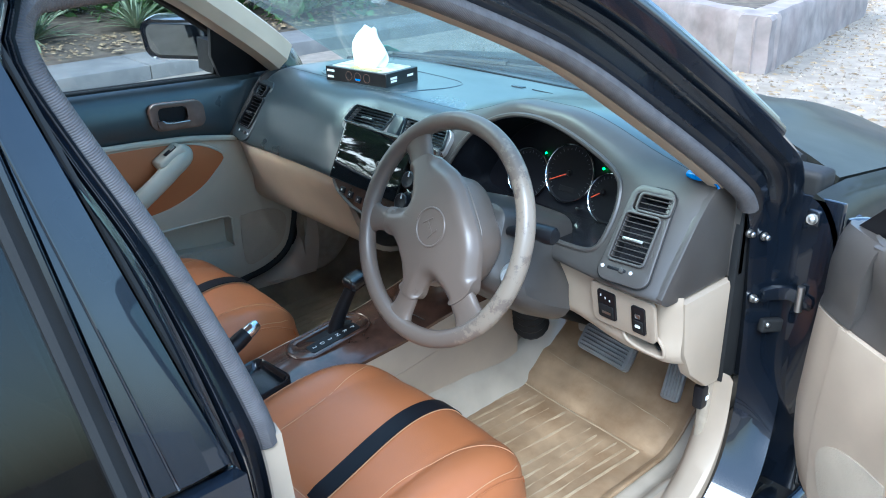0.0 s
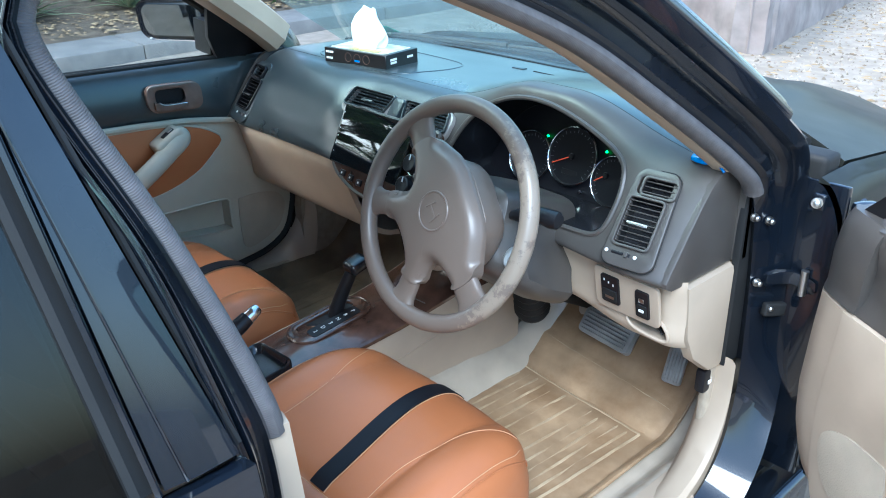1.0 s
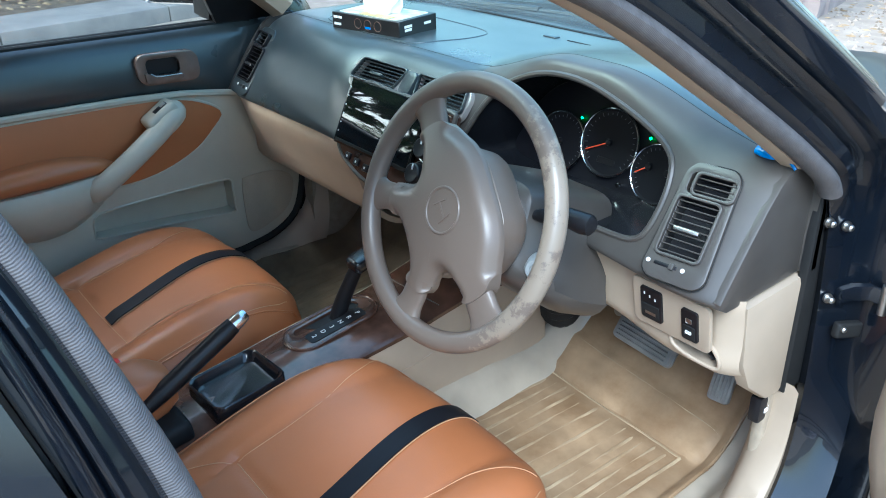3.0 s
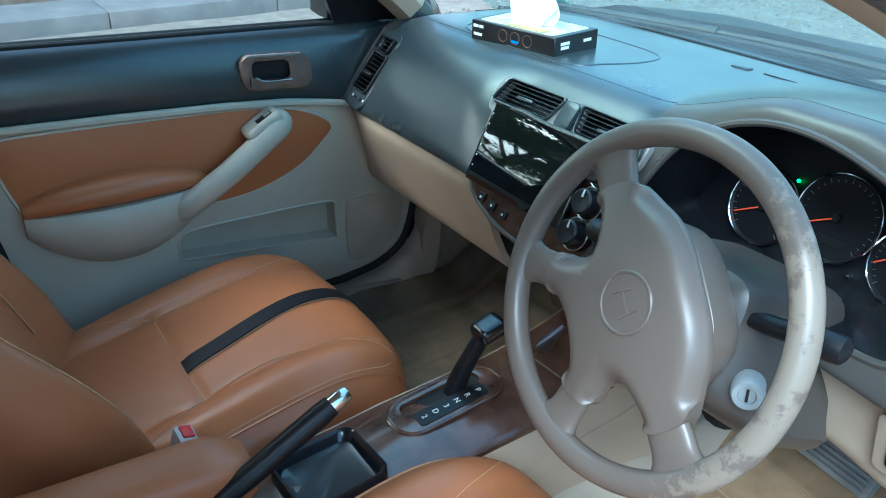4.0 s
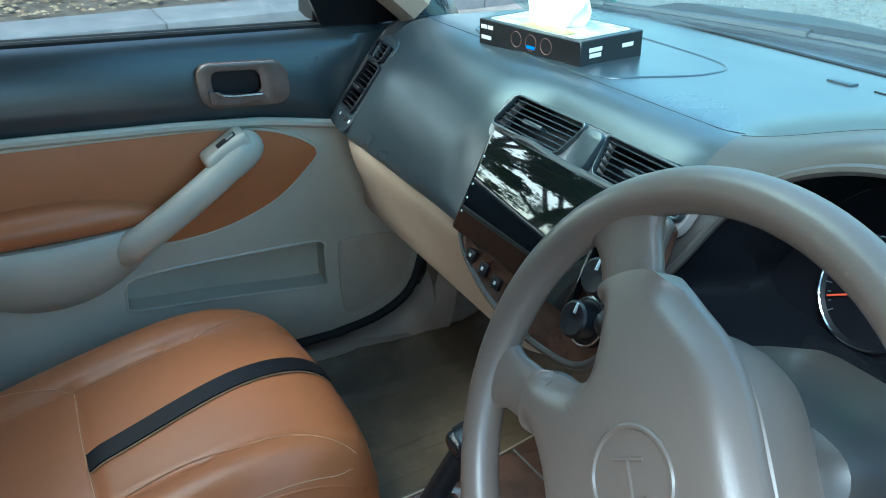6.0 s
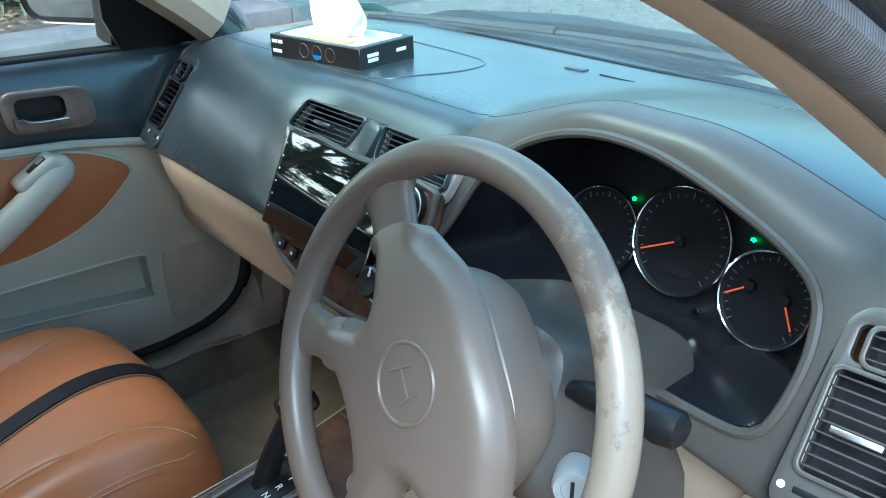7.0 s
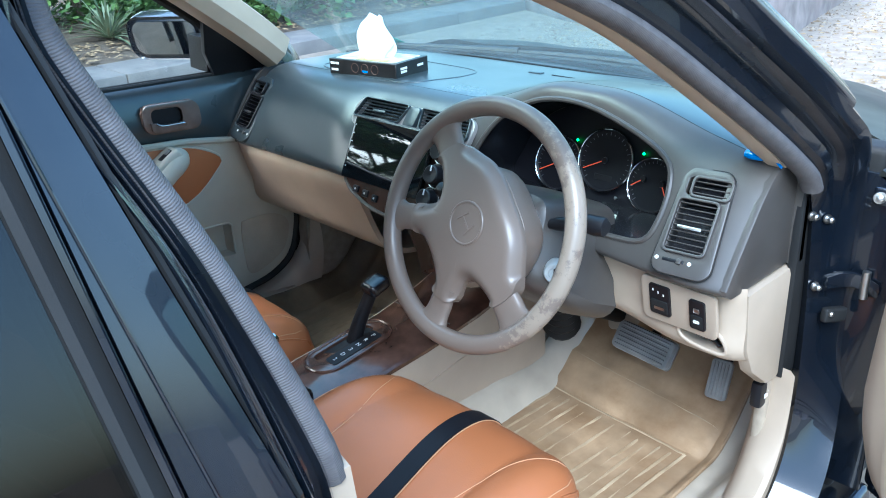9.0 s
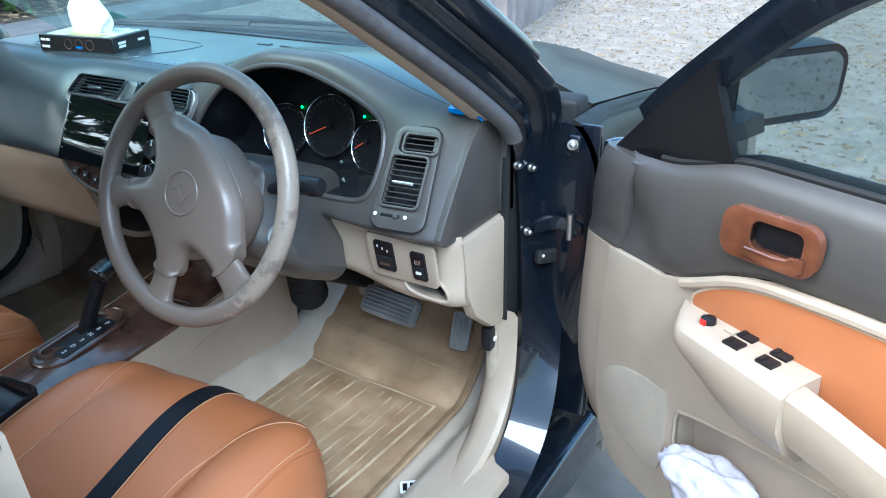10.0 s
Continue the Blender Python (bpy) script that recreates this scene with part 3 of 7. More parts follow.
for s in (1, -1):
    path = crom([(-0.745, 0.335), (-0.5, 0.325), (-0.2, 0.324), (-0.07, 0.330), (0.0, 0.348), (0.050, 0.385), (0.084, 0.444), (0.097, 0.505), (0.099, 0.568)], 40)
    rings = []
    for y, z in path:
        x = s * 0.672
        rings.append([(x + s * 0.026, y, z - 0.02), (x + s * 0.026, y, z + 0.004), (x + s * 0.018, y, z + 0.012), (x - s * 0.01, y + 0.003, z + 0.011),
                      (x - s * 0.028, y + 0.006, z + 0.002), (x - s * 0.044, y + 0.02, z - 0.024), (x - s * 0.050, y + 0.03, z - 0.1), (x, y + 0.04, z - 0.1)])
    solo("sill_trim", loft(rings), BEIGE, "beige plastic door sill trim", "sill trim", "structure")
    solo("kick_panel", box(s * 0.640, s * 0.662, 0.085, 0.45, 0.28, 0.66, 0.010, 3), BEIGE_C, "beige kick panel beside the footwell", "kick panel", "structure")
    plate_ = [(0.628, 0.030), (0.690, 0.026), (0.712, -0.004), (0.745, -0.020), (0.748, -0.745), (0.628, -0.745)]
    sp_ = thing("sill_plate", (s * 0.69, -0.4, 0.33), "beige plastic scuff plate along the door sill", "sill plate", "sill plates")
    part("plate", plate([(s * x, y) for x, y in plate_], 0.022, Matrix.Translation((0, 0, 0.318)), [], 0.006), BEIGE, sp_)
rel = thing("bonnet_release", (0.66, 0.10, 0.52), "black bonnet release lever with white car symbol", "lever")
part("lever", box(0.64, 0.66, 0.07, 0.125, 0.505, 0.552, 0.006), BLACKP, rel)
part("symbol", box(0.659, 0.6615, 0.082, 0.112, 0.522, 0.530, 0.001), WHITE, rel, "white symbol")
part("symbol", box(0.659, 0.6615, 0.09, 0.104, 0.530, 0.536, 0.001), WHITE, rel)

# near rear door: frame, belt strip, glass, skin
rd = thing("rear_door", (0.77, -1.3, 0.3), "closed black rear door with dark tinted window", "door")
def xo(z):
    return 0.748 - 0.33 * (z - 0.92) if z > 0.92 else 0.748 + 0.07 * smooth01(0.92, 0.75, z)


def rear_strip(a, b, th, x_off):
    rings = []
    for z in np.linspace(0.935, 1.30, 12):
        ya, yb = a(z), b(z)
        x = xo(z) + x_off
        rings.append([(x, ya, z), (x + 0.001, ya - 0.006, z), (x + 0.003, (ya + yb) / 2, z), (x + 0.001, yb + 0.004, z), (x - th, yb, z), (x - th, ya, z)])
    return loft(rings)


fa = lambda z: -0.843 - 0.235 * (z - 0.912)
fb = lambda z: -0.917 - 0.105 * (z - 0.934)
part("door_frame", rear_strip(fa, fb, 0.03, 0.0), PAINT, rd, "gloss black door frame")
part("frame_edge", rear_strip(lambda z: fb(z) + 0.001, lambda z: fb(z) - 0.0035, 0.02, 0.004), PAINT, rd)
part("edge_line", tube([(xo(z) + 0.0045, fb(z) - 0.001, z) for z in np.linspace(0.935, 1.30, 8)], 0.0013, 6), CHROME, rd, "thin bright window edge line")
part("edge_line", tube([(xo(z) + 0.0035, (fa(z) + fb(z)) / 2 - 0.012, z) for z in np.linspace(0.935, 1.30, 8)], 0.0012, 6), PAINT, rd)
part("frame_channel", rear_strip(lambda z: fb(z) - 0.0035, lambda z: fb(z) - 0.024, 0.02, -0.004), SOFTBLK, rd)
part("frame_edge", rear_strip(lambda z: fa(z) + 0.010, lambda z: fa(z) + 0.002, 0.03, -0.012), SOFTBLK, rd)
P = [[(xo(z) - 0.012, y, z) for z in np.linspace(0.93, 1.285, 8)] for y in np.linspace(-0.93, -1.62, 10)]
part("window_glass", slab(P, 0.004), TINTED, rd, "dark tinted window glass")
P = [[(xo(z) + 0.0, y, z) for z in np.linspace(0.33, 0.93, 18)] for y in np.linspace(-0.845, -1.71, 20)]
part("skin", slab(P, 0.02), PAINT, rd, "black door skin")
part("belt_strip", box(0.738, 0.756, -1.70, -0.842, 0.908, 0.930, 0.005, 3), CHROME, rd, "bright belt moulding")
part("door_top_frame", tube([(xo(1.29), y, 1.292 - 0.03 * ((y + 1.2) / 0.5) ** 2) for y in np.linspace(-0.945, -1.66, 16)], 0.02, 8), PAINT, rd)
part("inner_panel", box(0.66, 0.70, -1.66, -0.90, 0.33, 0.93, 0.01), BEIGE, rd)
# far rear door
rd2 = thing("rear_door", (-0.77, -1.3, 0.3), "closed black rear door with clear window on the far side", "door")
P = [[(-xo(z), y, z) for z in np.linspace(0.33, 0.93, 12)] for y in np.linspace(-0.83, -1.71, 12)]
part("skin", slab(P, 0.02), PAINT, rd2)
part("inner_panel", box(-0.70, -0.66, -1.66, -0.90, 0.33, 0.93, 0.01), BEIGE, rd2)
part("door_top_frame", tube([(-xo(1.29), y, 1.292 - 0.03 * ((y + 1.2) / 0.5) ** 2) for y in np.linspace(-0.85, -1.66, 16)], 0.02, 8), PAINT, rd2)
rings = []
for z in np.linspace(0.935, 1.30, 8):
    rings.append([(-xo(z), fa(z), z), (-xo(z), fb(z), z), (-xo(z) + 0.03, fb(z), z), (-xo(z) + 0.03, fa(z), z)])
part("door_frame", loft(rings), PAINT, rd2)
P = [[(-xo(z) + 0.012, y, z) for z in np.linspace(0.93, 1.285, 8)] for y in np.linspace(-0.93, -1.62, 10)]
part("window_glass", slab(P, 0.004), SMOKE_G, rd2, "lightly smoked window glass")


# ---- dashboard ----
dash = thing("dashboard", (0, 0.15, 0.55), "grey and beige car dashboard with padded top", "dashboard")
PLAIN = [(0.47, 0.915), (0.44, 0.930), (0.38, 0.937), (0.28, 0.942), (0.18, 0.946), (0.09, 0.949), (0.045, 0.947), (0.020, 0.937), (-0.004, 0.914),
         (-0.032, 0.880), (-0.062, 0.841), (-0.087, 0.808), (-0.101, 0.789), (-0.102, 0.779), (-0.085, 0.768)]
ROLL = [(0.47, 0.915), (0.44, 0.930), (0.38, 0.937), (0.28, 0.942), (0.18, 0.946), (0.10, 0.949), (0.050, 0.9475), (0.016, 0.938), (-0.016, 0.917),
        (-0.049, 0.884), (-0.076, 0.847), (-0.095, 0.814), (-0.104, 0.795), (-0.103, 0.783), (-0.085, 0.772)]
HOOD = [(0.47, 0.915), (0.44, 0.930), (0.38, 0.941), (0.30, 0.956), (0.20, 0.978), (0.10, 0.998), (0.05, 1.006), (0.020, 1.008), (0.001, 0.999),
        (-0.012, 0.955), (-0.035, 0.880), (-0.052, 0.825), (-0.062, 0.798), (-0.070, 0.776), (-0.060, 0.766)]
ROLL_C = crom(ROLL, 64)
PLAIN_C, HOOD_C = crom(PLAIN, 64), crom(HOOD, 64)


def dash_weight(x):
    return smooth01(0.05, 0.29, x) * (1 - smooth01(0.36, 0.63, x))


def dash_row(x):
    w = dash_weight(x)
    r = smooth01(-0.15, -0.26, x) * (1 - 0.7 * smooth01(-0.48, -0.60, x))
    p = (PLAIN_C * (1 - r) + ROLL_C * r) * (1 - w) + HOOD_C * w
    e = max(0.0, abs(x) - 0.57) / 0.09
    p = p.copy()
    g = 0.30 if x > 0 else 1.0
    p[:, 0] += g * 0.045 * e ** 2.2 * np.clip((0.2 - p[:, 0]) / 0.2, 0, 1)
    p[:, 1] -= g * (0.012 * e ** 2 + 0.05 * e ** 1.5 * np.clip(p[:, 0] / 0.06, 0, 1))
    p[:, 0] -= 0.11 * (abs(x) / 0.65) ** 2 * np.clip((p[:, 0] - 0.2) / 0.25, 0, 1)
    p[:, 0] += 0.02 * np.clip((p[:, 0] - 0.2) / 0.25, 0, 1)
    return [(x, y, z) for y, z in p]


OPEN = even(crom([(0.118, 0.815), (0.130, 0.868), (0.152, 0.918), (0.197, 0.958), (0.269, 0.985), (0.351, 0.986), (0.441, 0.962), (0.508, 0.929),
                  (0.527, 0.890), (0.525, 0.840), (0.510, 0.815), (0.465, 0.806), (0.36, 0.800), (0.20, 0.800)], 200, True), 90, True)


def inside(x, z, poly):
    c = False
    for i in range(len(poly)):
        (x1, z1), (x2, z2) = poly[i - 1], poly[i]
        if (z1 > z) != (z2 > z) and x < (x2 - x1) * (z - z1) / (z2 - z1) + x1:
            c = not c
    return c


def face_y(x, z):
    """Depth of the dashboard's front face at a height."""
    r = [p for p in dash_row(x) if p[1] < 0.06][::-1]
    zs_, ys_ = [p[2] for p in r], [p[1] for p in r]
    o = np.argsort(zs_)
    return float(np.interp(z, np.array(zs_)[o], np.array(ys_)[o]))


# padded top and face, open at the instruments
bm, bm2 = bmesh.new(), bmesh.new()
XS = np.concatenate([np.linspace(-0.655, 0.08, 60), np.linspace(0.09, 0.56, 110), np.linspace(0.57, 0.655, 12)])
rows = [[bm.verts.new(p) for p in dash_row(x)] for x in XS]
rows2 = [[bm2.verts.new(p) for p in dash_row(x)] for x in XS]
for i in range(len(rows) - 1):
    for j in range(63):
        q = (rows[i][j], rows[i + 1][j], rows[i + 1][j + 1], rows[i][j + 1])
        cx, cy, cz = sum((v.co for v in q), Vector()) / 4
        if cy < 0.03 and inside(cx, cz, OPEN):
            continue
        if -0.160 < cx < 0.055 and 0.80 < cz < 0.890 and cy < 0.0:
            continue
        if (-0.196 < cx < 0.104 and 0.886 < cz < 0.922 and cy < 0.03) or (abs(abs(cx) - 0.585) < 0.035 and 0.809 < cz < 0.913 and cy < 0.04):
            continue
        if cx > 0.088 and j >= 27:
            bm2.faces.new((rows2[i][j], rows2[i + 1][j], rows2[i + 1][j + 1], rows2[i][j + 1]))
        else:
            bm.faces.new(q)
for b_ in (bm, bm2):
    bmesh.ops.delete(b_, geom=[v for v in b_.verts if not v.link_faces], context="VERTS")
part("top_pad", bm, PAD, dash, "dark grey grained dashboard pad")
part("cluster_surround", bm2, TAUPE, dash, "taupe moulding round the instruments and side vents")


def dash_top(x, y):
    """Height of the padded top at a place in plan."""
    r = [p for p in dash_row(x)][:44]
    ys_, zs_ = np.array([p[1] for p in r]), np.array([p[2] for p in r])
    o = np.argsort(ys_)
    return float(np.interp(y, ys_[o], zs_[o]))


# panel shut line across the pad
path = [(x, 0.050, dash_top(x, 0.050) - 0.0002) for x in np.linspace(-0.6, 0.09, 30)]
part("shut_line", tube(path, 0.0006, 6), SOFTBLK, dash, "dark joint line")
# long joint where the top pad meets the driver's moulding
ridge = [Vector(dash_row(x)[27]) + Vector((0, 0, -0.0004)) for x in np.linspace(0.090, 0.640, 70)]
part("hood_joint", tube(ridge, 0.0009, 6), SOFTBLK, dash)
# demister slot along the screen edge
part("demister", box(-0.44, 0.50, 0.384, 0.394, 0.925, 0.9395, 0.002), SOFTBLK, dash, "dark demister slot")
part("sensor", box(-0.030, 0.004, 0.300, 0.316, 0.934, 0.9440, 0.003), PAD, dash, "small raised sensor cover")
part("sensor_slot", box(0.03, 0.09, 0.306, 0.309, 0.935, 0.9425, 0.0005, 1), SOFTBLK, dash)


def rim_path(dy, grow=0.0):
    c = OPEN.mean(0)
    out = []
    for x, z in OPEN:
        k = 1 + grow
        X, Z = c[0] + (x - c[0]) * k, c[1] + (z - c[1]) * k
        out.append(Vector((X, face_y(x, z) + dy, Z)))
    return out


# binnacle: lip, tunnel and instruments
part("binnacle_lip", tube(rim_path(0.0008), 0.0048, 8, True), TAUPE, dash, "rounded lip of the instrument hood")
GU = Vector((0, 0.3134, 0.9496))
ring0, ring1, ring2 = rim_path(0.0), [], []
oc = OPEN.mean(0)
for x, z in OPEN:
    X, Z = oc[0] + (x - oc[0]) * 0.93 + 0.003, oc[1] + (z - oc[1]) * 0.86 - 0.012
    ring1.append(Vector((X, 0.092 + (Z - 0.89) * 0.33 - 0.03, Z)))
    ring2.append(Vector((X, 0.092 + (Z - 0.89) * 0.33 + 0.004, Z)))
part("binnacle_tunnel", loft([ring0, ring1, ring2], True, False), GLOSSBLK, dash, "black instrument tunnel")
GM = plane(Vector((0.326, 0.092 - 0.04 * 0.33, 0.85)), (1, 0, 0), GU)
cl = tagged(new("instrument_cluster"), "black instrument cluster with three dials and lit green arrows", "instrument")
cl.matrix_basis = GM
BASE[cl.name] = Matrix()
face = [((x - 0.326), (z - 0.85) * 1.053) for x, z in [(p.x, p.z) for p in ring1]]


def cpart(name, bm, mat_, label="", parent=None):
    """A part of the cluster, drawn in the plane of the dials."""
    ob = part(name, bm, mat_, None, label)
    ob.parent = parent or cl
    return ob


cpart("dial_board", plate(face, 0.002, Matrix.Translation((0, 0, -0.003))), DIAL, "black dial board")
ARROW = [(-0.008, 0), (0, 0.0075), (0, 0.004), (0.007, 0.004), (0.007, -0.004), (0, -0.004), (0, -0.0075)]
for cx, cy, r, needles in ((-0.092, -0.004, 0.050, ((0, 0, 208, 0.042),)), (0.006, 0.018, 0.055, ((0, 0, 207, 0.046),)),
                           (0.106, -0.006, 0.046, ((-0.017, 0.008, 215, 0.026), (0.018, 0.006, 300, 0.028)))):
    d = cpart("dial", lathe([(r * 0.98, 0), (r, 0.004), (r - 0.001, 0.006), (r - 0.004, 0.003), (0.002, 0.0022)], Matrix.Translation((cx, cy, 0)), 48), DIAL, "round black dial")
    ringp = [(cx + r * math.cos(a), cy + r * math.sin(a), 0.006) for a in np.linspace(0, 2 * math.pi, 60, endpoint=False)]
    cpart("dial_ring", tube(ringp, 0.0013, 6, True), CHROME, "thin bright dial ring", d)
    for k in range(25):
        a = radians(225 - k * 270 / 24)
        L = 0.006 if k % 3 == 0 else 0.003
        m = Matrix.Translation((cx, cy, 0.0035)) @ Matrix.Rotation(a, 4, "Z")
        cpart("tick", box(r * 0.80, r * 0.80 + L, -0.0005, 0.0005, 0, 0.0004, 0, 1, m), TICK, "", d)
    for nx, ny, ang, ln in needles:
        m = Matrix.Translation((cx + nx, cy + ny, 0.006)) @ Matrix.Rotation(radians(ang), 4, "Z")
        cpart("needle", box(-0.004, ln, -0.0009, 0.0009, 0, 0.0012, 0.0004, 1, m), NEEDLE, "orange-red needle", d)
        cpart("needle_cap", lathe([(0.006, -0.001), (0.005, 0.0025), (0.001, 0.003)], m, 16), BLACKP, "", d)
for x, flip in ((-0.060, 1), (0.078, -1)):
    m = Matrix.Translation((x, 0.043, 0.004)) @ Matrix.Diagonal((flip, 1, 1, 1)) @ Matrix.Scale(0.36, 4)
    cpart("arrow_lamp", plate(ARROW, 0.001, m), GREEN_L, "lit green turn arrow")
cpart("trip_knob", lathe([(0.004, 0), (0.004, 0.012), (0.003, 0.014), (0.001, 0.014)], Matrix.Translation((0.048, -0.040, 0)), 14), CHROME, "small trip reset knob")
m = Matrix.Translation((0.008, -0.012, 0.0035))
cpart("odometer", box(-0.018, 0.018, -0.005, 0.005, 0, 0.001, 0.0005, 1, m), BLACKP)


# vents
def vent(parent, origin, ux, uy, w, h, n, skew=0.0, knob=True, frame_mat=TAUPE, lipw=0.006):
    """An air vent: frame, dark box and slats. w along ux, h along uy, slanted by skew."""
    m = plane(origin, ux, uy)
    sk = lambda x, y: (x + skew * y / h, y)
    outer = [sk(*p) for p in rrect(w + 2 * lipw, h + 2 * lipw, 0.009)]
    inner = [sk(*p) for p in rrect(w, h, 0.006)]
    fr = part("vent_frame", plate(outer, 0.006, m, [inner[::-1]], 0.0015), frame_mat, parent)
    rings = [[m @ Vector((x, y, d)) for x, y in inner] for d in (0.002, -0.030)]
    part("vent_box", cup(rings), BLACKP, fr, "dark vent interior")
    for k in range(n):
        y = -h / 2 + h * (k + 0.5) / n
        off = skew * y / h
        t = Matrix.Rotation(radians(6), 4, "X")
        part("slat", box(-w / 2 + off, w / 2 + off, -0.0009, 0.0009, -0.0035, 0.0025, 0.0006, 1, m @ Matrix.Translation((0, y, -0.001)) @ t), frame_mat, fr)
    if knob:
        part("vent_tab", box(-0.018, 0.018, -0.0025, 0.0025, 0.0, 0.009, 0.001, 2, m @ Matrix.Translation((0, -0.004, 0))), STEEL if knob == 2 else frame_mat, fr, "small vent tab")
    return fr


for s in (1, -1):
    # end vents: tilted outwards, flush with the face
    fu = Vector((0.016 * s, 0.079, 0.100)).normalized()
    fx = Vector((1, 0.11 * s, 0)).normalized()
    n = fx.cross(fu)
    c = Vector((s * 0.585, face_y(s * 0.585, 0.860) - 0.0035, 0.860)) + n.normalized() * (0.002 if s > 0 else -0.0025)
    m = plane(c, fx, fu)
    panel = [(x * (1 - 0.10 * y / 0.08), y) for x, y in rrect(0.084, 0.166, 0.020)]
    ho = [rrect(0.056, 0.028, 0.006, cy=0.054)[::-1], rrect(0.060, 0.080, 0.006, cy=-0.008)[::-1]]
    pn = part("vent_panel", plate(panel, 0.009, m @ Matrix.Translation((0, -0.004, -0.0085)), ho, 0.003), TAUPE if s > 0 else PAD, dash, "raised vent panel")
    vent(pn, c + fu * 0.050, fx, fu, 0.054, 0.026, 3, 0.0, False, TAUPE if s > 0 else BLACKP, 0.004)
    vent(pn, c - fu * 0.012, fx, fu, 0.058, 0.078, 9, 0.0, 2 if s > 0 else True, TAUPE if s > 0 else BLACKP, 0.004)
    if s > 0:
        part("panel_groove", tube([m @ Vector((x * 1.015, y * 1.01 - 0.004, -0.0035)) for x, y in panel], 0.0008, 5, True), SOFTBLK, pn, "dark joint round the vent panel")
    sl = c - fu * 0.067
    part("slider_track", box(-0.017, 0.017, -0.003, 0.003, -0.002, 0.0012, 0.002, 2, plane(sl, fx, fu)), BLACKP, pn)
    part("slider", box(0.006, 0.013, -0.004, 0.004, 0.0, 0.005, 0.001, 2, plane(sl, fx, fu)), TAUPE, pn)
    for dx in (-0.025, 0.025):
        part("vent_mark", lathe([(0.0032, -0.002), (0.003, 0.0012), (0.0005, 0.0014)], plane(sl, fx, fu) @ Matrix.Translation((dx, 0, 0)), 14), WHITE, pn, "white dot")

# centre vents, hazard switch and their bright surround
cu = Vector((0, 0.050, 0.062)).normalized()
CM = Vector((-0.046, -0.022, 0.905))
sur = []
for x, y in rrect(0.335, 0.062, 0.02):
    sur.append((x, y - 0.010 * (x / 0.16) ** 2))
ho = [[(x + sk * y / 0.040, y - 0.0025) for x, y in rrect(0.126, 0.042, 0.008, cx=cx_)][::-1] for cx_, sk in ((-0.085, 0.016), (0.095, -0.010))]
cv = part("centre_vent_surround", plate(sur, 0.010, plane(CM, (1, 0, 0), cu), ho, 0.003), SATIN, dash, "satin grey surround of the centre vents")
vent(cv, CM + Vector((-0.085, 0, -0.002)) + cu.cross(Vector((-1, 0, 0))) * 0.012, (1, 0.02, 0), cu, 0.128, 0.040, 6, 0.016, True, PAD, 0.003)
vent(cv, CM + Vector((0.095, 0, -0.002)) + cu.cross(Vector((-1, 0, 0))) * 0.012, (1, -0.02, 0), cu, 0.128, 0.040, 6, -0.010, True, PAD, 0.003)
part("hazard_switch", plate(rrect(0.032, 0.046, 0.010), 0.010, plane(CM + Vector((0.012, -0.012, 0.004)), (1, 0, 0), cu), [], 0.004), PAD, dash, "grey hazard switch")

# centre stack below the vents
HM = plane(Vector((-0.052, -0.092, 0.845)), (1, 0, 0), (0, 0.053, 0.109))
st = crom([(-0.113, 0.0), (-0.116, -0.055), (-0.105, -0.072), (-0.075, -0.088), (-0.01, -0.106), (0.08, -0.110), (0.15, -0.095), (0.172, -0.04), (0.172, 0.045), (0.15, 0.062), (0.0, 0.062), (-0.09, 0.06)], 70, True)
part("stack_panel", plate([(x, y) for x, y in st], 0.016, HM @ Matrix.Translation((0, 0, -0.024)), [], 0.004), WOODP, dash, "dark wood-look centre panel")
part("stack_edge", tube([HM @ Vector((x, y, -0.010)) for x, y in st], 0.0045, 8, True), TAUPE, dash)
for x, y, r in ((0.140, -0.055, 0.019), (0.142, -0.010, 0.019), (0.142, 0.035, 0.019)):
    kb = part("rotary_knob", lathe([(r * 1.25, -0.008), (r * 1.25, 0.0), (r, 0.002), (r * 0.93, 0.018), (r * 0.8, 0.020), (0.001, 0.018)], HM @ Matrix.Translation((x, y, 0)), 30), BLACKP, dash, "black rotary heater knob")
    part("knob_ring", tube([HM @ Vector((x + r * 1.2 * math.cos(a), y + r * 1.2 * math.sin(a), 0.0012)) for a in np.linspace(0, 2 * math.pi, 30, endpoint=False)], 0.001, 5, True), STEEL, kb)
    part("pointer", box(-0.001, 0.001, r * 0.3, r * 0.85, 0.018, 0.0215, 0.0003, 1, HM @ Matrix.Translation((x, y, 0))), WHITE, kb)
for x in (-0.070, -0.040, -0.010):
    part("button", box(-0.008, 0.008, -0.007, 0.007, -0.008, -0.003, 0.002, 2, HM @ Matrix.Translation((x, -0.078 - 0.12 * (x + 0.07), 0))), BLACKP, dash)
    part("button_mark", box(-0.002, 0.002, -0.002, 0.002, -0.003, -0.0024, 0.0005, 1, HM @ Matrix.Translation((x, -0.078 - 0.12 * (x + 0.07), 0))), WHITE, dash)
part("lower_stack_panel", loft([[(-0.11 + k, -0.07 + 0.10 * math.sin(t * 1.5), 0.755 - 0.22 * t) for k in (0.0, 0.24)] + [(0.13, 0.16, 0.755 - 0.22 * t), (-0.11, 0.16, 0.755 - 0.22 * t)] for t in (0.0, 0.25, 0.5, 0.75, 1.0)]), WOODP, dash, "dark panel under the centre stack")

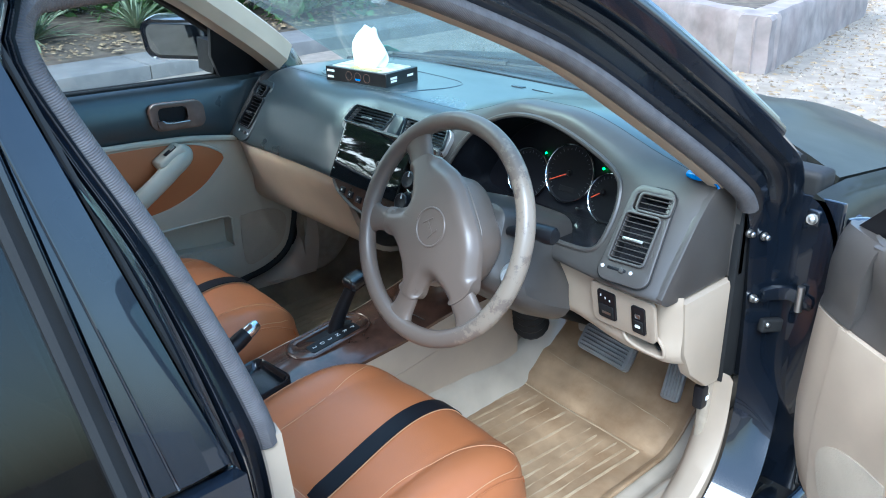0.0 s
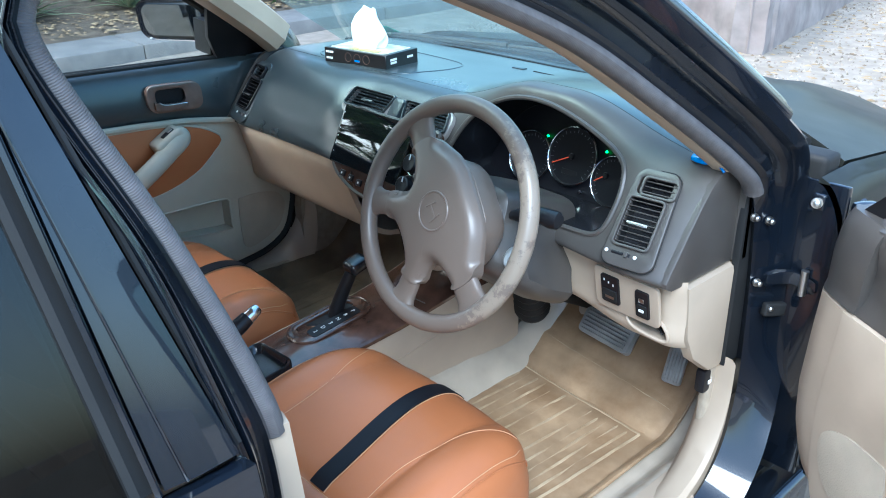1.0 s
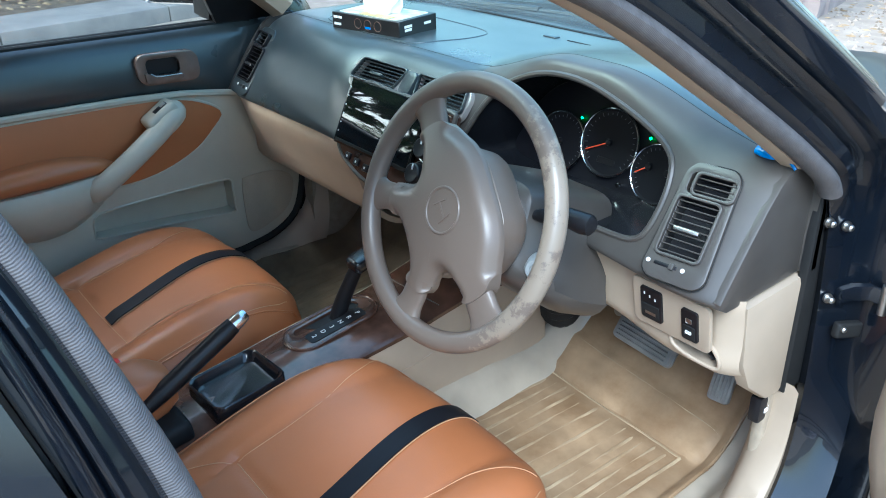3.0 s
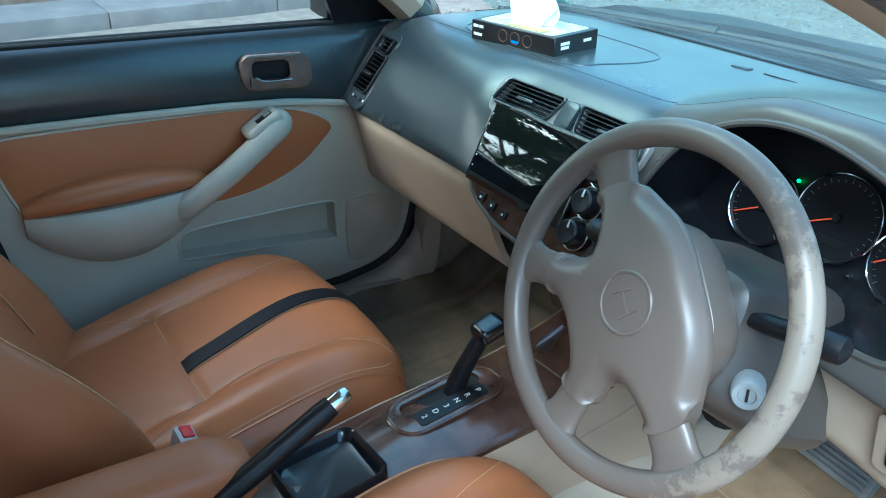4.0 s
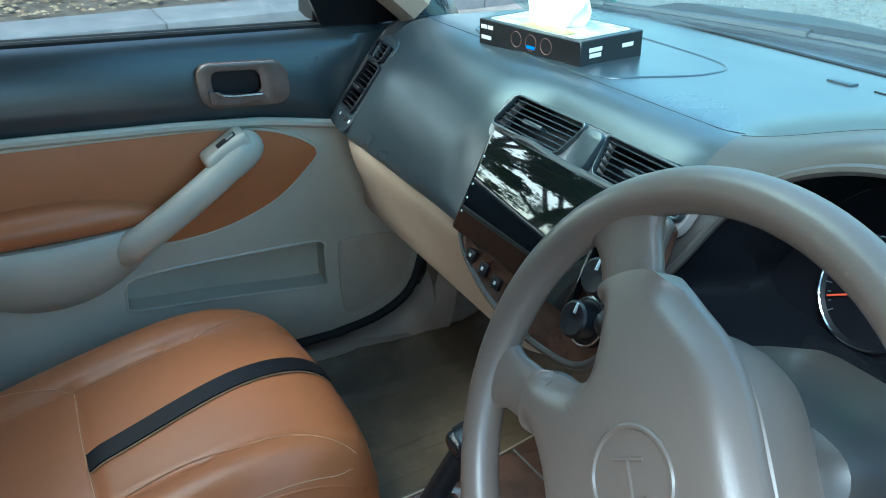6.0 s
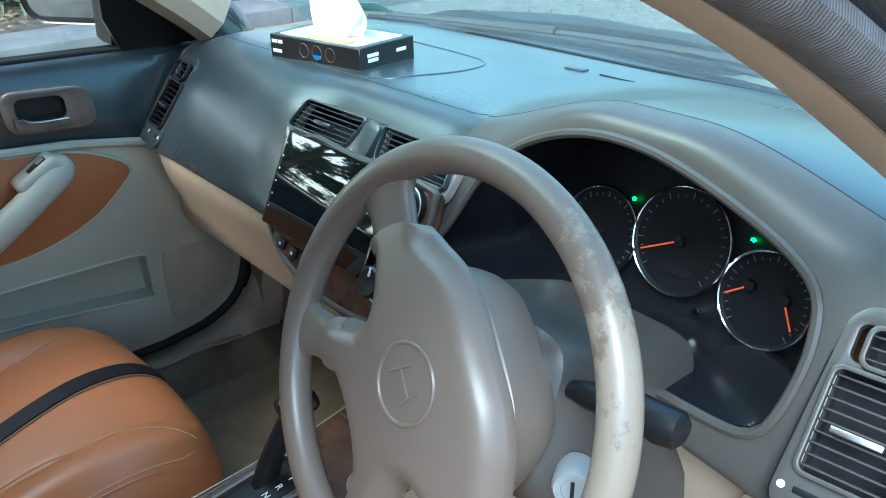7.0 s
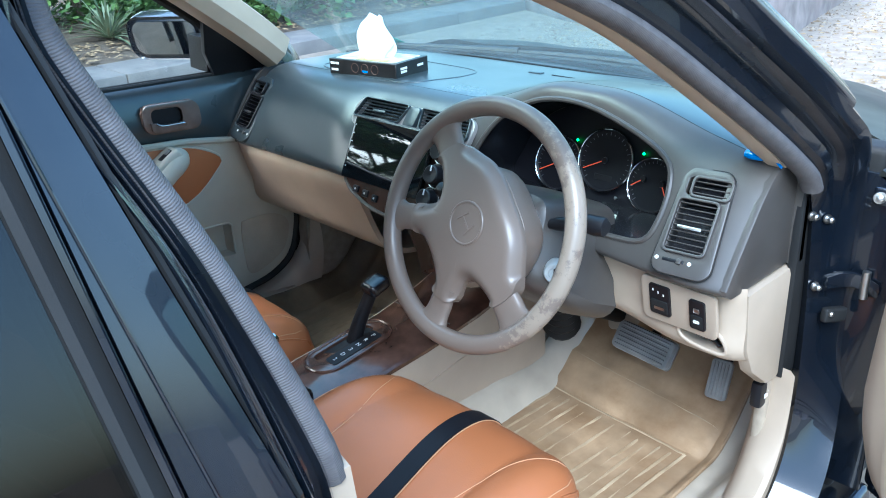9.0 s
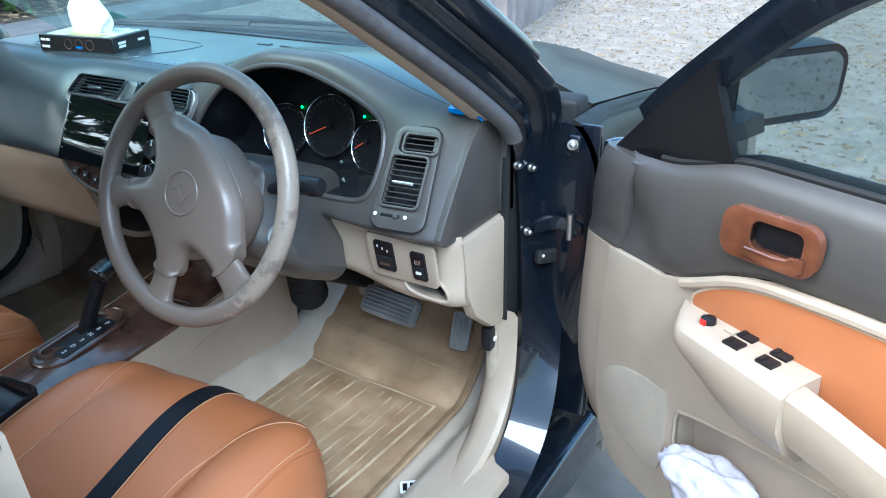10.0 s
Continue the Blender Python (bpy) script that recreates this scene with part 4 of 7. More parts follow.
# head unit with its glass front
hu = thing("head_unit", HM @ Vector((0, -0.06, 0)), "wide black touch screen head unit, switched off", "car stereo")
part("screen", plate(rrect(0.227, 0.124, 0.005), 0.010, HM @ Matrix.Translation((0, 0, -0.004)), [], 0.0015), SCREEN, hu, "glossy black glass screen")
part("housing", box(-0.100, 0.100, -0.052, 0.052, -0.06, -0.004, 0.004, 2, HM), BLACKP, hu)
for k in range(6):
    part("key_mark", box(-0.1085, -0.1055, -0.0012, 0.0012, 0.0055, 0.0064, 0.0003, 1, HM @ Matrix.Translation((0, 0.046 - k * 0.017, 0))), WHITE, hu, "small white key symbol")

# beige lower dashboard on the passenger's side, with glove box
def low_row(x):
    e = max(0.0, (abs(x) - 0.55) / 0.10)
    p = crom([(-0.084 + 0.03 * e, 0.774), (-0.087 + 0.03 * e, 0.762), (-0.080 + 0.03 * e, 0.735), (-0.066 + 0.025 * e, 0.700), (-0.050 + 0.02 * e, 0.66), (-0.022, 0.612), (0.04, 0.580), (0.16, 0.570)], 26)
    return [(x, y, z) for y, z in p]


part("glove_box", slab([low_row(x) for x in np.linspace(-0.652, -0.155, 36)], 0.012), BEIGE, dash, "beige lower dashboard with glove box lid")
gm = plane(Vector((-0.278, -0.0835, 0.737)), (1, 0, 0), (0, -0.014, 0.032))
lt = part("glove_latch_recess", plate(rrect(0.070, 0.038, 0.009), 0.003, gm, [rrect(0.054, 0.024, 0.005)[::-1]], 0.0015), BEIGE, dash, "beige glove box latch frame")
part("latch_cup", plate(rrect(0.056, 0.026, 0.006), 0.001, gm @ Matrix.Translation((0, 0, -0.0006))), BROWN_G, lt)
part("latch", plate(rrect(0.042, 0.022, 0.004), 0.0015, gm @ Matrix.Translation((-0.005, 0.0, 0.0002)), [], 0.0006), BEIGE, lt)

# driver's knee panel with switches and coin pocket
def knee_row(x):
    t = smooth01(0.42, 0.58, x)
    p = crom([(-0.060, 0.772), (-0.056 - 0.004 * t, 0.755), (-0.050 - 0.006 * t, 0.735), (-0.044 - 0.008 * t, 0.70), (-0.036 - 0.014 * t, 0.668 - 0.010 * t), (-0.004 - 0.010 * t, 0.652 - 0.016 * t), (0.10, 0.645 - 0.012 * t)], 24)
    r = max(0.0, x - 0.636) / 0.030
    return [(x, y + 0.018 * r * r, z) for y, z in p]


POCKET = [tuple(p) for p in even(crom([(0.572, 0.684), (0.580, 0.667), (0.610, 0.659), (0.640, 0.658), (0.649, 0.664), (0.646, 0.680), (0.632, 0.693), (0.600, 0.690)], 80, True), 60, True)]


def knee_y(x, z):
    r = [q for q in knee_row(x) if q[2] > 0.652 and q[1] < 0.0]
    return float(np.interp(z, [q[2] for q in r][::-1], [q[1] for q in r][::-1]))


bm = bmesh.new()
kx = np.concatenate([np.linspace(0.19, 0.555, 30), np.linspace(0.558, 0.668, 56)])
rows = [[bm.verts.new((x, *p)) for p in even([q[1:] for q in knee_row(x)], 70)] for x in kx]
for a_, b_ in zip(rows, rows[1:]):
    for k in range(69):
        q = (a_[k], b_[k], b_[k + 1], a_[k + 1])
        c_ = sum((v.co for v in q), Vector()) / 4
        if not (c_.y < -0.02 and inside(c_.x, c_.z, POCKET)):
            bm.faces.new(q)
part("knee_panel", bm, BEIGE, dash, "beige knee panel under the instruments")
KM = plane(Vector((0.577, -0.064, 0.725)), (1, -0.03, 0), (0, -0.012, 0.06))
part("switch_plate", plate(rrect(0.128, 0.080, 0.010), 0.006, KM, [], 0.002), BEIGE, dash, "raised beige switch plate")
for x, y, w, h, marks in ((-0.030, 0.003, 0.036, 0.054, 2), (0.034, -0.001, 0.026, 0.052, 1)):
    sw = part("switch", plate(rrect(w, h, 0.004), 0.006, KM @ Matrix.Translation((x, y, 0.004)), [], 0.0015), BLACKP, dash, "black rocker switch")
    part("switch_face", plate(rrect(w - 0.007, h * 0.42, 0.002), 0.002, KM @ Matrix.Translation((x, y - h * 0.2, 0.0095)), [], 0.0006), SOFTBLK, sw)
    if marks == 2:
        for k in range(3):
            part("mark", box(-0.001, 0.001, -0.002, 0.002, 0.010, 0.0106, 0, 1, KM @ Matrix.Translation((x - 0.010 + k * 0.009, y + 0.018 - k * 0.003, 0))), WHITE, sw)
        part("mark", box(-0.009, 0.009, -0.0025, 0.0025, 0.0114, 0.0118, 0, 1, KM @ Matrix.Translation((x, y - 0.014, 0))), STEEL, sw)
    else:
        part("mark", box(-0.005, 0.005, -0.004, 0.004, 0.010, 0.0106, 0.001, 1, KM @ Matrix.Translation((x, y + 0.009, 0))), STEEL, sw, "lamp symbol")
        part("mark", box(-0.005, 0.005, -0.0025, 0.0025, 0.0114, 0.012, 0.001, 1, KM @ Matrix.Translation((x, y - 0.010, 0))), WHITE, sw, "white mark")
# open coin pocket let into the knee panel
part("pocket_lip", tube([(x, knee_y(x, z) - 0.001, z) for x, z in POCKET], 0.0032, 8, True), BEIGE, dash, "beige rim of the coin pocket")
part("coin_pocket", cup([[Vector((x, knee_y(x, z) + 0.001, z)) for x, z in POCKET], [Vector((x, knee_y(x, z) + 0.045, z + 0.004)) for x, z in POCKET]]), BEIGE, dash, "open coin pocket")
pc_ = thing("pocket_clutter", (0.615, -0.03, 0.662), "dark small clutter lying in the coin pocket", "clutter")
for k, (x, y, a) in enumerate(((0.605, -0.030, 20), (0.622, -0.034, -30), (0.634, -0.028, 10))):
    part("scrap", box(-0.016, 0.016, -0.003, 0.003, 0, 0.004, 0.001, 1, Matrix.Translation((x, y, 0.6645 + 0.004 * k)) @ Matrix.Rotation(radians(a), 4, "Z") @ Matrix.Rotation(radians(14), 4, "Y")), SOFTBLK, pc_)

# end caps that face the open door
cap_prof = [(y, z) for x, y, z in dash_row(0.65) if z > 0.765 and y < 0.10]
cap = [(0.10, 0.918)] + [p for p in cap_prof[::4]] + [(-0.052, 0.764), (0.10, 0.762)]
for s in (1, -1):
    part("end_cap", plate(cap, 0.012, Matrix(((0, 0, s, s * 0.650), (1, 0, 0, 0), (0, 1, 0, 0), (0, 0, 0, 1))), [], 0.004), TAUPE, dash, "grey end cap of the dashboard")
    part("end_cap_front", plate([(0.097, 0.905), (0.118, 0.86), (0.122, 0.762), (0.100, 0.762)], 0.022, Matrix(((0, 0, s, s * 0.655), (1, 0, 0, 0), (0, 1, 0, 0), (0, 0, 0, 1))), [], 0.005), TAUPE, dash)
    low = [(-0.036, 0.759), (0.100, 0.757), (0.121, 0.757), (0.124, 0.66), (0.118, 0.555), (0.062, 0.562), (0.004, 0.61), (-0.022, 0.66)]
    part("lower_end_cap", plate(low, 0.020, Matrix(((0, 0, s, s * 0.650), (1, 0, 0, 0), (0, 1, 0, 0), (0, 0, 0, 1))), [], 0.011), BEIGE, dash, "beige lower end panel")
cz_ = 0.9385
bl = thing("blue_clip", (0.634, 0.034, cz_), "small translucent blue plastic clip on the dashboard", "clip")
part("clip_body", lathe([(0.002, -0.020), (0.007, -0.017), (0.0095, -0.006), (0.009, 0.006), (0.006, 0.016), (0.002, 0.020)], Matrix.Translation((0.627, 0.031, cz_ + 0.007)) @ Matrix.Diagonal((1, 1, 0.8, 1)) @ Matrix.Rotation(radians(90), 4, "Y"), 18), BLUEP, bl)
part("clip_tail", tube([(0.648, 0.032, cz_ + 0.005), (0.656, 0.034, cz_ + 0.001), (0.664, 0.034, cz_ - 0.006)], 0.0022, 6), BLUEP, bl)

# ---- steering ----
SA = radians(22)
SN, SU = Vector((0, -math.cos(SA), math.sin(SA))), Vector((0, math.sin(SA), math.cos(SA)))
SC = Vector((0.326, -0.263, 0.855)) - SN * 0.022
col = thing("steering_column", (0.326, 0.0, 0.70), "taupe steering column with worn four-spoke wheel, ignition and stalks", "steering column")
WM = plane(SC, (1, 0, 0), SU) @ Matrix.Rotation(radians(-48), 4, "Z")


def worn(name):
    """Wheel leather rubbed pale where the rim is held."""
    m = pmat(name, (0.172, 0.133, 0.107), 0.34, bump=0.09, bscale=420, var=0.05, scale=8, spec=0.6)
    n, l = m.node_tree.nodes, m.node_tree.links
    b = n["Principled BSDF"]
    tc, sp, nz, ad, rp_, mx = (n.new("ShaderNode" + k) for k in ("TexCoord", "SeparateXYZ", "TexNoise", "Math", "ValToRGB", "MixRGB"))
    l.new(tc.outputs["Object"], sp.inputs[0])
    l.new(tc.outputs["Object"], nz.inputs["Vector"])
    nz.inputs["Scale"].default_value, nz.inputs["Detail"].default_value, nz.inputs["Roughness"].default_value = 38.0, 10.0, 0.7
    mr = n.new("ShaderNodeMapRange")
    mr.inputs["From Min"].default_value, mr.inputs["From Max"].default_value = 0.33, 0.50
    mr.inputs["To Min"].default_value, mr.inputs["To Max"].default_value = -0.30, 0.07
    l.new(sp.outputs["X"], mr.inputs["Value"])
    l.new(nz.outputs["Fac"], ad.inputs[0])
    l.new(mr.outputs["Result"], ad.inputs[1])
    rp_.color_ramp.elements[0].position, rp_.color_ramp.elements[1].position = 0.46, 0.53
    rp_.color_ramp.elements[0].color, rp_.color_ramp.elements[1].color = (0, 0, 0, 1), (0.9, 0.9, 0.9, 1)
    l.new(ad.outputs[0], rp_.inputs["Fac"])
    old = b.inputs["Base Color"].links[0].from_socket
    l.new(rp_.outputs["Color"], mx.inputs["Fac"])
    l.new(old, mx.inputs["Color1"])
    mx.inputs["Color2"].default_value = (0.29, 0.235, 0.18, 1)
    l.new(mx.outputs["Color"], b.inputs["Base Color"])
    return m


RIM = worn("worn_wheel_leather")
rp = [WM @ Vector((0.181 * math.cos(a), 0.181 * math.sin(a), 0)) for a in np.linspace(0, 2 * math.pi, 110, endpoint=False)]
sw = part("steering_wheel", tube(rp, 0.0152, 18, True), RIM, col, "taupe leather wheel rim rubbed pale by use")
# crowned pad with four arms; hf is the height of its face
half = [(90, 0.077), (74, 0.080), (58, 0.088), (42, 0.099), (28, 0.110), (19, 0.122), (13, 0.130), (2, 0.132), (-8, 0.130), (-12, 0.115), (-17, 0.098), (-27, 0.084), (-37, 0.088),
        (-43, 0.106), (-46, 0.126), (-56, 0.129), (-66, 0.126), (-71, 0.112), (-80, 0.101)]
ROUND = half + [(-90, 0.098)] + [(180 - a, r) for a, r in half[:0:-1]]
pad = even(crom([(r * math.cos(radians(a)), r * math.sin(radians(a))) for a, r in ROUND], 360, True), 180, True)
hf = lambda r: 0.0245 - 0.85 * r * r
edge_pts = even(pad, 1000, True)
edge_pts = edge_pts[np.hypot(edge_pts[:, 0], edge_pts[:, 1]) < 0.118]


def pad_h(x, y):
    """Height of the pad's face: a crown that rolls over within two centimetres of its edge."""
    d = float(np.sqrt(((edge_pts - (x, y)) ** 2).sum(1)).min())
    return hf(math.hypot(x, y)) - 0.017 * max(0.0, 1 - d / 0.021) ** 2.2


rings = [[WM @ Vector((x * k, y * k, hf(math.hypot(x, y)) + dh)) for x, y in pad] for k, dh in ((0.94, -0.030), (0.99, -0.026))]
for k in (1.0, 0.985, 0.965, 0.94, 0.91, 0.87, 0.82, 0.75, 0.66, 0.55, 0.42, 0.28, 0.14, 0.04):
    rings.append([WM @ Vector((x * k, y * k, pad_h(x * k, y * k))) for x, y in pad])
part("hub_pad", loft(rings), WHEEL, sw, "crowned taupe horn pad with four arms")
# deep body of the hub behind the pad
core = []
for x, y in pad:
    r = math.hypot(x, y)
    q = min(r, 0.100 - 0.008 * smooth01(0.0, 0.08, y)) / r
    core.append((x * q, y * q))
core = np.array(core)
core = sum(np.roll(core, k, 0) for k in range(-4, 5)) / 9
rings = [[WM @ Vector((x * k, y * k, h)) for x, y in core] for k, h in ((0.80, -0.066), (0.93, -0.062), (0.985, -0.050), (1.0, -0.030), (0.99, -0.010), (0.93, -0.006))]
part("hub_body", loft(rings), WHEEL, sw, "deep taupe body of the hub")
part("badge_ring", tube([WM @ Vector((0.032 * math.cos(a), 0.032 * math.sin(a) + 0.002, 0.0236)) for a in np.linspace(0, 2 * math.pi, 48, endpoint=False)], 0.0022, 8, True), WHEEL, sw, "raised badge ring")
part("badge_plate", lathe([(0.031, 0.021), (0.030, 0.0240), (0.001, 0.0245)], WM @ Matrix.Translation((0, 0.002, 0)), 40), WHEEL, sw)
for pts in (((-0.011, 0.012), (-0.014, -0.012)), ((0.011, 0.012), (0.014, -0.012)), ((-0.012, 0.0), (0.012, 0.0))):
    part("badge_bar", tube([WM @ Vector((x, y + 0.002, 0.0246)) for x, y in pts], 0.0013, 6), WHEEL, sw)
for ang, w0 in ((2, 0.0285), (178, 0.0285), (-56, 0.0235), (-124, 0.0235)):
    a = radians(ang)
    d, q = Vector((math.cos(a), math.sin(a), 0)), Vector((-math.sin(a), math.cos(a), 0))
    rings = []
    for t in np.linspace(0, 1, 11):
        r = 0.108 + 0.072 * t
        w = w0 * (0.86 + 0.10 * smooth01(0.1, 0.4, t) - 0.06 * math.sin(math.pi * min(1, t / 0.8))) * (1 + 1.3 * max(0, t - 0.6) ** 2 * 4)
        hh = 0.0095 + 0.002 * t
        zc = (hf(r) - 0.0125) * (1 - t) - 0.001 * t
        rings.append([WM @ (d * r + q * (w * math.copysign(abs(math.cos(b)) ** 0.8, math.cos(b))) + Vector((0, 0, hh * math.copysign(abs(math.sin(b)) ** 0.8, math.sin(b)) + zc))) for b in np.linspace(0, 2 * math.pi, 20, endpoint=False)])
    part("spoke", loft(rings), WHEEL, sw, "taupe leather spoke with a seam at the pad")
# column shroud
rings = []
for t, w, hu_, hd in ((0.0, 0.064, 0.054, 0.055), (0.05, 0.076, 0.064, 0.075), (0.3, 0.086, 0.070, 0.095), (0.65, 0.093, 0.072, 0.115), (1.0, 0.097, 0.072, 0.120)):
    c = SC - SN * (0.058 + 0.17 * t)
    ring = []
    for b in np.linspace(0, 2 * math.pi, 28, endpoint=False):
        cx, cy = math.cos(b), math.sin(b)
        X = (abs(cx) ** 0.36) * math.copysign(w + (0.045 * smooth01(0.0, 0.3, t) * smooth01(-0.15, 0.45, -cy) if cx > 0 else 0), cx)
        Y = (abs(cy) ** 0.42) * math.copysign(hu_ if cy > 0 else hd, cy)
        ring.append(c + Vector((X, 0, 0)) + SU * Y)
    rings.append(ring)
part("shroud", loft(rings), TAUPE, col, "taupe two-part shroud")
part("boot_seal", loft([[SC - SN * (0.05 + d) + Vector((0.05 * math.cos(b), 0, 0)) + SU * (0.05 * math.sin(b)) for b in np.linspace(0, 2 * math.pi, 20, endpoint=False)] for d in (0.0, 0.05)]), BLACKP, col)
part("lower_shroud_lip", loft([[(0.395, y, z), (0.445, y + 0.02, z - 0.001), (0.445, y + 0.02, z - 0.008), (0.395, y, z - 0.007)] for y, z in ((-0.07, 0.684), (0.03, 0.672))]), BEIGE, col, "beige lip under the column")
im = plane(Vector((0.434, -0.186, 0.779)), (0.82, 0.55, 0.0), (0.1, 0.25, 1))
ig = part("ignition_lock", lathe([(0.022, -0.03), (0.022, 0.004), (0.019, 0.008), (0.012, 0.008), (0.011, 0.005), (0.001, 0.005)], im @ Matrix.Scale(0.78, 4), 28), LOCK_P, col, "pale grey ignition lock")
part("key_slot", box(-0.0015, 0.0015, -0.007, 0.007, 0.0045, 0.0058, 0, 1, im), SOFTBLK, ig)
for s in (1, -1):
    c = SC - SN * 0.095 + SU * 0.012
    e = Vector((0.494, -0.167, 0.864)) if s > 0 else c + Vector((-0.165, 0.0, 0.0)) + SU * 0.015
    path = crom([c + Vector((s * 0.055, 0, 0)), c * 0.55 + e * 0.45, e], 12)
    stalk = part("stalk", tube(path, [0.007] * 4 + [0.008] * 3 + [0.011] * 4 + [0.009], 12), BLACKP, col, "black column stalk")
    part("stalk_cap", tube([e - Vector((s * 0.03, 0, 0)), e, e + Vector((s * 0.012, 0.003, 0)), e + Vector((s * 0.015, 0.003, 0))], [0.013, 0.015, 0.014, 0.010], 14), BLACKP, stalk)


# ---- doors ----
def bound(y):
    """Height at which the dark upper door trim meets the light lower one."""
    return float(np.interp(y, [-0.80, -0.54, -0.34, -0.21, -0.12, -0.03, 0.06], [0.836, 0.824, 0.813, 0.802, 0.786, 0.768, 0.756]))


def belt(y):
    return float(np.interp(y, [-0.82, -0.52, -0.12, 0.06], [0.953, 0.941, 0.926, 0.918]))


def rear_y(z):
    return float(np.interp(z, [0.38, 0.43, 0.58, 0.83, 0.95], [-0.70, -0.712, -0.748, -0.792, -0.812]))


def bound_r(y):
    """The same joint on the driver's door."""
    return float(np.interp(y, [-0.80, -0.54, -0.34, -0.23, -0.18, -0.13, -0.09, -0.06, 0.13], [0.836, 0.824, 0.813, 0.803, 0.789, 0.765, 0.748, 0.741, 0.746]))


def front_door(s, upper, lower, wood):
    """A front door, closed at side s: trim panels, insert, handle, window frame, glass, mirror and skin."""
    d = thing("front_door", (s * 0.72, -0.35, 0.36), "", "door")
    X = lambda x: s * x
    line = (lambda y: belt(y) - 0.030 * smooth01(-0.17, -0.01, y)) if s > 0 else belt
    edge = bound if s < 0 else bound_r
    side = Matrix(((0, 0, -s, X(0.664)), (1, 0, 0, 0), (0, 1, 0, 0), (0, 0, 0, 1)))
    # dark upper trim, curved over at the belt
    P = []
    for y in np.linspace(0.06, -0.79, 40):
        zb, zt = edge(y), line(y)
        prof = [(0.662, zb), (0.655, zb + 0.01), (0.654, zb + 0.035), (0.658, zb + (zt - zb) * 0.5), (0.665, zt - 0.03), (0.674, zt - 0.010), (0.690, zt)]
        P.append([(X(x + min(0.024, (0.55 if s > 0 else 0.30) * max(0.0, y - (0.045 if s > 0 else -0.02) + (0.12 if s > 0 else 0.11) * (zt - z) / (zt - zb))) * min(1.0, (z - zb) / 0.035)), max(y, rear_y(z)), z) for x, z in prof])
    part("upper_trim", slab(P, 0.012 * s), upper, d, "dark grey upper door trim")
    # light lower trim with pocket and grille openings
    fr = crom([(0.055, 0.76 if s < 0 else 0.742), (0.062, 0.66), (0.068, 0.56), (0.062, 0.50), (0.035, 0.43), (-0.03, 0.392), (-0.12, 0.378)], 22)
    if s > 0:
        fr = crom([(0.055, 0.742), (0.062, 0.66), (0.068, 0.56), (0.064, 0.48), (0.045, 0.405), (0.0, 0.355), (-0.12, 0.335)], 22)
    zl = 0.335 if s > 0 else 0.376
    out = [(y, edge(y) - 0.001) for y in np.linspace(rear_y(0.83), 0.05, 24)] + [tuple(p) for p in fr] + [(-0.40, zl), (-0.69, zl + 0.002)]
    out += [(rear_y(z), z) for z in np.linspace(0.40, 0.82, 12)]
    shape = [(-0.445, 0.512), (-0.30, 0.498), (-0.135, 0.478), (-0.122, 0.49), (-0.122, 0.55), (-0.132, 0.566), (-0.28, 0.572), (-0.43, 0.572), (-0.456, 0.556), (-0.458, 0.525)]
    if s > 0:
        shape = [(-0.445, 0.42), (-0.30, 0.405), (-0.145, 0.400), (-0.122, 0.415), (-0.114, 0.52), (-0.128, 0.542), (-0.28, 0.566), (-0.43, 0.574), (-0.456, 0.560), (-0.458, 0.44)]
    pocket = [tuple(p) for p in even(crom(shape, 90, True), 50, True)]
    part("lower_trim", plate(out, 0.010, side, [pocket[::-1]], 0.002), lower, d, "light beige lower door trim")
    rings = [[side @ Vector((p[0], p[1], h)) for p in pocket] for h in (0.008, -0.035)]
    pk = part("pocket", cup(rings), lower, d, "recessed door pocket")
    part("pocket_rim", tube([side @ Vector((p[0], p[1], 0.010)) for p in pocket], 0.003, 6, True), lower, pk)
    # speaker
    sp = crom([(-0.095, 0.545), (-0.08, 0.558), (-0.01, 0.556), (0.035, 0.535), (0.045, 0.50), (0.02, 0.445), (-0.04, 0.415), (-0.085, 0.41), (-0.096, 0.45)], 48, True)
    part("speaker_grille", plate([tuple(p) for p in sp], 0.003, side @ Matrix.Translation((0, 0, 0.010)), [], 0.001), PERF, d, "perforated speaker grille")
    # orange insert and its rim
    ins = even(crom([(-0.745, 0.790), (-0.735, 0.808), (-0.70, 0.813), (-0.543, 0.808), (-0.36, 0.800), (-0.25, 0.791), (-0.175, 0.772), (-0.120, 0.735), (-0.145, 0.700), (-0.20, 0.658), (-0.285, 0.628),
                     (-0.373, 0.620), (-0.45, 0.630), (-0.60, 0.652), (-0.70, 0.672), (-0.722, 0.70)], 160, True), 100, True)
    part("insert", plate([tuple(p) for p in ins], 0.004, side @ Matrix.Translation((0, 0, 0.009)), [], 0.0015), ORANGE, d, "tan leather door insert")
    part("insert_rim", tube([side @ Vector((p[0], p[1], 0.011)) for p in ins], 0.0035, 6, True), lower, d)
    # light ledge along the joint
    part("ledge", tube([side @ Vector((y, edge(y) - 0.006, 0.012)) for y in np.linspace(rear_y(0.83) + 0.01, -0.08 if s < 0 else -0.10, 30)], 0.008, 8), lower, d)
    # inner handle
    hm = Matrix(((0, 0, -s, X(0.654)), (1, -0.06, 0, -0.231), (-0.06, 1, 0, 0.861), (0, 0, 0, 1)))
    bez = part("handle_bezel", plate(rrect(0.142, 0.070, 0.024), 0.012, hm, [rrect(0.074, 0.036, 0.012, cx=-0.012 if s < 0 else -0.012, cy=0.004)[::-1]], 0.004), wood, d, "glossy wood-look handle bezel")
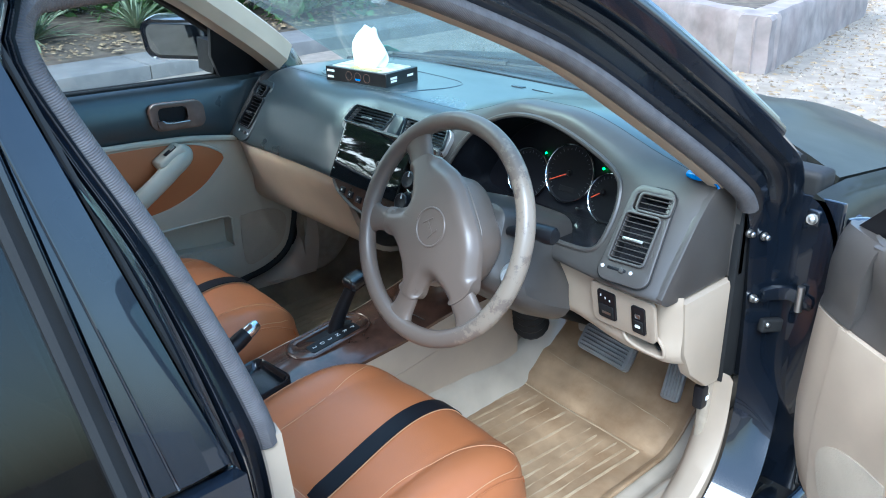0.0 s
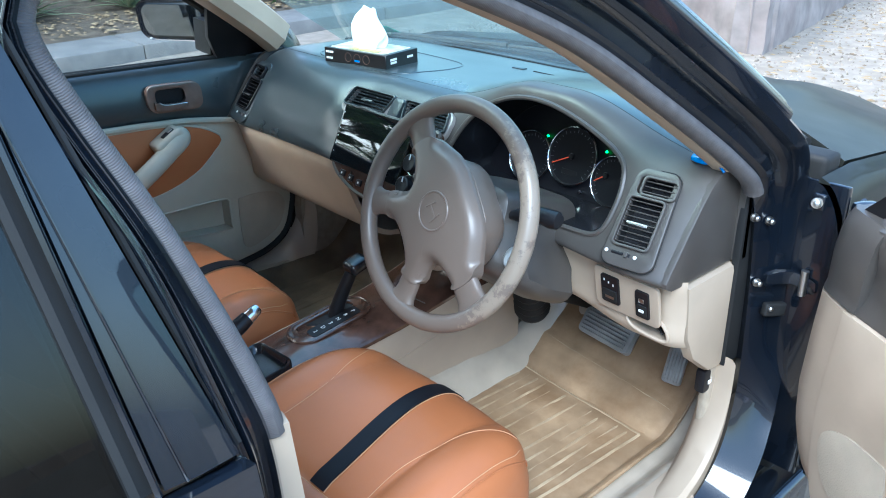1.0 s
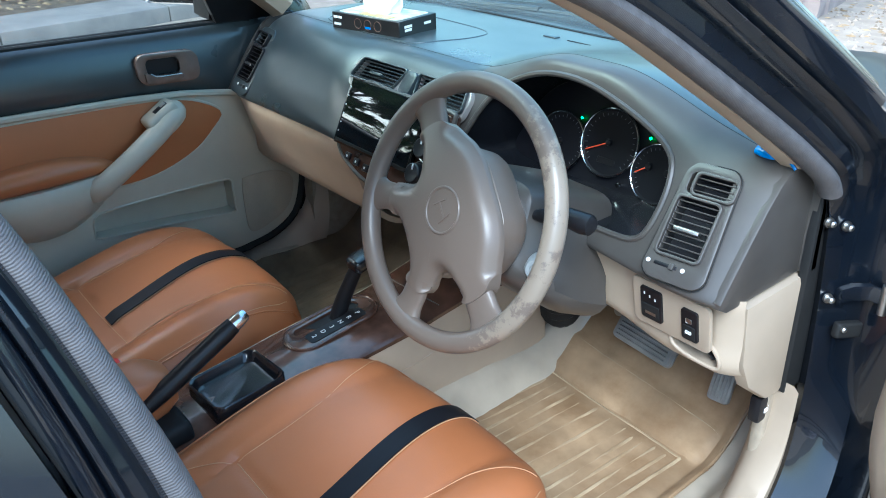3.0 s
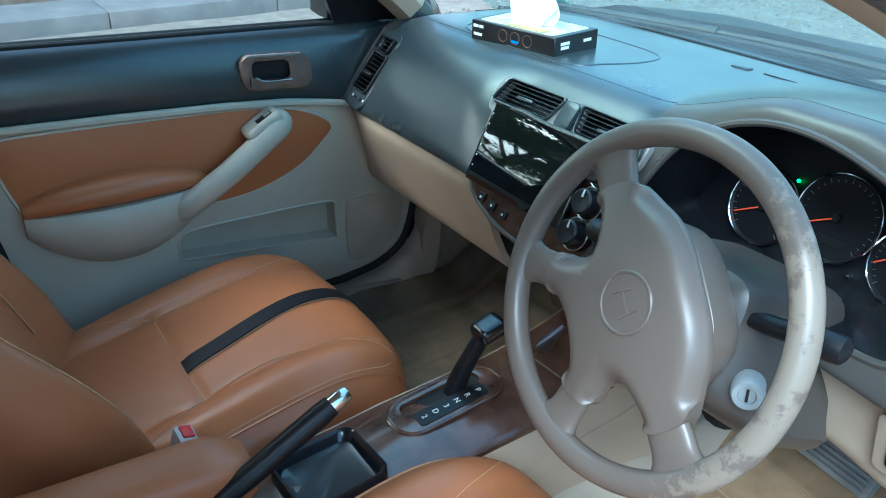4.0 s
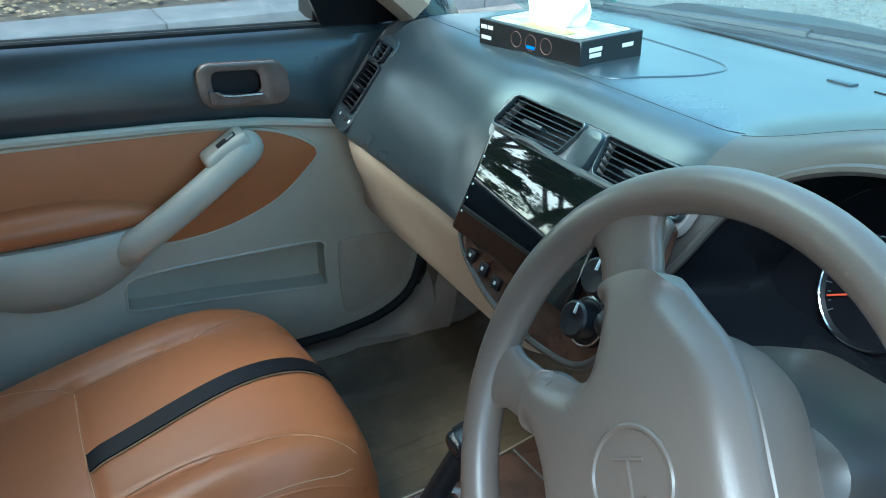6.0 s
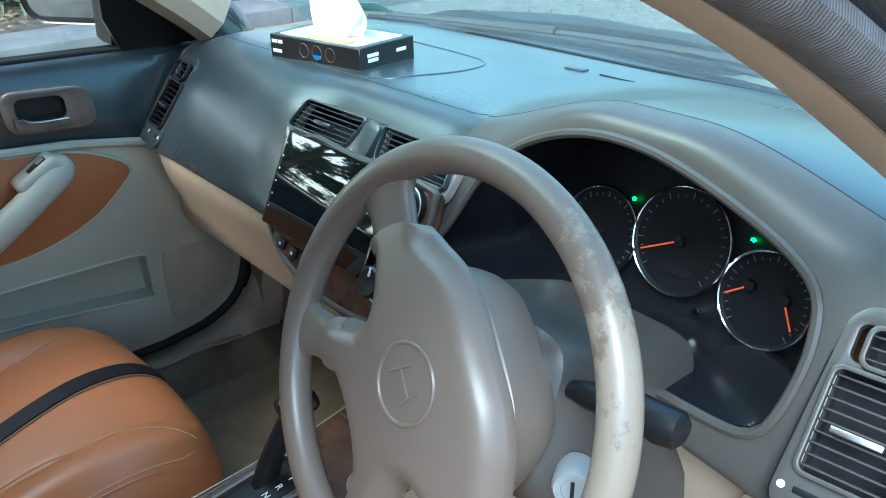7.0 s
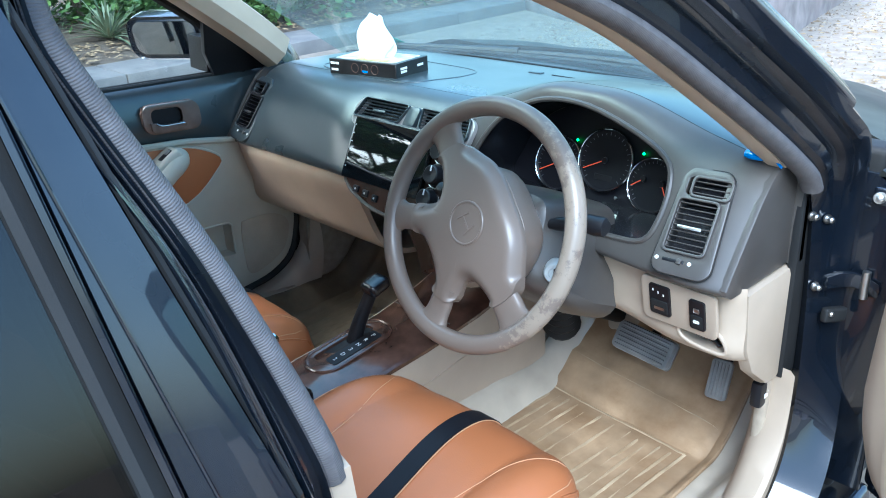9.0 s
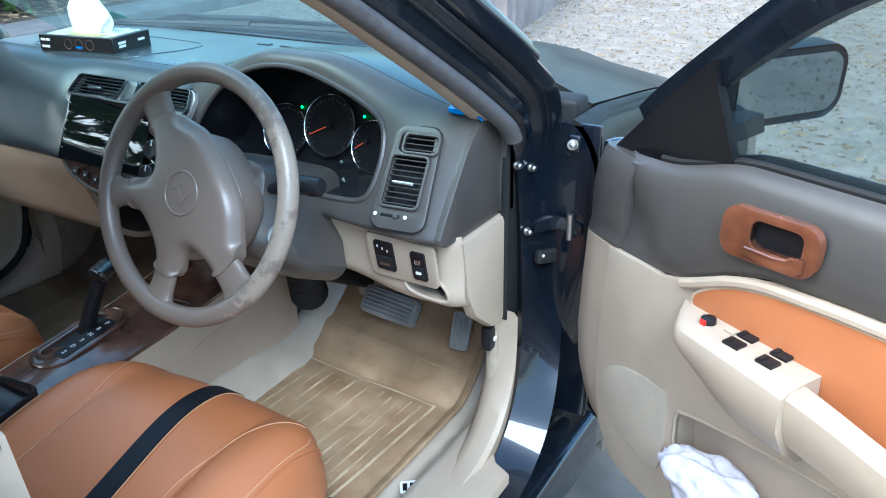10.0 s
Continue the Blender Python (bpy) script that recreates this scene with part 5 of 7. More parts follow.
    part("handle_cup", cup([[hm @ Vector((x, y, h)) for x, y in rrect(0.074, 0.036, 0.012, cx=-0.012, cy=0.004)] for h in (0.009, 0.0005)]), BLACKP, bez)
    lev = [(-0.057, -0.006), (-0.045, -0.007), (-0.036, -0.013), (-0.02, -0.015), (0.024, -0.014), (0.029, -0.018), (0.026, -0.024), (-0.01, -0.029), (-0.050, -0.030), (-0.057, -0.024)]
    lv = part("handle_lever", plate(lev, 0.006, hm @ Matrix.Translation((0, 0, 0.0125)), [], 0.002), wood, bez, "glossy inner handle lever")
    part("lever_edge", tube([hm @ Vector((x, y, 0.0180)) for x, y in lev[1:5]], 0.0024, 6), CHROME if s < 0 else wood, lv, "bright lever edge")
    # armrest, grip or switch console
    if s < 0:
        rings = []
        for t in np.linspace(0, 1, 16):
            y = -0.715 + 0.325 * t
            h = math.sin(math.pi * min(1, 0.06 + t * 0.92)) ** 0.45
            z0, z1 = 0.668 - 0.004 * t, 0.668 + 0.055 * h
            ring = []
            for b in np.linspace(0, 2 * math.pi, 20, endpoint=False):
                ring.append((X(0.655 - 0.050 * h * max(0.0, math.cos(b)) ** 0.7), y, (z0 + z1) / 2 + (z1 - z0) / 2 * math.sin(b)))
            rings.append(ring)
        part("armrest_pad", loft(rings), ORANGE, d, "tan leather armrest pad")
        rings = []
        for t in np.linspace(0, 1, 18):
            y = -0.715 + 0.33 * t
            h = math.sin(math.pi * min(1, 0.05 + 0.93 * t)) ** 0.55
            zt, zb = 0.672 - 0.004 * t, 0.672 - 0.125 * h
            rings.append([(X(0.655), y, zt), (X(0.655 - 0.048 * h), y, zt), (X(0.655 - 0.056 * h), y, zt - 0.012), (X(0.655 - 0.054 * h), y, zt - 0.04 * h - 0.012),
                          (X(0.655 - 0.034 * h), y, zb + 0.03 * h), (X(0.655 - 0.012 * h), y, zb + 0.004), (X(0.657), y, zb)])
        part("armrest_base", loft(rings), lower, d, "light beige armrest pod")
        g = crom([(X(0.640), -0.455, 0.628), (X(0.615), -0.425, 0.650), (X(0.605), -0.36, 0.693), (X(0.608), -0.29, 0.738), (X(0.622), -0.250, 0.764), (X(0.645), -0.236, 0.770)], 20)
        part("pull_grip", tube(g, [0.022] + [0.026] * 3 + [0.0235] * 9 + [0.0255, 0.027, 0.028, 0.028, 0.027, 0.024, 0.017], 16), lower, d, "sloping beige pull grip")
        gh = plane((X(0.624), -0.262, 0.764), (0, 0.86, 0.51), (0, -0.51, 0.86))
        part("grip_head", box(-0.050, 0.030, -0.022, 0.026, -0.030, 0.024, 0.013, 4, gh), lower, d, "broad squared head of the grip")
        gt = plane(gh @ Vector((0.0, 0.0255, 0.004)), (0, 0.86, 0.51), (-1, 0, 0))
        kb = part("window_switch", box(-0.019, 0.017, -0.009, 0.009, -0.003, 0.002, 0.003, 2, gt), BLACKP, d, "black window switch")
        part("switch_face", box(0.000, 0.014, -0.006, 0.006, 0.000, 0.0035, 0.001, 2, gt), STEEL, kb)
    else:
        # switch console with a blunt nose, joined to the trim
        rings = []
        for t in np.linspace(0, 1, 26):
            y = -0.108 - 0.222 * t
            nose = math.sin(min(1, t * 4.5 + 0.05) * math.pi / 2)
            wdt = (0.058 + 0.018 * t) * nose
            zt = 0.7225 - 0.004 * t
            th = (0.060 + 0.060 * smooth01(0.05, 0.7, t)) * (0.35 + 0.65 * nose)
            rings.append([(X(0.662), y, zt + 0.001), (X(0.655 - 0.55 * wdt), y, zt + 0.001), (X(0.655 - 0.86 * wdt), y, zt - 0.002), (X(0.655 - 0.97 * wdt), y, zt - 0.007),
                          (X(0.655 - 1.02 * wdt), y, zt - 0.018), (X(0.655 - 1.0 * wdt), y, zt - 0.45 * th), (X(0.655 - 0.72 * wdt), y, zt - 0.78 * th), (X(0.655 - 0.28 * wdt), y, zt - th), (X(0.662), y, zt - th)])
        arm = part("armrest_console", loft(rings), lower, d, "beige armrest console with window switches")
        # pull bar that runs on behind the console, clear of the insert
        rings = []
        for t in np.linspace(0, 1, 20):
            y = -0.315 - 0.40 * t
            cxx, w, zt = 0.609 - 0.014 * math.sin(math.pi * t), 0.0195 - 0.003 * smooth01(0, 0.3, t), 0.7165 - 0.042 * smooth01(0.0, 0.9, t)
            th = 0.080 - 0.02 * t
            rings.append([(X(cxx + w), y, zt - 0.006), (X(cxx + 0.7 * w), y, zt), (X(cxx - 0.6 * w), y, zt), (X(cxx - w), y, zt - 0.007), (X(cxx - 1.08 * w), y, zt - 0.022),
                          (X(cxx - 0.9 * w), y, zt - 0.6 * th), (X(cxx - 0.2 * w), y, zt - th), (X(0.660), y, zt - th - 0.012), (X(0.660), y, zt - th + 0.006), (X(cxx + w), y, zt - 0.5 * th)])
        part("pull_bar", loft(rings), lower, d, "beige pull bar along the armrest")
        am = plane((X(0.633), -0.225, 0.7225), (0, -1, 0), (s, 0, 0.04))
        for y in (0.0, 0.052):
            for x in (0.0135, -0.0135):
                ws2 = part("window_switch", box(-0.0125, 0.0125, -0.0095, 0.0095, -0.002, 0.0025, 0.001, 2, am @ Matrix.Translation((y, x, 0))), BLACKP, arm, "black window switch")
                part("switch_lip", box(-0.0105, -0.004, -0.008, 0.008, 0.0015, 0.0038, 0.001, 2, am @ Matrix.Translation((y, x, 0))), BLACKP, ws2)
        part("mirror_switch", lathe([(0.0105, -0.001), (0.010, 0.007), (0.005, 0.010), (0.001, 0.010)], am @ Matrix.Translation((-0.055, -0.001, 0)), 20), BLACKP, arm, "round mirror switch")
        part("switch_mark", box(-0.0045, 0.0045, -0.0022, 0.0022, 0, 0.0075, 0.001, 2, am @ Matrix.Translation((-0.055, -0.0115, 0))), RED, arm, "red switch mark")
        part("lock_key", box(-0.008, 0.008, -0.005, 0.005, -0.001, 0.003, 0.0015, 2, am @ Matrix.Translation((-0.022, 0.004, 0))), lower, arm)
        part("armrest_pad", loft([[(X(0.658 - k * 0.045 * h), -0.42 - 0.30 * t, 0.655 + 0.045 * h * q) for k, q in ((0, 0), (1, 0), (1, 0.7), (0.7, 1), (0, 1))] for t, h in ((0, 0.3), (0.1, 0.85), (0.5, 1), (0.9, 0.85), (1, 0.3))]), ORANGE, d, "tan leather armrest pad")
    # lock bolt slider near the rear edge
    lk = part("lock_slide", box(-0.012, 0.012, -0.026, 0.026, 0.0, 0.010, 0.004, 2, Matrix(((0, 0, -s, X(0.660)), (1, 0, 0, -0.735), (0, 1, 0, 0.905), (0, 0, 0, 1)))), BLACKP, d, "black lock slide")
    part("lock_knob", box(-0.008, 0.008, -0.006, 0.010, 0.008, 0.016, 0.003, 2, Matrix(((0, 0, -s, X(0.660)), (1, 0, 0, -0.735), (0, 1, 0, 0.905), (0, 0, 0, 1)))), GLOSSBLK, lk)
    # belt seals
    part("belt_seal", tube([(X(0.697), y, line(y) + 0.002) for y in np.linspace(0.0, -0.80, 24)], 0.006, 8), SOFTBLK, d, "black rubber belt seal")
    part("outer_belt", tube([(X(0.735), y, line(y) - 0.004) for y in np.linspace(0.10, -0.82, 24)], 0.009, 8), SOFTBLK, d)
    # glass
    P = []
    for y in np.linspace(-0.80, -0.02, 24):
        zt = float(np.interp(y, [-0.86, -0.65, -0.53, -0.441, -0.273, -0.126, 0.03], [1.275, 1.285, 1.262, 1.230, 1.155, 1.058, 0.945]))
        zb = line(y) - 0.02
        P.append([(X(xs(zb * (1 - v) + zt * v) + 0.026), y - 0.05 * v * max(0, (-0.55 - y) / 0.25), zb * (1 - v) + zt * v) for v in np.linspace(0, 1, 8)])
    gl = part("window_glass", slab(P, 0.004), SIDE_G if s > 0 else GLASS, d, "side window glass")
    gl.visible_shadow = False
    # window frame
    rings = start_at(band([(-0.010, 0.022), (-0.016, 0.034), (-0.002, 0.048), (0.018, 0.046), (0.018, 0.026)] if s < 0 else [(-0.030, 0.020), (-0.034, 0.032), (-0.002, 0.052), (0.022, 0.048), (0.022, 0.022)], s, lambda y, z: z > 0.935, False), s)
    part("window_frame", loft(rings), SOFTBLK if s < 0 else PAINT, d, "black window frame")
    # corner sail and mirror
    sail = [(0.120, 0.872), (0.040, 0.876), (-0.13, 0.912), (-0.115, 1.06), (-0.06, 1.02)] if s > 0 else [(0.085, 0.92), (-0.085, 0.928), (-0.112, 0.985), (-0.118, 1.066), (-0.055, 1.03), (0.02, 0.975)]
    part("corner_sail", plate(sail, 0.016, Matrix(((0, -0.33 * s, s, X(0.69 + 0.33 * 0.92)), (1, 0, 0, 0), (0, 1, 0, 0), (0, 0, 0, 1))), [], 0.003), BLACKP, d, "black mirror corner panel")
    mc = Vector((X(0.875), -0.075 if s < 0 else -0.03, 1.003 if s < 0 else 0.985))
    face = plane(mc + Vector((0, -0.022, 0)), (s * 1.0, -0.16 if s > 0 else -0.68, 0), (0, -0.05 if s > 0 else -0.22, 1))
    shell = [(x * 1.0, y) for x, y in rrect(0.205, 0.112, 0.036, 8)]
    rings = [[face @ Vector((x * k, y * k, h * s)) for x, y in shell] for k, h in ((0.93, 0.006), (0.985, 0.010), (1.0, 0.0), (1.0, -0.03), (0.90, -0.065), (0.6, -0.085))]
    mr = part("mirror_shell", loft(rings), BLACKP if s > 0 else PAINT, d, "black door mirror shell")
    part("mirror_glass", plate(rrect(0.172 if s < 0 else 0.186, 0.084 if s < 0 else 0.088, 0.026, 8), 0.004, face @ Matrix.Translation((0, 0, 0.0055 if s > 0 else -0.0095))), MIRROR, mr, "mirror glass")
    part("mirror_arm", loft([[Vector((X(x), y, z)) for y, z in ((-0.105 + o, 0.935), (-0.04 + o, 0.935), (-0.035 + o, 1.01 if s < 0 else 0.958), (-0.10 + o, 1.015 if s < 0 else 0.960))] for x, o in ((0.70, 0.01), (0.74, 0.01), (0.80, 0.02))]), BLACKP, d)
    # outer skin and edges
    P = []
    for y in np.linspace(0.16, -0.815, 24):
        P.append([(X(0.748 + 0.05 * math.sin(math.pi * min(1, v * 1.1)) ** 0.8), y, 0.33 + (line(y) - 0.012 - 0.33) * (1 - v)) for v in np.linspace(0, 1, 12)])
    part("skin", slab(P, 0.008 * s), PAINT, d, "black outer door skin")
    if s > 0:
        # the trim folds round the door's leading edge
        for nm, mt, zs_ in (("edge_trim_upper", upper, np.linspace(0.748, 0.884, 12)), ("edge_trim_lower", lower, np.linspace(0.40, 0.744, 16))):
            rings = []
            for z in zs_:
                yf = float(np.interp(z, [0.40, 0.43, 0.50, 0.56, 0.66, 0.76, 0.91], [-0.01, 0.030, 0.058, 0.064, 0.058, 0.050, 0.044]))
                ox = float(np.interp(z, [0.746, 0.76, 0.82, 0.858, 0.878, 0.888], [0.0, 0.004, 0.003, 0.010, 0.019, 0.030])) if mt is upper else 0.0
                rings.append([(x + ox, y, zz) for x, y, zz in ((0.655, yf - 0.016, z), (0.6565, yf + 0.006, z), (0.662, yf + 0.040, z), (0.668, yf + 0.068, z), (0.678, yf + 0.080, z), (0.706, yf + 0.083, z), (0.706, yf - 0.01, z), (0.668, yf - 0.016, z))])
            part(nm, loft(rings), mt, d)
        part("shell_front", box(0.704, 0.745, 0.115, 0.140, 0.37, 0.885, 0.010, 2), PAINT, d)
    else:
        part("shell_front", box(-0.745, -0.665, 0.066, 0.095, 0.37, 0.915, 0.012, 2), PAINT, d)
        # black rubber seal round the closed door
        lp = [(rear_y(z) - 0.011, z) for z in np.linspace(0.945, 0.42, 14)] + [(-0.70, 0.385), (-0.66, 0.368), (-0.40, 0.364), (-0.12, 0.367)] + [(y + 0.008, z - 0.010) for y, z in (tuple(p) for p in fr[::-1][1:])]
        part("door_seal", tube([(-0.662, y, z) for y, z in even(crom(lp, 160), 110)], 0.0115, 8), SOFTBLK, d, "black rubber door seal")
    part("shell_rear", box(X(0.67) if s > 0 else -0.745, X(0.745) if s > 0 else -0.67, -0.825, -0.805, 0.42, 0.94, 0.005, 2), PAINT, d)
    return d


left_door = front_door(-1, PAD, BEIGE_LIT, BROWN_G)
tagged(left_door, "closed front door with grey, beige and tan leather trim", "door")
driver_door = front_door(1, TAUPE, BEIGE, WOODR)
tagged(driver_door, "wide open front door with beige trim and window switches", "door")
AX = Vector((0.72, 0.24, 0))
OPEN_M = Matrix.Translation(AX) @ Matrix.Rotation(radians(62), 4, "Z") @ Matrix.Translation(-AX)
driver_door.matrix_basis = OPEN_M @ driver_door.matrix_basis
# crumpled cloth in the open door's pocket
cl2 = bmesh.new()
bmesh.ops.create_icosphere(cl2, subdivisions=5, radius=1.0)
for v in cl2.verts:
    p = v.co.copy()
    w = 1 + 0.32 * noise.noise(p * 1.5 + Vector((3, 1, 2))) + 0.16 * noise.noise(p * 3.6) + 0.05 * noise.noise(p * 9)
    v.co = Vector((p.x * 0.042, p.y * 0.088, p.z * 0.050)) * w
cl2.transform(OPEN_M @ Matrix.Translation((0.652, -0.20, 0.448)))
solo("crumpled_cloth", cl2, CLOTH, "crumpled white cloth with pale print in the door pocket", "cloth")

# ---- seats ----
def seat(cx, stripe_x, label, heights, depths, hw, ws_, stripe_h, lean=0.0):
    """A front seat with tan leather cover: cushion, back, piping and dark stripe."""
    st_ = thing("front_seat", (cx, -0.55, 0.27), label, "car seat", "front seats")
    HX, YC = 0.256, -0.512

    def reach(th):
        """Plan distance from the middle of the cushion to its edge."""
        c, q = math.cos(th), math.sin(th)
        return (abs(c / HX) ** 3.6 + abs(q / (0.298 if q > 0 else 0.30)) ** 3.6) ** (-1 / 3.6)

    def top(x, y):
        """Cushion height at a place in plan, measured from its middle line."""
        rho = math.hypot(x, y - YC) / reach(math.atan2(y - YC, x))
        u = abs(x) / HX
        t = (y + 0.80) / 0.58
        z = 0.480 + 0.062 * smooth01(0.10, 0.80, t) + 0.026 * smooth01(0.42, 0.80, u)
        z -= 0.105 * (1 - math.sqrt(max(0.0, 1 - min(1, rho) ** 5)))
        z -= 0.005 * math.exp(-((u - 0.53) / 0.03) ** 2) * (1 if rho < 0.93 else 0)
        z -= 0.005 * math.exp(-((y + 0.563) / 0.010) ** 2) * (1 if u < 0.55 else 0)
        return z

    rings = []
    ths = np.linspace(0, 2 * math.pi, 128, endpoint=False)
    for rho in np.concatenate([[0.02], np.linspace(0.08, 0.85, 26), np.linspace(0.88, 1.0, 14)]):
        rings.append([(cx + rho * reach(t) * math.cos(t), YC + rho * reach(t) * math.sin(t), top(rho * reach(t) * math.cos(t) * 0.9999, YC + (rho * reach(t) * math.sin(t)) * 0.9999)) for t in ths])
    edge_z = [p[2] for p in rings[-1]]
    for k, dz in ((1.015, 0.02), (1.02, 0.05), (1.0, 0.085), (0.96, 0.11)):
        rings.append([(cx + k * reach(t) * math.cos(t), YC + k * reach(t) * math.sin(t), max(0.325, z - dz)) for t, z in zip(ths, edge_z)])
    cu_ = part("cushion", loft(rings), ORANGE, st_, "tan leather seat cushion")

    def seam(pts, r=0.0007):
        path = even(crom(pts, 60), 60)
        return tube([(cx + u * HX, y, top(u * HX, y) + 0.0004) for u, y in path], r, 5)

    for sg in (-1, 1):
        part("seam", seam([(sg * 0.52, -0.563), (sg * 0.50, -0.45), (sg * 0.60, -0.33), (sg * 0.72, -0.262)]), THREAD, cu_, "cream stitched seam")
        part("seam", seam([(sg * 0.52, -0.563), (sg * 0.66, -0.63), (sg * 0.78, -0.70), (sg * 0.84, -0.76)]), THREAD, cu_)
    part("seam", seam([(-0.52, -0.563), (0, -0.566), (0.52, -0.563)], 0.0009), THREAD, cu_)
    for sg in (-1, 1):
        part("welt", seam([(sg * 0.88, -0.70), (sg * 0.90, -0.55), (sg * 0.90, -0.40), (sg * 0.87, -0.30), (sg * 0.80, -0.258)], 0.0022), ORANGE, cu_, "stitched welt along the cushion's side")
        part("seam", seam([(sg * 0.875, -0.70), (sg * 0.88, -0.55), (sg * 0.88, -0.40), (sg * 0.85, -0.31), (sg * 0.80, -0.275)], 0.0008), THREAD, cu_)
    sx = lambda y: stripe_x - cx - lean * smooth01(-0.60, -0.20, y)
    yy = np.linspace(-0.563, -0.228, 44)
    P = [[(cx + sx(y) + dv * 0.0172, y, top(sx(y) + dv * 0.0172, y) + 0.0028) for dv in np.linspace(-1, 1, 7)] for y in yy]
    sp_ = part("stripe", slab(P, 0.002), STRIPE, cu_, "black leather stripe")
    for dv in (-1, 1):
        part("stripe_piping", tube([(cx + sx(y) + dv * 0.0182, y, top(sx(y) + dv * 0.0182, y) + 0.0018) for y in yy], 0.0010, 5), THREAD, sp_)

    # backrest
    def spine(h):
        """Depth of the back's face at a height."""
        return float(np.interp(h, heights, depths))

    rings = []
    us = np.linspace(-1, 1, 61)
    H1 = hw[-1]
    hs = np.concatenate([np.linspace(0.44, H1 - 0.08, 40), np.linspace(H1 - 0.075, H1, 14)])
    for h in hs:
        t = smooth01(H1 - 0.10, H1 + 0.01, h)
        w = np.interp(h, hw, ws_)
        f0 = spine(h)
        ring = []
        for u in us:
            y = f0 + (0.085 if u * cx < 0 else 0.050) * (1 - 0.62 * smooth01(0.56, 0.82, h)) * smooth01(0.46, 0.84, abs(u)) * (1 - smooth01(H1 - 0.22, H1 - 0.02, h)) - 0.075 * smooth01(0.84, 1.0, abs(u)) ** 2
            y -= 0.006 * math.exp(-((abs(u) - 0.50) / 0.03) ** 2)
            ring.append((cx + u * w, y - 0.03 * t ** 2, h))
        ring += [(cx + w * 0.99, f0 - 0.10 + 0.02 * t, h), (cx + w * 0.9, f0 - 0.135 + 0.04 * t, h), (cx, f0 - 0.145 + 0.04 * t, h), (cx - w * 0.9, f0 - 0.135 + 0.04 * t, h), (cx - w * 0.99, f0 - 0.10 + 0.02 * t, h)]
        rings.append(ring)
    bk = part("backrest", loft(rings), ORANGE, st_, "tan leather backrest")

    def bpt(u, h, o=0.001):
        w = np.interp(h, hw, ws_)
        t = smooth01(H1 - 0.10, H1 + 0.01, h)
        y = spine(h) + (0.085 if u * cx < 0 else 0.050) * (1 - 0.62 * smooth01(0.56, 0.82, h)) * smooth01(0.46, 0.84, abs(u)) * (1 - smooth01(H1 - 0.22, H1 - 0.02, h)) - 0.075 * smooth01(0.84, 1.0, abs(u)) ** 2 - 0.03 * t ** 2
        return (cx + u * w, y + o, h)

    for sg in (-1, 1):
        part("seam", tube([bpt(sg * (0.52 + 0.06 * math.sin((h - 0.5) * 5)), h) for h in np.linspace(0.54, H1 - 0.03, 30)], 0.0014, 5), THREAD, bk)
    for sg in (-1, 1):
        part("seam", tube([bpt(sg * 0.83, h) for h in np.linspace(0.56, H1 - 0.10, 30)], 0.0012, 5), THREAD, bk)
    ub = (stripe_x - cx) / 0.25
    P = [[bpt(ub + dv * 0.068, h, 0.003) for dv in np.linspace(-1, 1, 5)] for h in np.linspace(stripe_h, H1 - 0.02, 24)]
    part("stripe", slab(P, 0.002), STRIPE, bk, "black leather stripe")
    part("rail", box(cx - 0.21, cx - 0.18, -0.85, -0.22, 0.275, 0.345, 0.005), BLACKP, st_)
    part("rail", box(cx + 0.18, cx + 0.21, -0.85, -0.22, 0.275, 0.345, 0.005), BLACKP, st_)
    return st_


seat(-0.348, -0.308, "passenger's tan leather car seat with a black stripe", [0.44, 0.54, 0.67, 0.77, 0.89, 0.97, 1.03], [-0.72, -0.755, -0.814, -0.866, -0.914, -0.95, -0.985],
     [0.44, 0.60, 0.78, 0.86, 0.94, 1.03], [0.232, 0.252, 0.246, 0.225, 0.19, 0.12], 0.765, 0.062)
seat(0.335, 0.383, "driver's tan leather car seat with a black stripe", [0.44, 0.54, 0.67, 0.77, 0.89, 0.97, 1.03], [-0.80, -0.835, -0.894, -0.946, -0.994, -1.03, -1.065],
     [0.44, 0.60, 0.78, 0.86, 0.94, 1.03], [0.232, 0.252, 0.246, 0.225, 0.19, 0.12], 0.765, 0.042)
rb = thing("rear_bench", (0, -1.5, 0.27), "tan leather rear bench seat", "car seat")
part("cushion", box(-0.62, 0.62, -1.62, -1.18, 0.27, 0.50, 0.06, 5), ORANGE, rb)
part("backrest", box(-0.62, 0.62, -0.09, 0.09, 0.0, 0.62, 0.06, 5, Matrix.Translation((0, -1.66, 0.45)) @ Matrix.Rotation(radians(20), 4, "X")), ORANGE, rb)
# seat belt buckle and belt anchor
bu = thing("seat_belt_buckle", (-0.09, -0.65, 0.42), "grey seat belt buckle with red button", "buckle")
part("case", box(-0.020, 0.020, -0.014, 0.014, -0.05, 0.03, 0.006, 2, Matrix.Translation((-0.103, -0.628, 0.515)) @ Matrix.Rotation(radians(-14), 4, "X")), pmat("buckle_grey", (0.42, 0.41, 0.38), 0.5), bu)
part("button", box(-0.013, 0.013, -0.007, 0.009, 0.026, 0.033, 0.002, 2, Matrix.Translation((-0.103, -0.628, 0.515)) @ Matrix.Rotation(radians(-14), 4, "X")), RED, bu, "red release button")
sb = thing("seat_belt", (-0.63, -0.84, 0.95), "beige seat belt hanging at the far centre pillar", "seat belt")
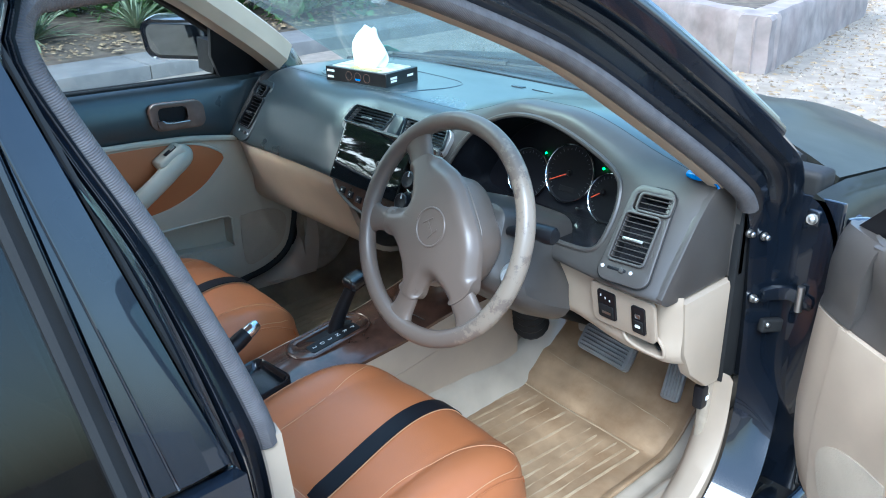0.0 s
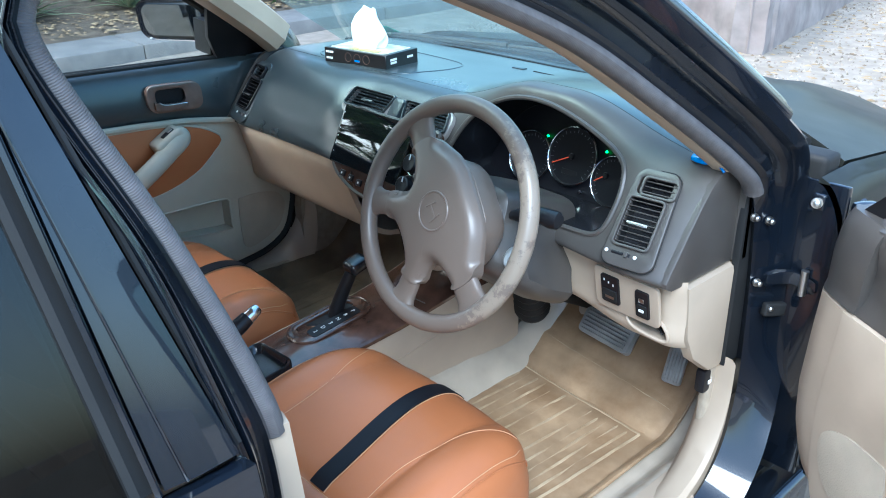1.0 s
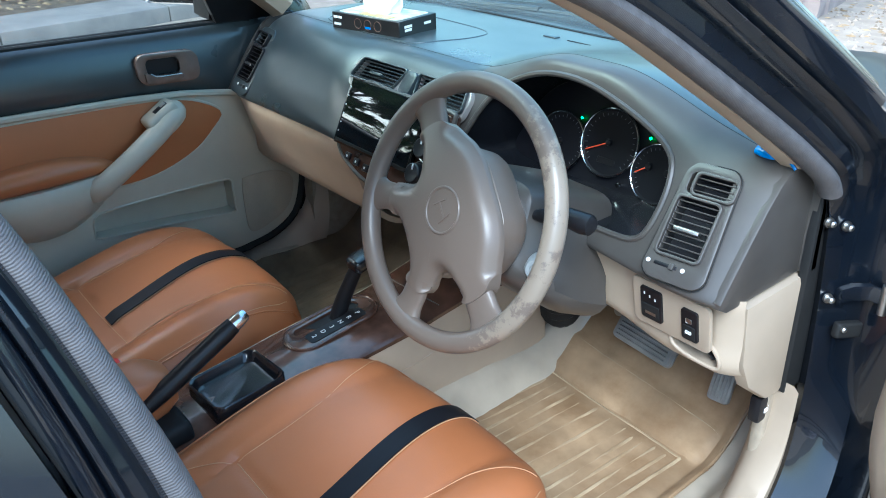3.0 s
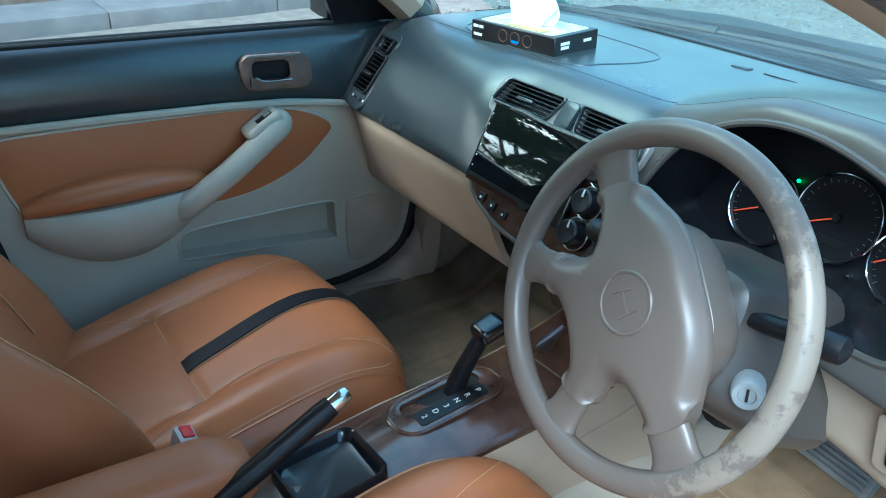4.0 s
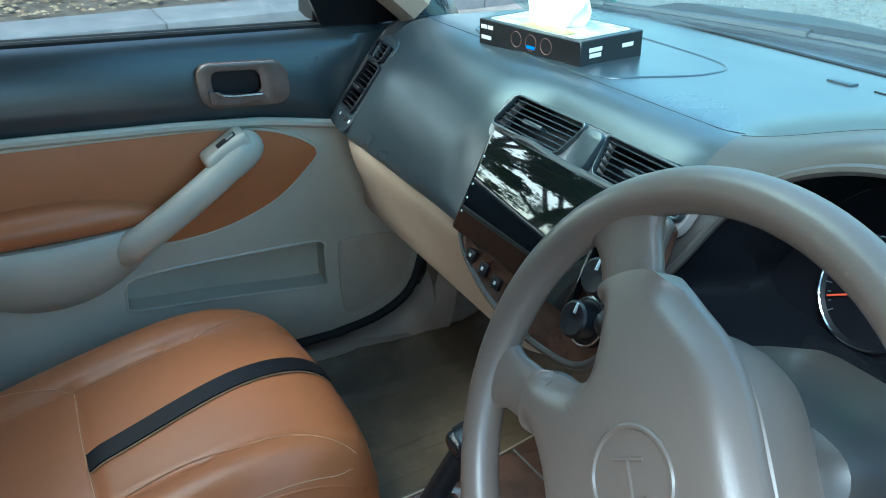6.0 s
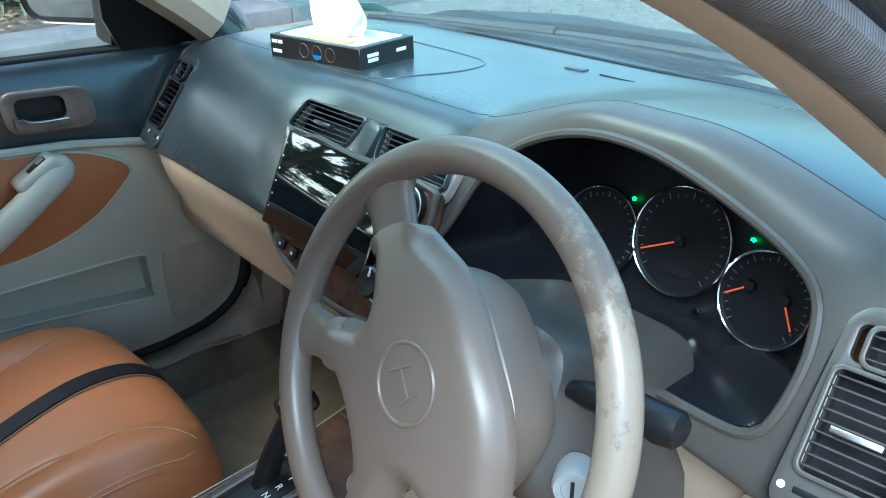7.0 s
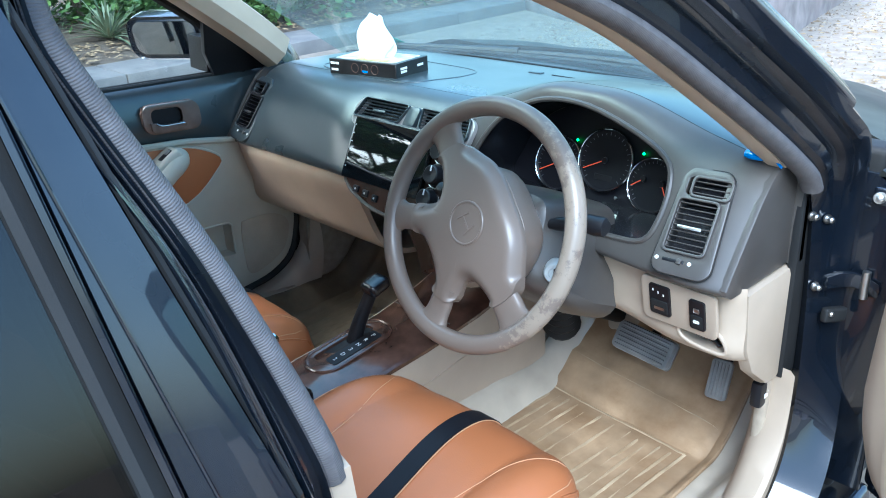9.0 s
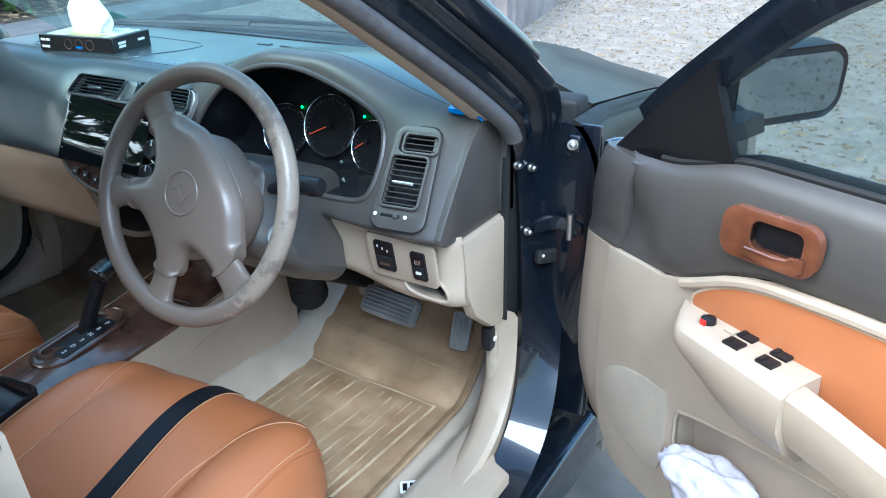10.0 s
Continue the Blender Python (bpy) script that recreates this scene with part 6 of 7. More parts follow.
part("webbing", slab([[(-(xs(z) - 0.072), -0.915 - 0.10 * (z - 0.62) + 0.045 * u, z) for u in (0, 0.5, 1)] for z in np.linspace(0.55, 1.28, 12)], 0.002), pmat("belt_web", (0.33, 0.29, 0.23), 0.8, bump=0.6, bscale=900), sb)
part("tongue", box(-0.625, -0.606, -0.925, -0.880, 0.872, 0.886, 0.004, 2), STEEL, sb, "chrome belt tongue")

# ---- centre console ----
con = thing("centre_console", (0.02, -0.4, 0.36), "centre console with dark wood-look top and beige sides", "console")
def con_z(y):
    return float(np.interp(y, [-0.86, -0.62, -0.42, -0.34, -0.15, -0.02, 0.06, 0.2], [0.466, 0.474, 0.494, 0.504, 0.516, 0.538, 0.56, 0.58]))


def con_w(y):
    return float(np.interp(y, [-0.86, -0.5, -0.3, -0.1, 0.06, 0.2], [0.082, 0.083, 0.084, 0.086, 0.095, 0.098]))


for nm, mt, lab in (("sides", BEIGE, "beige console side panels"), ("top", WOODP, "dark glossy wood-look console top")):
    rings = []
    for y in np.linspace(-0.86, 0.17, 38):
        z, w = con_z(y), con_w(y)
        c = 0.022
        if nm == "sides":
            rings.append([(c - w - 0.010, y, 0.28), (c - w - 0.004, y, z - 0.035), (c - w, y, z - 0.012), (c + w, y, z - 0.012), (c + w + 0.004, y, z - 0.035), (c + w + 0.010, y, 0.28)])
        else:
            rings.append([(c - w - 0.003, y, z - 0.012), (c - w - 0.004, y, z - 0.004), (c - w + 0.006, y, z + 0.003), (c, y, z + 0.006), (c + w - 0.006, y, z + 0.003), (c + w + 0.004, y, z - 0.004), (c + w + 0.003, y, z - 0.012)])
    part(nm, loft(rings), mt, con, lab)
part("edge_line", tube([(0.022 - con_w(y) - 0.004, y, con_z(y) - 0.004) for y in np.linspace(-0.55, 0.10, 20)], 0.0016, 5), BEIGE, con, "pale edge line")
part("side_joint", tube([(0.022 + con_w(y) + 0.006, y, con_z(y) - 0.075) for y in np.linspace(-0.4, 0.05, 14)], 0.0009, 5), BEIGE, con)
part("top_joint", tube([(x, -0.095 + 0.05 * (x - 0.02), con_z(-0.095) + 0.0065) for x in np.linspace(-0.055, 0.10, 8)], 0.0012, 5), TAUPE, con, "pale joint across the top")
# gear gate
gz = con_z(-0.26)
gm_ = Matrix.Translation((-0.004, -0.262, gz + 0.004)) @ Matrix.Rotation(radians(6.5), 4, "X")
gate = part("gear_gate", plate(rrect(0.082, 0.185, 0.036, 8), 0.008, gm_, [rrect(0.026, 0.135, 0.010, 4, cx=-0.014, cy=0.0)[::-1]], 0.003), WOODP, con, "dark gear selector gate")
part("gate_slot", plate(rrect(0.028, 0.137, 0.010, 4, cx=-0.014, cy=0), 0.002, gm_), SOFTBLK, gate)
part("gate_rim", tube([gm_ @ Vector((x, y, 0.006)) for x, y in rrect(0.083, 0.186, 0.036, 8)], 0.003, 6, True), WOODP, gate)
part("gate_plate", plate(rrect(0.030, 0.120, 0.006, 4, cx=0.018, cy=0.0), 0.0015, gm_ @ Matrix.Translation((0, 0, 0.008))), BLACKP, gate)
for k, ch in enumerate(("2", "D", "3", "N", "R", "P")):
    text("gear_letter", ch, 0.013, gm_ @ Matrix.Translation((0.018, -0.047 + k * 0.019, 0.0098)) @ Matrix.Rotation(radians(0), 4, "Z"), WHITE, gate)
# gear lever
gl_ = thing("gear_lever", (-0.012, -0.19, 0.51), "black gear lever with squared knob", "gear lever")
path = crom([(-0.018, -0.243, 0.500), (-0.014, -0.228, 0.545), (-0.006, -0.208, 0.59), (0.0, -0.196, 0.618)], 16)
rings = []
Pp, T, A = frames(path)
for k, (p, t) in enumerate(zip(Pp, T)):
    f = k / 15
    a, b = 0.013 - 0.003 * f, 0.017 - 0.003 * f
    rings.append([p + np.array((a * math.copysign(abs(math.cos(q)) ** 0.7, math.cos(q)), b * math.copysign(abs(math.sin(q)) ** 0.7, math.sin(q)), 0)) for q in np.linspace(0, 2 * math.pi, 16, endpoint=False)])
part("stem", loft(rings), BLACKP, gl_, "black tapering stem")
part("knob", box(-0.019, 0.021, -0.024, 0.024, -0.015, 0.013, 0.0125, 6, Matrix.Translation((0.003, -0.192, 0.625)) @ Matrix.Rotation(radians(16), 4, "X")), GLOSSBLK, gl_, "glossy black knob")
part("knob_button", box(-0.023, -0.018, -0.010, 0.010, -0.007, 0.007, 0.002, 2, Matrix.Translation((0.003, -0.192, 0.625)) @ Matrix.Rotation(radians(16), 4, "X")), SOFTBLK, gl_)
# tray ahead of the hand brake
tr_o, tr_i = rrect(0.124, 0.130, 0.020, cx=0.032, cy=-0.474), rrect(0.112, 0.118, 0.017, cx=0.032, cy=-0.474)
ty = lambda y: con_z(y) + 0.006
rise = lambda x, y: ty(y) + 0.019 + 0.008 * smooth01(-0.02, 0.09, x)
rings = [[(x * 1.03, y, ty(y) - 0.004) for x, y in tr_o], [(x, y, rise(x, y) - 0.003) for x, y in tr_o], [(0.032 + (x - 0.032) * 0.97, -0.474 + (y + 0.474) * 0.97, rise(x, y)) for x, y in tr_o], [(x, y, rise(x, y) - 0.002) for x, y in tr_i],
         [(0.032 + (x - 0.032) * 0.9, -0.474 + (y + 0.474) * 0.9, ty(y) + 0.003) for x, y in tr_i], [(0.032 + (x - 0.032) * 0.78, -0.474 + (y + 0.474) * 0.78, ty(y) + 0.001) for x, y in tr_i]]
tray = part("storage_tray", loft(rings, True, True), GLOSSBLK, con, "black storage tray")
# hand brake
hb = thing("hand_brake", (0.06, -0.68, 0.50), "black hand brake lever with chrome button", "hand brake")
a, b = Vector((0.052, -0.70, 0.512)), Vector((0.043, -0.468, 0.623))
path = [a + (b - a) * t for t in np.linspace(0, 1, 14)]
part("lever", tube(path, [0.011] * 4 + [0.0125, 0.014] + [0.0155] * 7 + [0.014], 14), BLACKP, hb, "black ribbed grip")
d_ = (b - a).normalized()
part("button", tube([b, b + d_ * 0.010, b + d_ * 0.024, b + d_ * 0.027], [0.0125, 0.0125, 0.0105, 0.008], 16), CHROME, hb, "chrome release button")
part("gaiter", box(-0.035, 0.035, -0.09, 0.09, -0.02, 0.018, 0.012, 3, Matrix.Translation((0.052, -0.665, 0.488)) @ Matrix.Rotation(radians(6), 4, "X")), SOFTBLK, hb, "black gaiter")
# armrest between the seats
rings = []
for t in np.linspace(0, 1, 16):
    y = -0.574 - 0.30 * t
    e = 1 - (1 - min(1, t * 5)) ** 2.5
    w, h = 0.046 * (0.75 + 0.25 * e), 0.047 * (0.55 + 0.45 * e)
    rings.append([(0.004 + w * math.copysign(abs(math.cos(q)) ** 0.55, math.cos(q)), y, 0.545 + 0.010 * t + h * math.copysign(abs(math.sin(q)) ** 0.55, math.sin(q))) for q in np.linspace(0, 2 * math.pi, 32, endpoint=False)])
ar = part("armrest", loft(rings), ORANGE, con, "tan leather centre armrest")
part("support", box(-0.055, 0.012, -0.88, -0.66, 0.468, 0.52, 0.01), TAUPE, ar)

# ---- pedals and mats ----
bp_ = thing("brake_pedal", (0.352, 0.3, 0.42), "wide ribbed rubber brake pedal", "pedal")
bm_ = plane(Vector((0.354, 0.210, 0.450)), (1, -0.06, -0.04), (0, 0.55, 0.83))
pad_ = part("pad", plate(rrect(0.134, 0.058, 0.010), 0.014, bm_, [], 0.004), RUBBER, bp_, "worn grey rubber pad")
for k in range(6):
    part("rib", box(-0.058, 0.058, -0.0022, 0.0022, 0.013, 0.0175, 0.0012, 1, bm_ @ Matrix.Translation((0, -0.021 + k * 0.0084, 0))), RUBBER, pad_)
part("edge_plate", plate(rrect(0.137, 0.061, 0.010), 0.004, bm_ @ Matrix.Translation((0, 0, -0.004))), STEEL, bp_, "worn steel backing plate")
part("arm", tube(crom([(0.352, 0.235, 0.445), (0.352, 0.30, 0.50), (0.352, 0.33, 0.60), (0.352, 0.30, 0.70)], 12), 0.010, 8), BLACKP, bp_)
ap_ = thing("accelerator_pedal", (0.485, 0.27, 0.35), "narrow ribbed grey accelerator pedal", "pedal")
pm_ = plane(Vector((0.503, 0.244, 0.415)), (1, 0.05, 0.05), (0.10, 0.45, 0.88))
pd_ = part("pad", plate(rrect(0.042, 0.078, 0.008), 0.010, pm_, [], 0.003), RUBBER, ap_, "black rubber pad")
for k in range(5):
    part("rib", box(-0.0015, 0.0015, -0.034, 0.034, 0.009, 0.0125, 0.001, 1, pm_ @ Matrix.Translation((-0.014 + k * 0.007, 0, 0))), RUBBER, pd_)
part("arm", tube(crom([(0.505, 0.26, 0.43), (0.50, 0.33, 0.52), (0.49, 0.37, 0.60)], 10), 0.008, 8), BLACKP, ap_)
sj = thing("steering_joint", (0.25, 0.2, 0.6), "dark steering joint and wiring under the column", "steering joint")
part("shaft", tube(crom([(0.30, -0.02, 0.70), (0.258, 0.06, 0.61), (0.232, 0.13, 0.54), (0.228, 0.30, 0.44)], 16), 0.018, 10), SOFTBLK, sj)
bt = []
for i, t in enumerate(np.linspace(0, 1, 17)):
    bt.append(0.026 + 0.010 * t + (0.005 if i % 2 else 0))
part("boot", tube([Vector((0.252, 0.05, 0.635)).lerp(Vector((0.200, 0.135, 0.470)), t) for t in np.linspace(0, 1, 17)], bt, 16), SOFTBLK, sj, "pleated black rubber boot")
part("wiring", tube(crom([(0.30, 0.02, 0.66), (0.285, 0.06, 0.60), (0.262, 0.10, 0.585), (0.24, 0.13, 0.60)], 16), 0.006, 8), BLACKP, sj)


def floor_z(x, y):
    """Height of the loose vinyl that covers the footwell, at a place measured from the car's middle line."""
    z = 0.280 + 0.42 * smooth01(0.14, 0.56, y)
    z += 0.075 * smooth01(0.180, 0.120, abs(x)) + 0.055 * smooth01(0.570, 0.628, abs(x))
    return z + 0.004 * noise.noise(Vector((x * 14, y * 9, 4.1))) + 0.003 * noise.noise(Vector((x * 34, y * 26, 2.0)))


def mat_z(x, y):
    z = 0.288 + 0.42 * smooth01(0.14, 0.56, y)
    b = 0.178 - 0.06 * (abs(x) - 0.14)
    z += 0.012 * smooth01(b - 0.010, b + 0.004, y) * (1 - smooth01(b + 0.050, b + 0.075, y)) * smooth01(0.13, 0.15, abs(x)) * (1 - smooth01(0.51, 0.54, abs(x)))
    z += 0.020 * smooth01(0.155, 0.132, abs(x)) + 0.012 * smooth01(0.530, 0.548, abs(x))
    z += (0.002 + 0.016 * smooth01(0.20, 0.28, y)) * noise.noise(Vector((x * 8, y * 8, 1.3))) + 0.0012 * noise.noise(Vector((x * 40, y * 40, 0)))
    return z


def mat_edge(u, y):
    """Plan line across the mat at y: its front corners are rounded off."""
    t = smooth01(0.30, 0.46, y) ** 2
    return 0.132 + 0.020 * t + u * (0.418 - 0.075 * t)


# the passenger's mat and vinyl carry the footwell's shade in their colour
for s, lab in ((1, "soiled tan vinyl floor mat with moulded ribs"), (-1, "soiled vinyl mat in the passenger's footwell, colour darkened for shade")):
    P = [[(s * x, y, floor_z(x, y)) for y in np.linspace(-0.42, 0.50, 80)] for x in np.linspace(0.112, 0.632, 60)]
    solo("floor_cover", slab(P, 0.002 * -s), MAT_W if s > 0 else MAT_P, "clear creased vinyl laid over the floor" if s > 0 else "creased vinyl laid over the floor, colour darkened for shade", "floor cover", "structure")
    fm = thing("floor_mat", (s * 0.37, 0.0, 0.285), lab, "floor mat", "floor mats")
    P = [[(s * mat_edge(u, y), y, mat_z(mat_edge(u, y), y)) for y in np.linspace(-0.42, 0.46, 120)] for u in np.linspace(0, 1, 80)]
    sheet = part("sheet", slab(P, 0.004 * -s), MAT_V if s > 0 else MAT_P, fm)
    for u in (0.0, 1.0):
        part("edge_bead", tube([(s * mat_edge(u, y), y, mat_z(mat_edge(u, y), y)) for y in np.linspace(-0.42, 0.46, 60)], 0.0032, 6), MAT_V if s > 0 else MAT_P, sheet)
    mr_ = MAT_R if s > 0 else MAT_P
    bar = lambda x: 0.160 - 0.06 * (x - 0.14)
    xr = (0.168, 0.192, 0.216, 0.243, 0.270, 0.303, 0.340, 0.378, 0.404, 0.428, 0.452, 0.476)
    for k, x in enumerate(xr):
        y1 = bar(x) - (0.004 if k % 4 else 0.016)
        yy = np.linspace(-0.36, y1, 40)
        part("rib", tube([(s * (x - 0.10 * (y1 - y) * 0.6 + 0.002 * math.sin(y * 9 + k)), y, mat_z(x - 0.06 * (y1 - y), y) + 0.0016) for y in yy], [0.0036 + 0.0010 * math.sin(k * 2.3 + i * 0.4) for i in range(39)] + [0.001], 6), mr_, sheet, "raised rib")
    part("rib", tube([(s * x, bar(x), mat_z(x, bar(x)) + 0.0010) for x in np.linspace(0.150, 0.498, 40)], 0.0042, 6), mr_, sheet)
    part("rib", tube([(s * (0.498 - 0.06 * (0.14 - y)), y, mat_z(0.498 - 0.06 * (0.14 - y), y) + 0.0012) for y in np.linspace(-0.36, bar(0.498), 40)], 0.0050, 6), mr_, sheet)
    part("rib", tube([(s * x, bar(x) + 0.072, mat_z(x, bar(x) + 0.072) + 0.0016) for x in np.linspace(0.150, 0.525, 40)], 0.0028, 6), mr_, sheet)

LM = plane((0.585, -0.088, floor_z(0.585, -0.088) + 0.0035), (0.82, 0.57, 0.05), (-0.57, 0.82, 0.03))
st = thing("floor_label", (0.585, -0.088, 0.285), "small white label with dark print on the floor vinyl", "label")
part("label_sheet", plate(rrect(0.034, 0.030, 0.004), 0.0008, LM), WHITE, st)
for x_, w_ in ((-0.008, 0.008), (0.004, 0.006), (0.011, 0.004)):
    part("print_bar", box(x_ - w_ / 2, x_ + w_ / 2, -0.009, 0.009, 0.0008, 0.0012, 0, 1, LM), BLACKP, st)

# ---- on the dashboard ----
tb = thing("tissue_box", (-0.30, 0.135, 0.952), "black cardboard tissue box with gold print", "tissue box")
BM = plane(Vector((-0.301, 0.108, 0.945)), (0.187, 0.032, 0), (-0.17, 0.985, 0))
bw, bd, bh = 0.192, 0.112, 0.034
case = part("case", box(-bw / 2, bw / 2, -bd / 2, bd / 2, 0, bh, 0.0012, 1, BM), CARD, tb, "black printed card")
part("top_print", plate(rrect(bw - 0.02, bd - 0.015, 0.01), 0.0006, BM @ Matrix.Translation((0, 0, bh))), pmat("pale_print", (0.5, 0.5, 0.42), 0.4, var=0.5, scale=45), tb, "pale printed top")
part("gold_print", plate(rrect(0.09, 0.022, 0.008), 0.0006, BM @ Matrix.Translation((0.015, -0.035, bh + 0.0007))), GOLD, tb, "gold print")
for x, w, z in ((-0.085, 0.012, 0.024), (-0.080, 0.020, 0.010), (-0.072, 0.010, 0.024)):
    part("print_bar", box(x - w / 2, x + w / 2, -bd / 2 - 0.0006, -bd / 2, z - 0.002, z + 0.003, 0, 1, BM), WHITE, tb, "white print")
part("print_bar", box(0.0, 0.016, -bd / 2 - 0.0006, -bd / 2, 0.010, 0.014, 0, 1, BM), BLUEP, tb)
for x in (-0.02, 0.008, 0.036):
    part("print_ring", tube([BM @ Vector((x + 0.010 * math.cos(a), -bd / 2, 0.018 + 0.010 * math.sin(a))) for a in np.linspace(0, 2 * math.pi, 20, endpoint=False)], 0.0007, 4, True), pmat("brown_print", (0.12, 0.06, 0.04), 0.5), tb)
for y, w, z in ((-0.03, 0.022, 0.021), (-0.03, 0.020, 0.014), (0.028, 0.020, 0.019)):
    part("print_bar", box(bw / 2, bw / 2 + 0.0006, y - w / 2, y + w / 2, z - 0.002, z + 0.003, 0, 1, BM), WHITE, tb)
rings = []
for t in np.linspace(0, 1, 22):
    w = 0.036 + 0.010 * math.sin(t * 2.4) - 0.030 * smooth01(0.6, 1, t)
    ring = []
    for q in np.linspace(0, 2 * math.pi, 48, endpoint=False):
        f = 1 + 0.22 * math.sin(3 * q + 4 * t) * (0.4 + t) + 0.10 * math.sin(7 * q - 3 * t)
        x = w * f * math.cos(q) * (1.15 - 0.3 * t)
        y = 0.026 * f * math.sin(q) * (1 - 0.45 * t)
        zz = 0.082 * t + 0.012 * math.sin(2 * q + 1) * t - 0.03 * t * (x / 0.05 if x > 0 else 0)
        ring.append(BM @ Vector((x - 0.006 + 0.01 * t, y, bh + 0.001 + zz)))
    rings.append(ring)
tis = loft(rings, True, True)
solo("tissue", tis, TISSUE, "white tissue pulled up from its box", "tissue")
rcs = crom([(-0.155, 0.06), (-0.12, 0.115), (-0.105, 0.185), (-0.13, 0.24), (-0.24, 0.255), (-0.40, 0.25), (-0.475, 0.20), (-0.47, 0.11), (-0.44, 0.065), (-0.30, 0.052)], 60, True)
part("dash_tray_rim", tube([(x, y, dash_top(x, y) - 0.0012) for x, y in rcs], 0.0027, 8, True), PAD, dash, "raised rim of the dashboard tray")
gs = thing("green_sticker", (-0.50, 0.36, 0.97), "small green sticker on the windscreen", "sticker")
P = [[(-0.515 + 0.05 * u, 0.305 + 0.03 * u - 0.045 * v, 0.962 + 0.022 * v) for u in np.linspace(0, 1, 8)] for v in np.linspace(0, 1, 3)]
part("film", slab(P, 0.001), GREEN_S, gs)


# ---- outside ----
GROUND = pmat("dusty_ground", (0.255, 0.215, 0.170), 0.95, var=0.22, scale=9.0, dirt=0.8, dirt_col=(0.175, 0.14, 0.10), dirt_scale=3.4, bump=0.9, bscale=30)
CONCRETE = pmat("kerb_concrete", (0.155, 0.150, 0.142), 0.9, var=0.12, scale=6, dirt=0.3, dirt_col=(0.30, 0.27, 0.23), bump=0.6, bscale=80)
PLASTER = pmat("weathered_plaster", (0.24, 0.205, 0.188), 0.95, var=0.30, scale=5, dirt=0.5, dirt_col=(0.21, 0.155, 0.14), dirt_scale=2.2, bump=0.8, bscale=40)
SOIL = pmat("leaf_litter_soil", (0.085, 0.064, 0.045), 1.0, var=0.5, scale=12, dirt=0.6, dirt_col=(0.16, 0.13, 0.09), dirt_scale=8, bump=1.0, bscale=25)
BARK = pmat("bark", (0.16, 0.125, 0.09), 0.95, var=0.3, scale=12, bump=1.0, bscale=30)
LEAF = leaf_mat("green_leaf", (0.035, 0.085, 0.02), (0.13, 0.22, 0.06))
SPIKE = leaf_mat("spike_leaf", (0.05, 0.08, 0.035), (0.26, 0.30, 0.18))
DRY = leaf_mat("dry_leaf", (0.11, 0.07, 0.035), (0.33, 0.24, 0.13), 0.8)
PEBBLE = leaf_mat("pebble", (0.12, 0.095, 0.07), (0.34, 0.29, 0.23), 0.9)
rng = random.Random(7)

# one sheet of ground, fine near the car and reaching the horizon
bm = bmesh.new()
xs_g = np.concatenate([-np.geomspace(400, 12, 9), np.linspace(-10, 10, 91), np.geomspace(12, 400, 9)])
ys_g = np.concatenate([-np.geomspace(400, 8, 9), np.linspace(-6, 16, 100), np.geomspace(18, 400, 9)])
V = [[bm.verts.new((x, y, (0.012 * noise.noise(Vector((x * 1.7, y * 1.7, 0))) + 0.006 * noise.noise(Vector((x * 6, y * 6, 3))) if abs(x) < 11 and -7 < y < 17 else 0))) for y in ys_g] for x in xs_g]
for i in range(len(xs_g) - 1):
    for j in range(len(ys_g) - 1):
        bm.faces.new((V[i][j], V[i + 1][j], V[i + 1][j + 1], V[i][j + 1]))
solo("ground", bm, GROUND, "pale dusty gravel ground", "ground", "structure")


def scatter(n, area, size, flat, seed, z=0.0):
    """Many small chips lying about."""
    r = random.Random(seed)
    verts, faces = [], []
    for _ in range(n):
        x, y = r.uniform(area[0], area[1]), r.uniform(area[2], area[3])
        s = size * r.uniform(0.4, 1.5)
        a = r.uniform(0, 6.28)
        b = len(verts)
        h = s * flat * r.uniform(0.5, 1.5)
        zz = z + 0.012 * noise.noise(Vector((x * 1.7, y * 1.7, 0))) if z == 0 else z
        for k in range(5):
            q = a + k * 1.2566
            rr = s * r.uniform(0.55, 1.0)
            verts.append((x + rr * math.cos(q), y + rr * math.sin(q) * 0.7, zz + (h * r.uniform(0, 0.5) if flat < 0.3 else 0)))
        verts.append((x, y, zz + h + 0.004))
        faces += [(b + k, b + (k + 1) % 5, b + 5) for k in range(5)]
    me = bpy.data.meshes.new("chips")
    me.from_pydata(verts, [], faces)
    return me


def stuff(name, me, mat_, label, category):
    me.materials.append(mat_)
    return tagged(new(name, me), label, category, "", "stuff")


stuff("gravel", scatter(30000, (-4.5, 5.0, 0.5, 12.0), 0.014, 0.6, 1), PEBBLE, "small pale stones strewn over the ground", "gravel")
stuff("dry_leaves", scatter(5200, (-4.0, 4.5, 2.5, 11.0), 0.03, 0.15, 2), DRY, "fallen dry leaves on the ground", "leaves")
stuff("leaf_litter", scatter(7000, (-8.5, -5.75, -5.0, 10.0), 0.035, 0.2, 3, 0.13), DRY, "brown leaf litter beside the kerb", "leaves")

# kerb along the far side, with soil behind it
for k in range(16):
    y0 = -8.0 + k * 1.2
    solo("kerb", box(-5.72, -5.12, y0, y0 + 1.197, -0.05, 0.115, 0.018, 2), CONCRETE, "pale concrete kerb slab", "kerb", "structure")
P = [[(x, y, 0.10 + 0.10 * smooth01(-5.9, -8.0, x) + 0.03 * noise.noise(Vector((x, y, 2)))) for y in np.linspace(-30, 40, 90)] for x in np.linspace(-30, -5.70, 30)]
solo("planting_bed", slab(P, 0.15), SOIL, "dark soil bed with leaf litter", "soil", "structure")

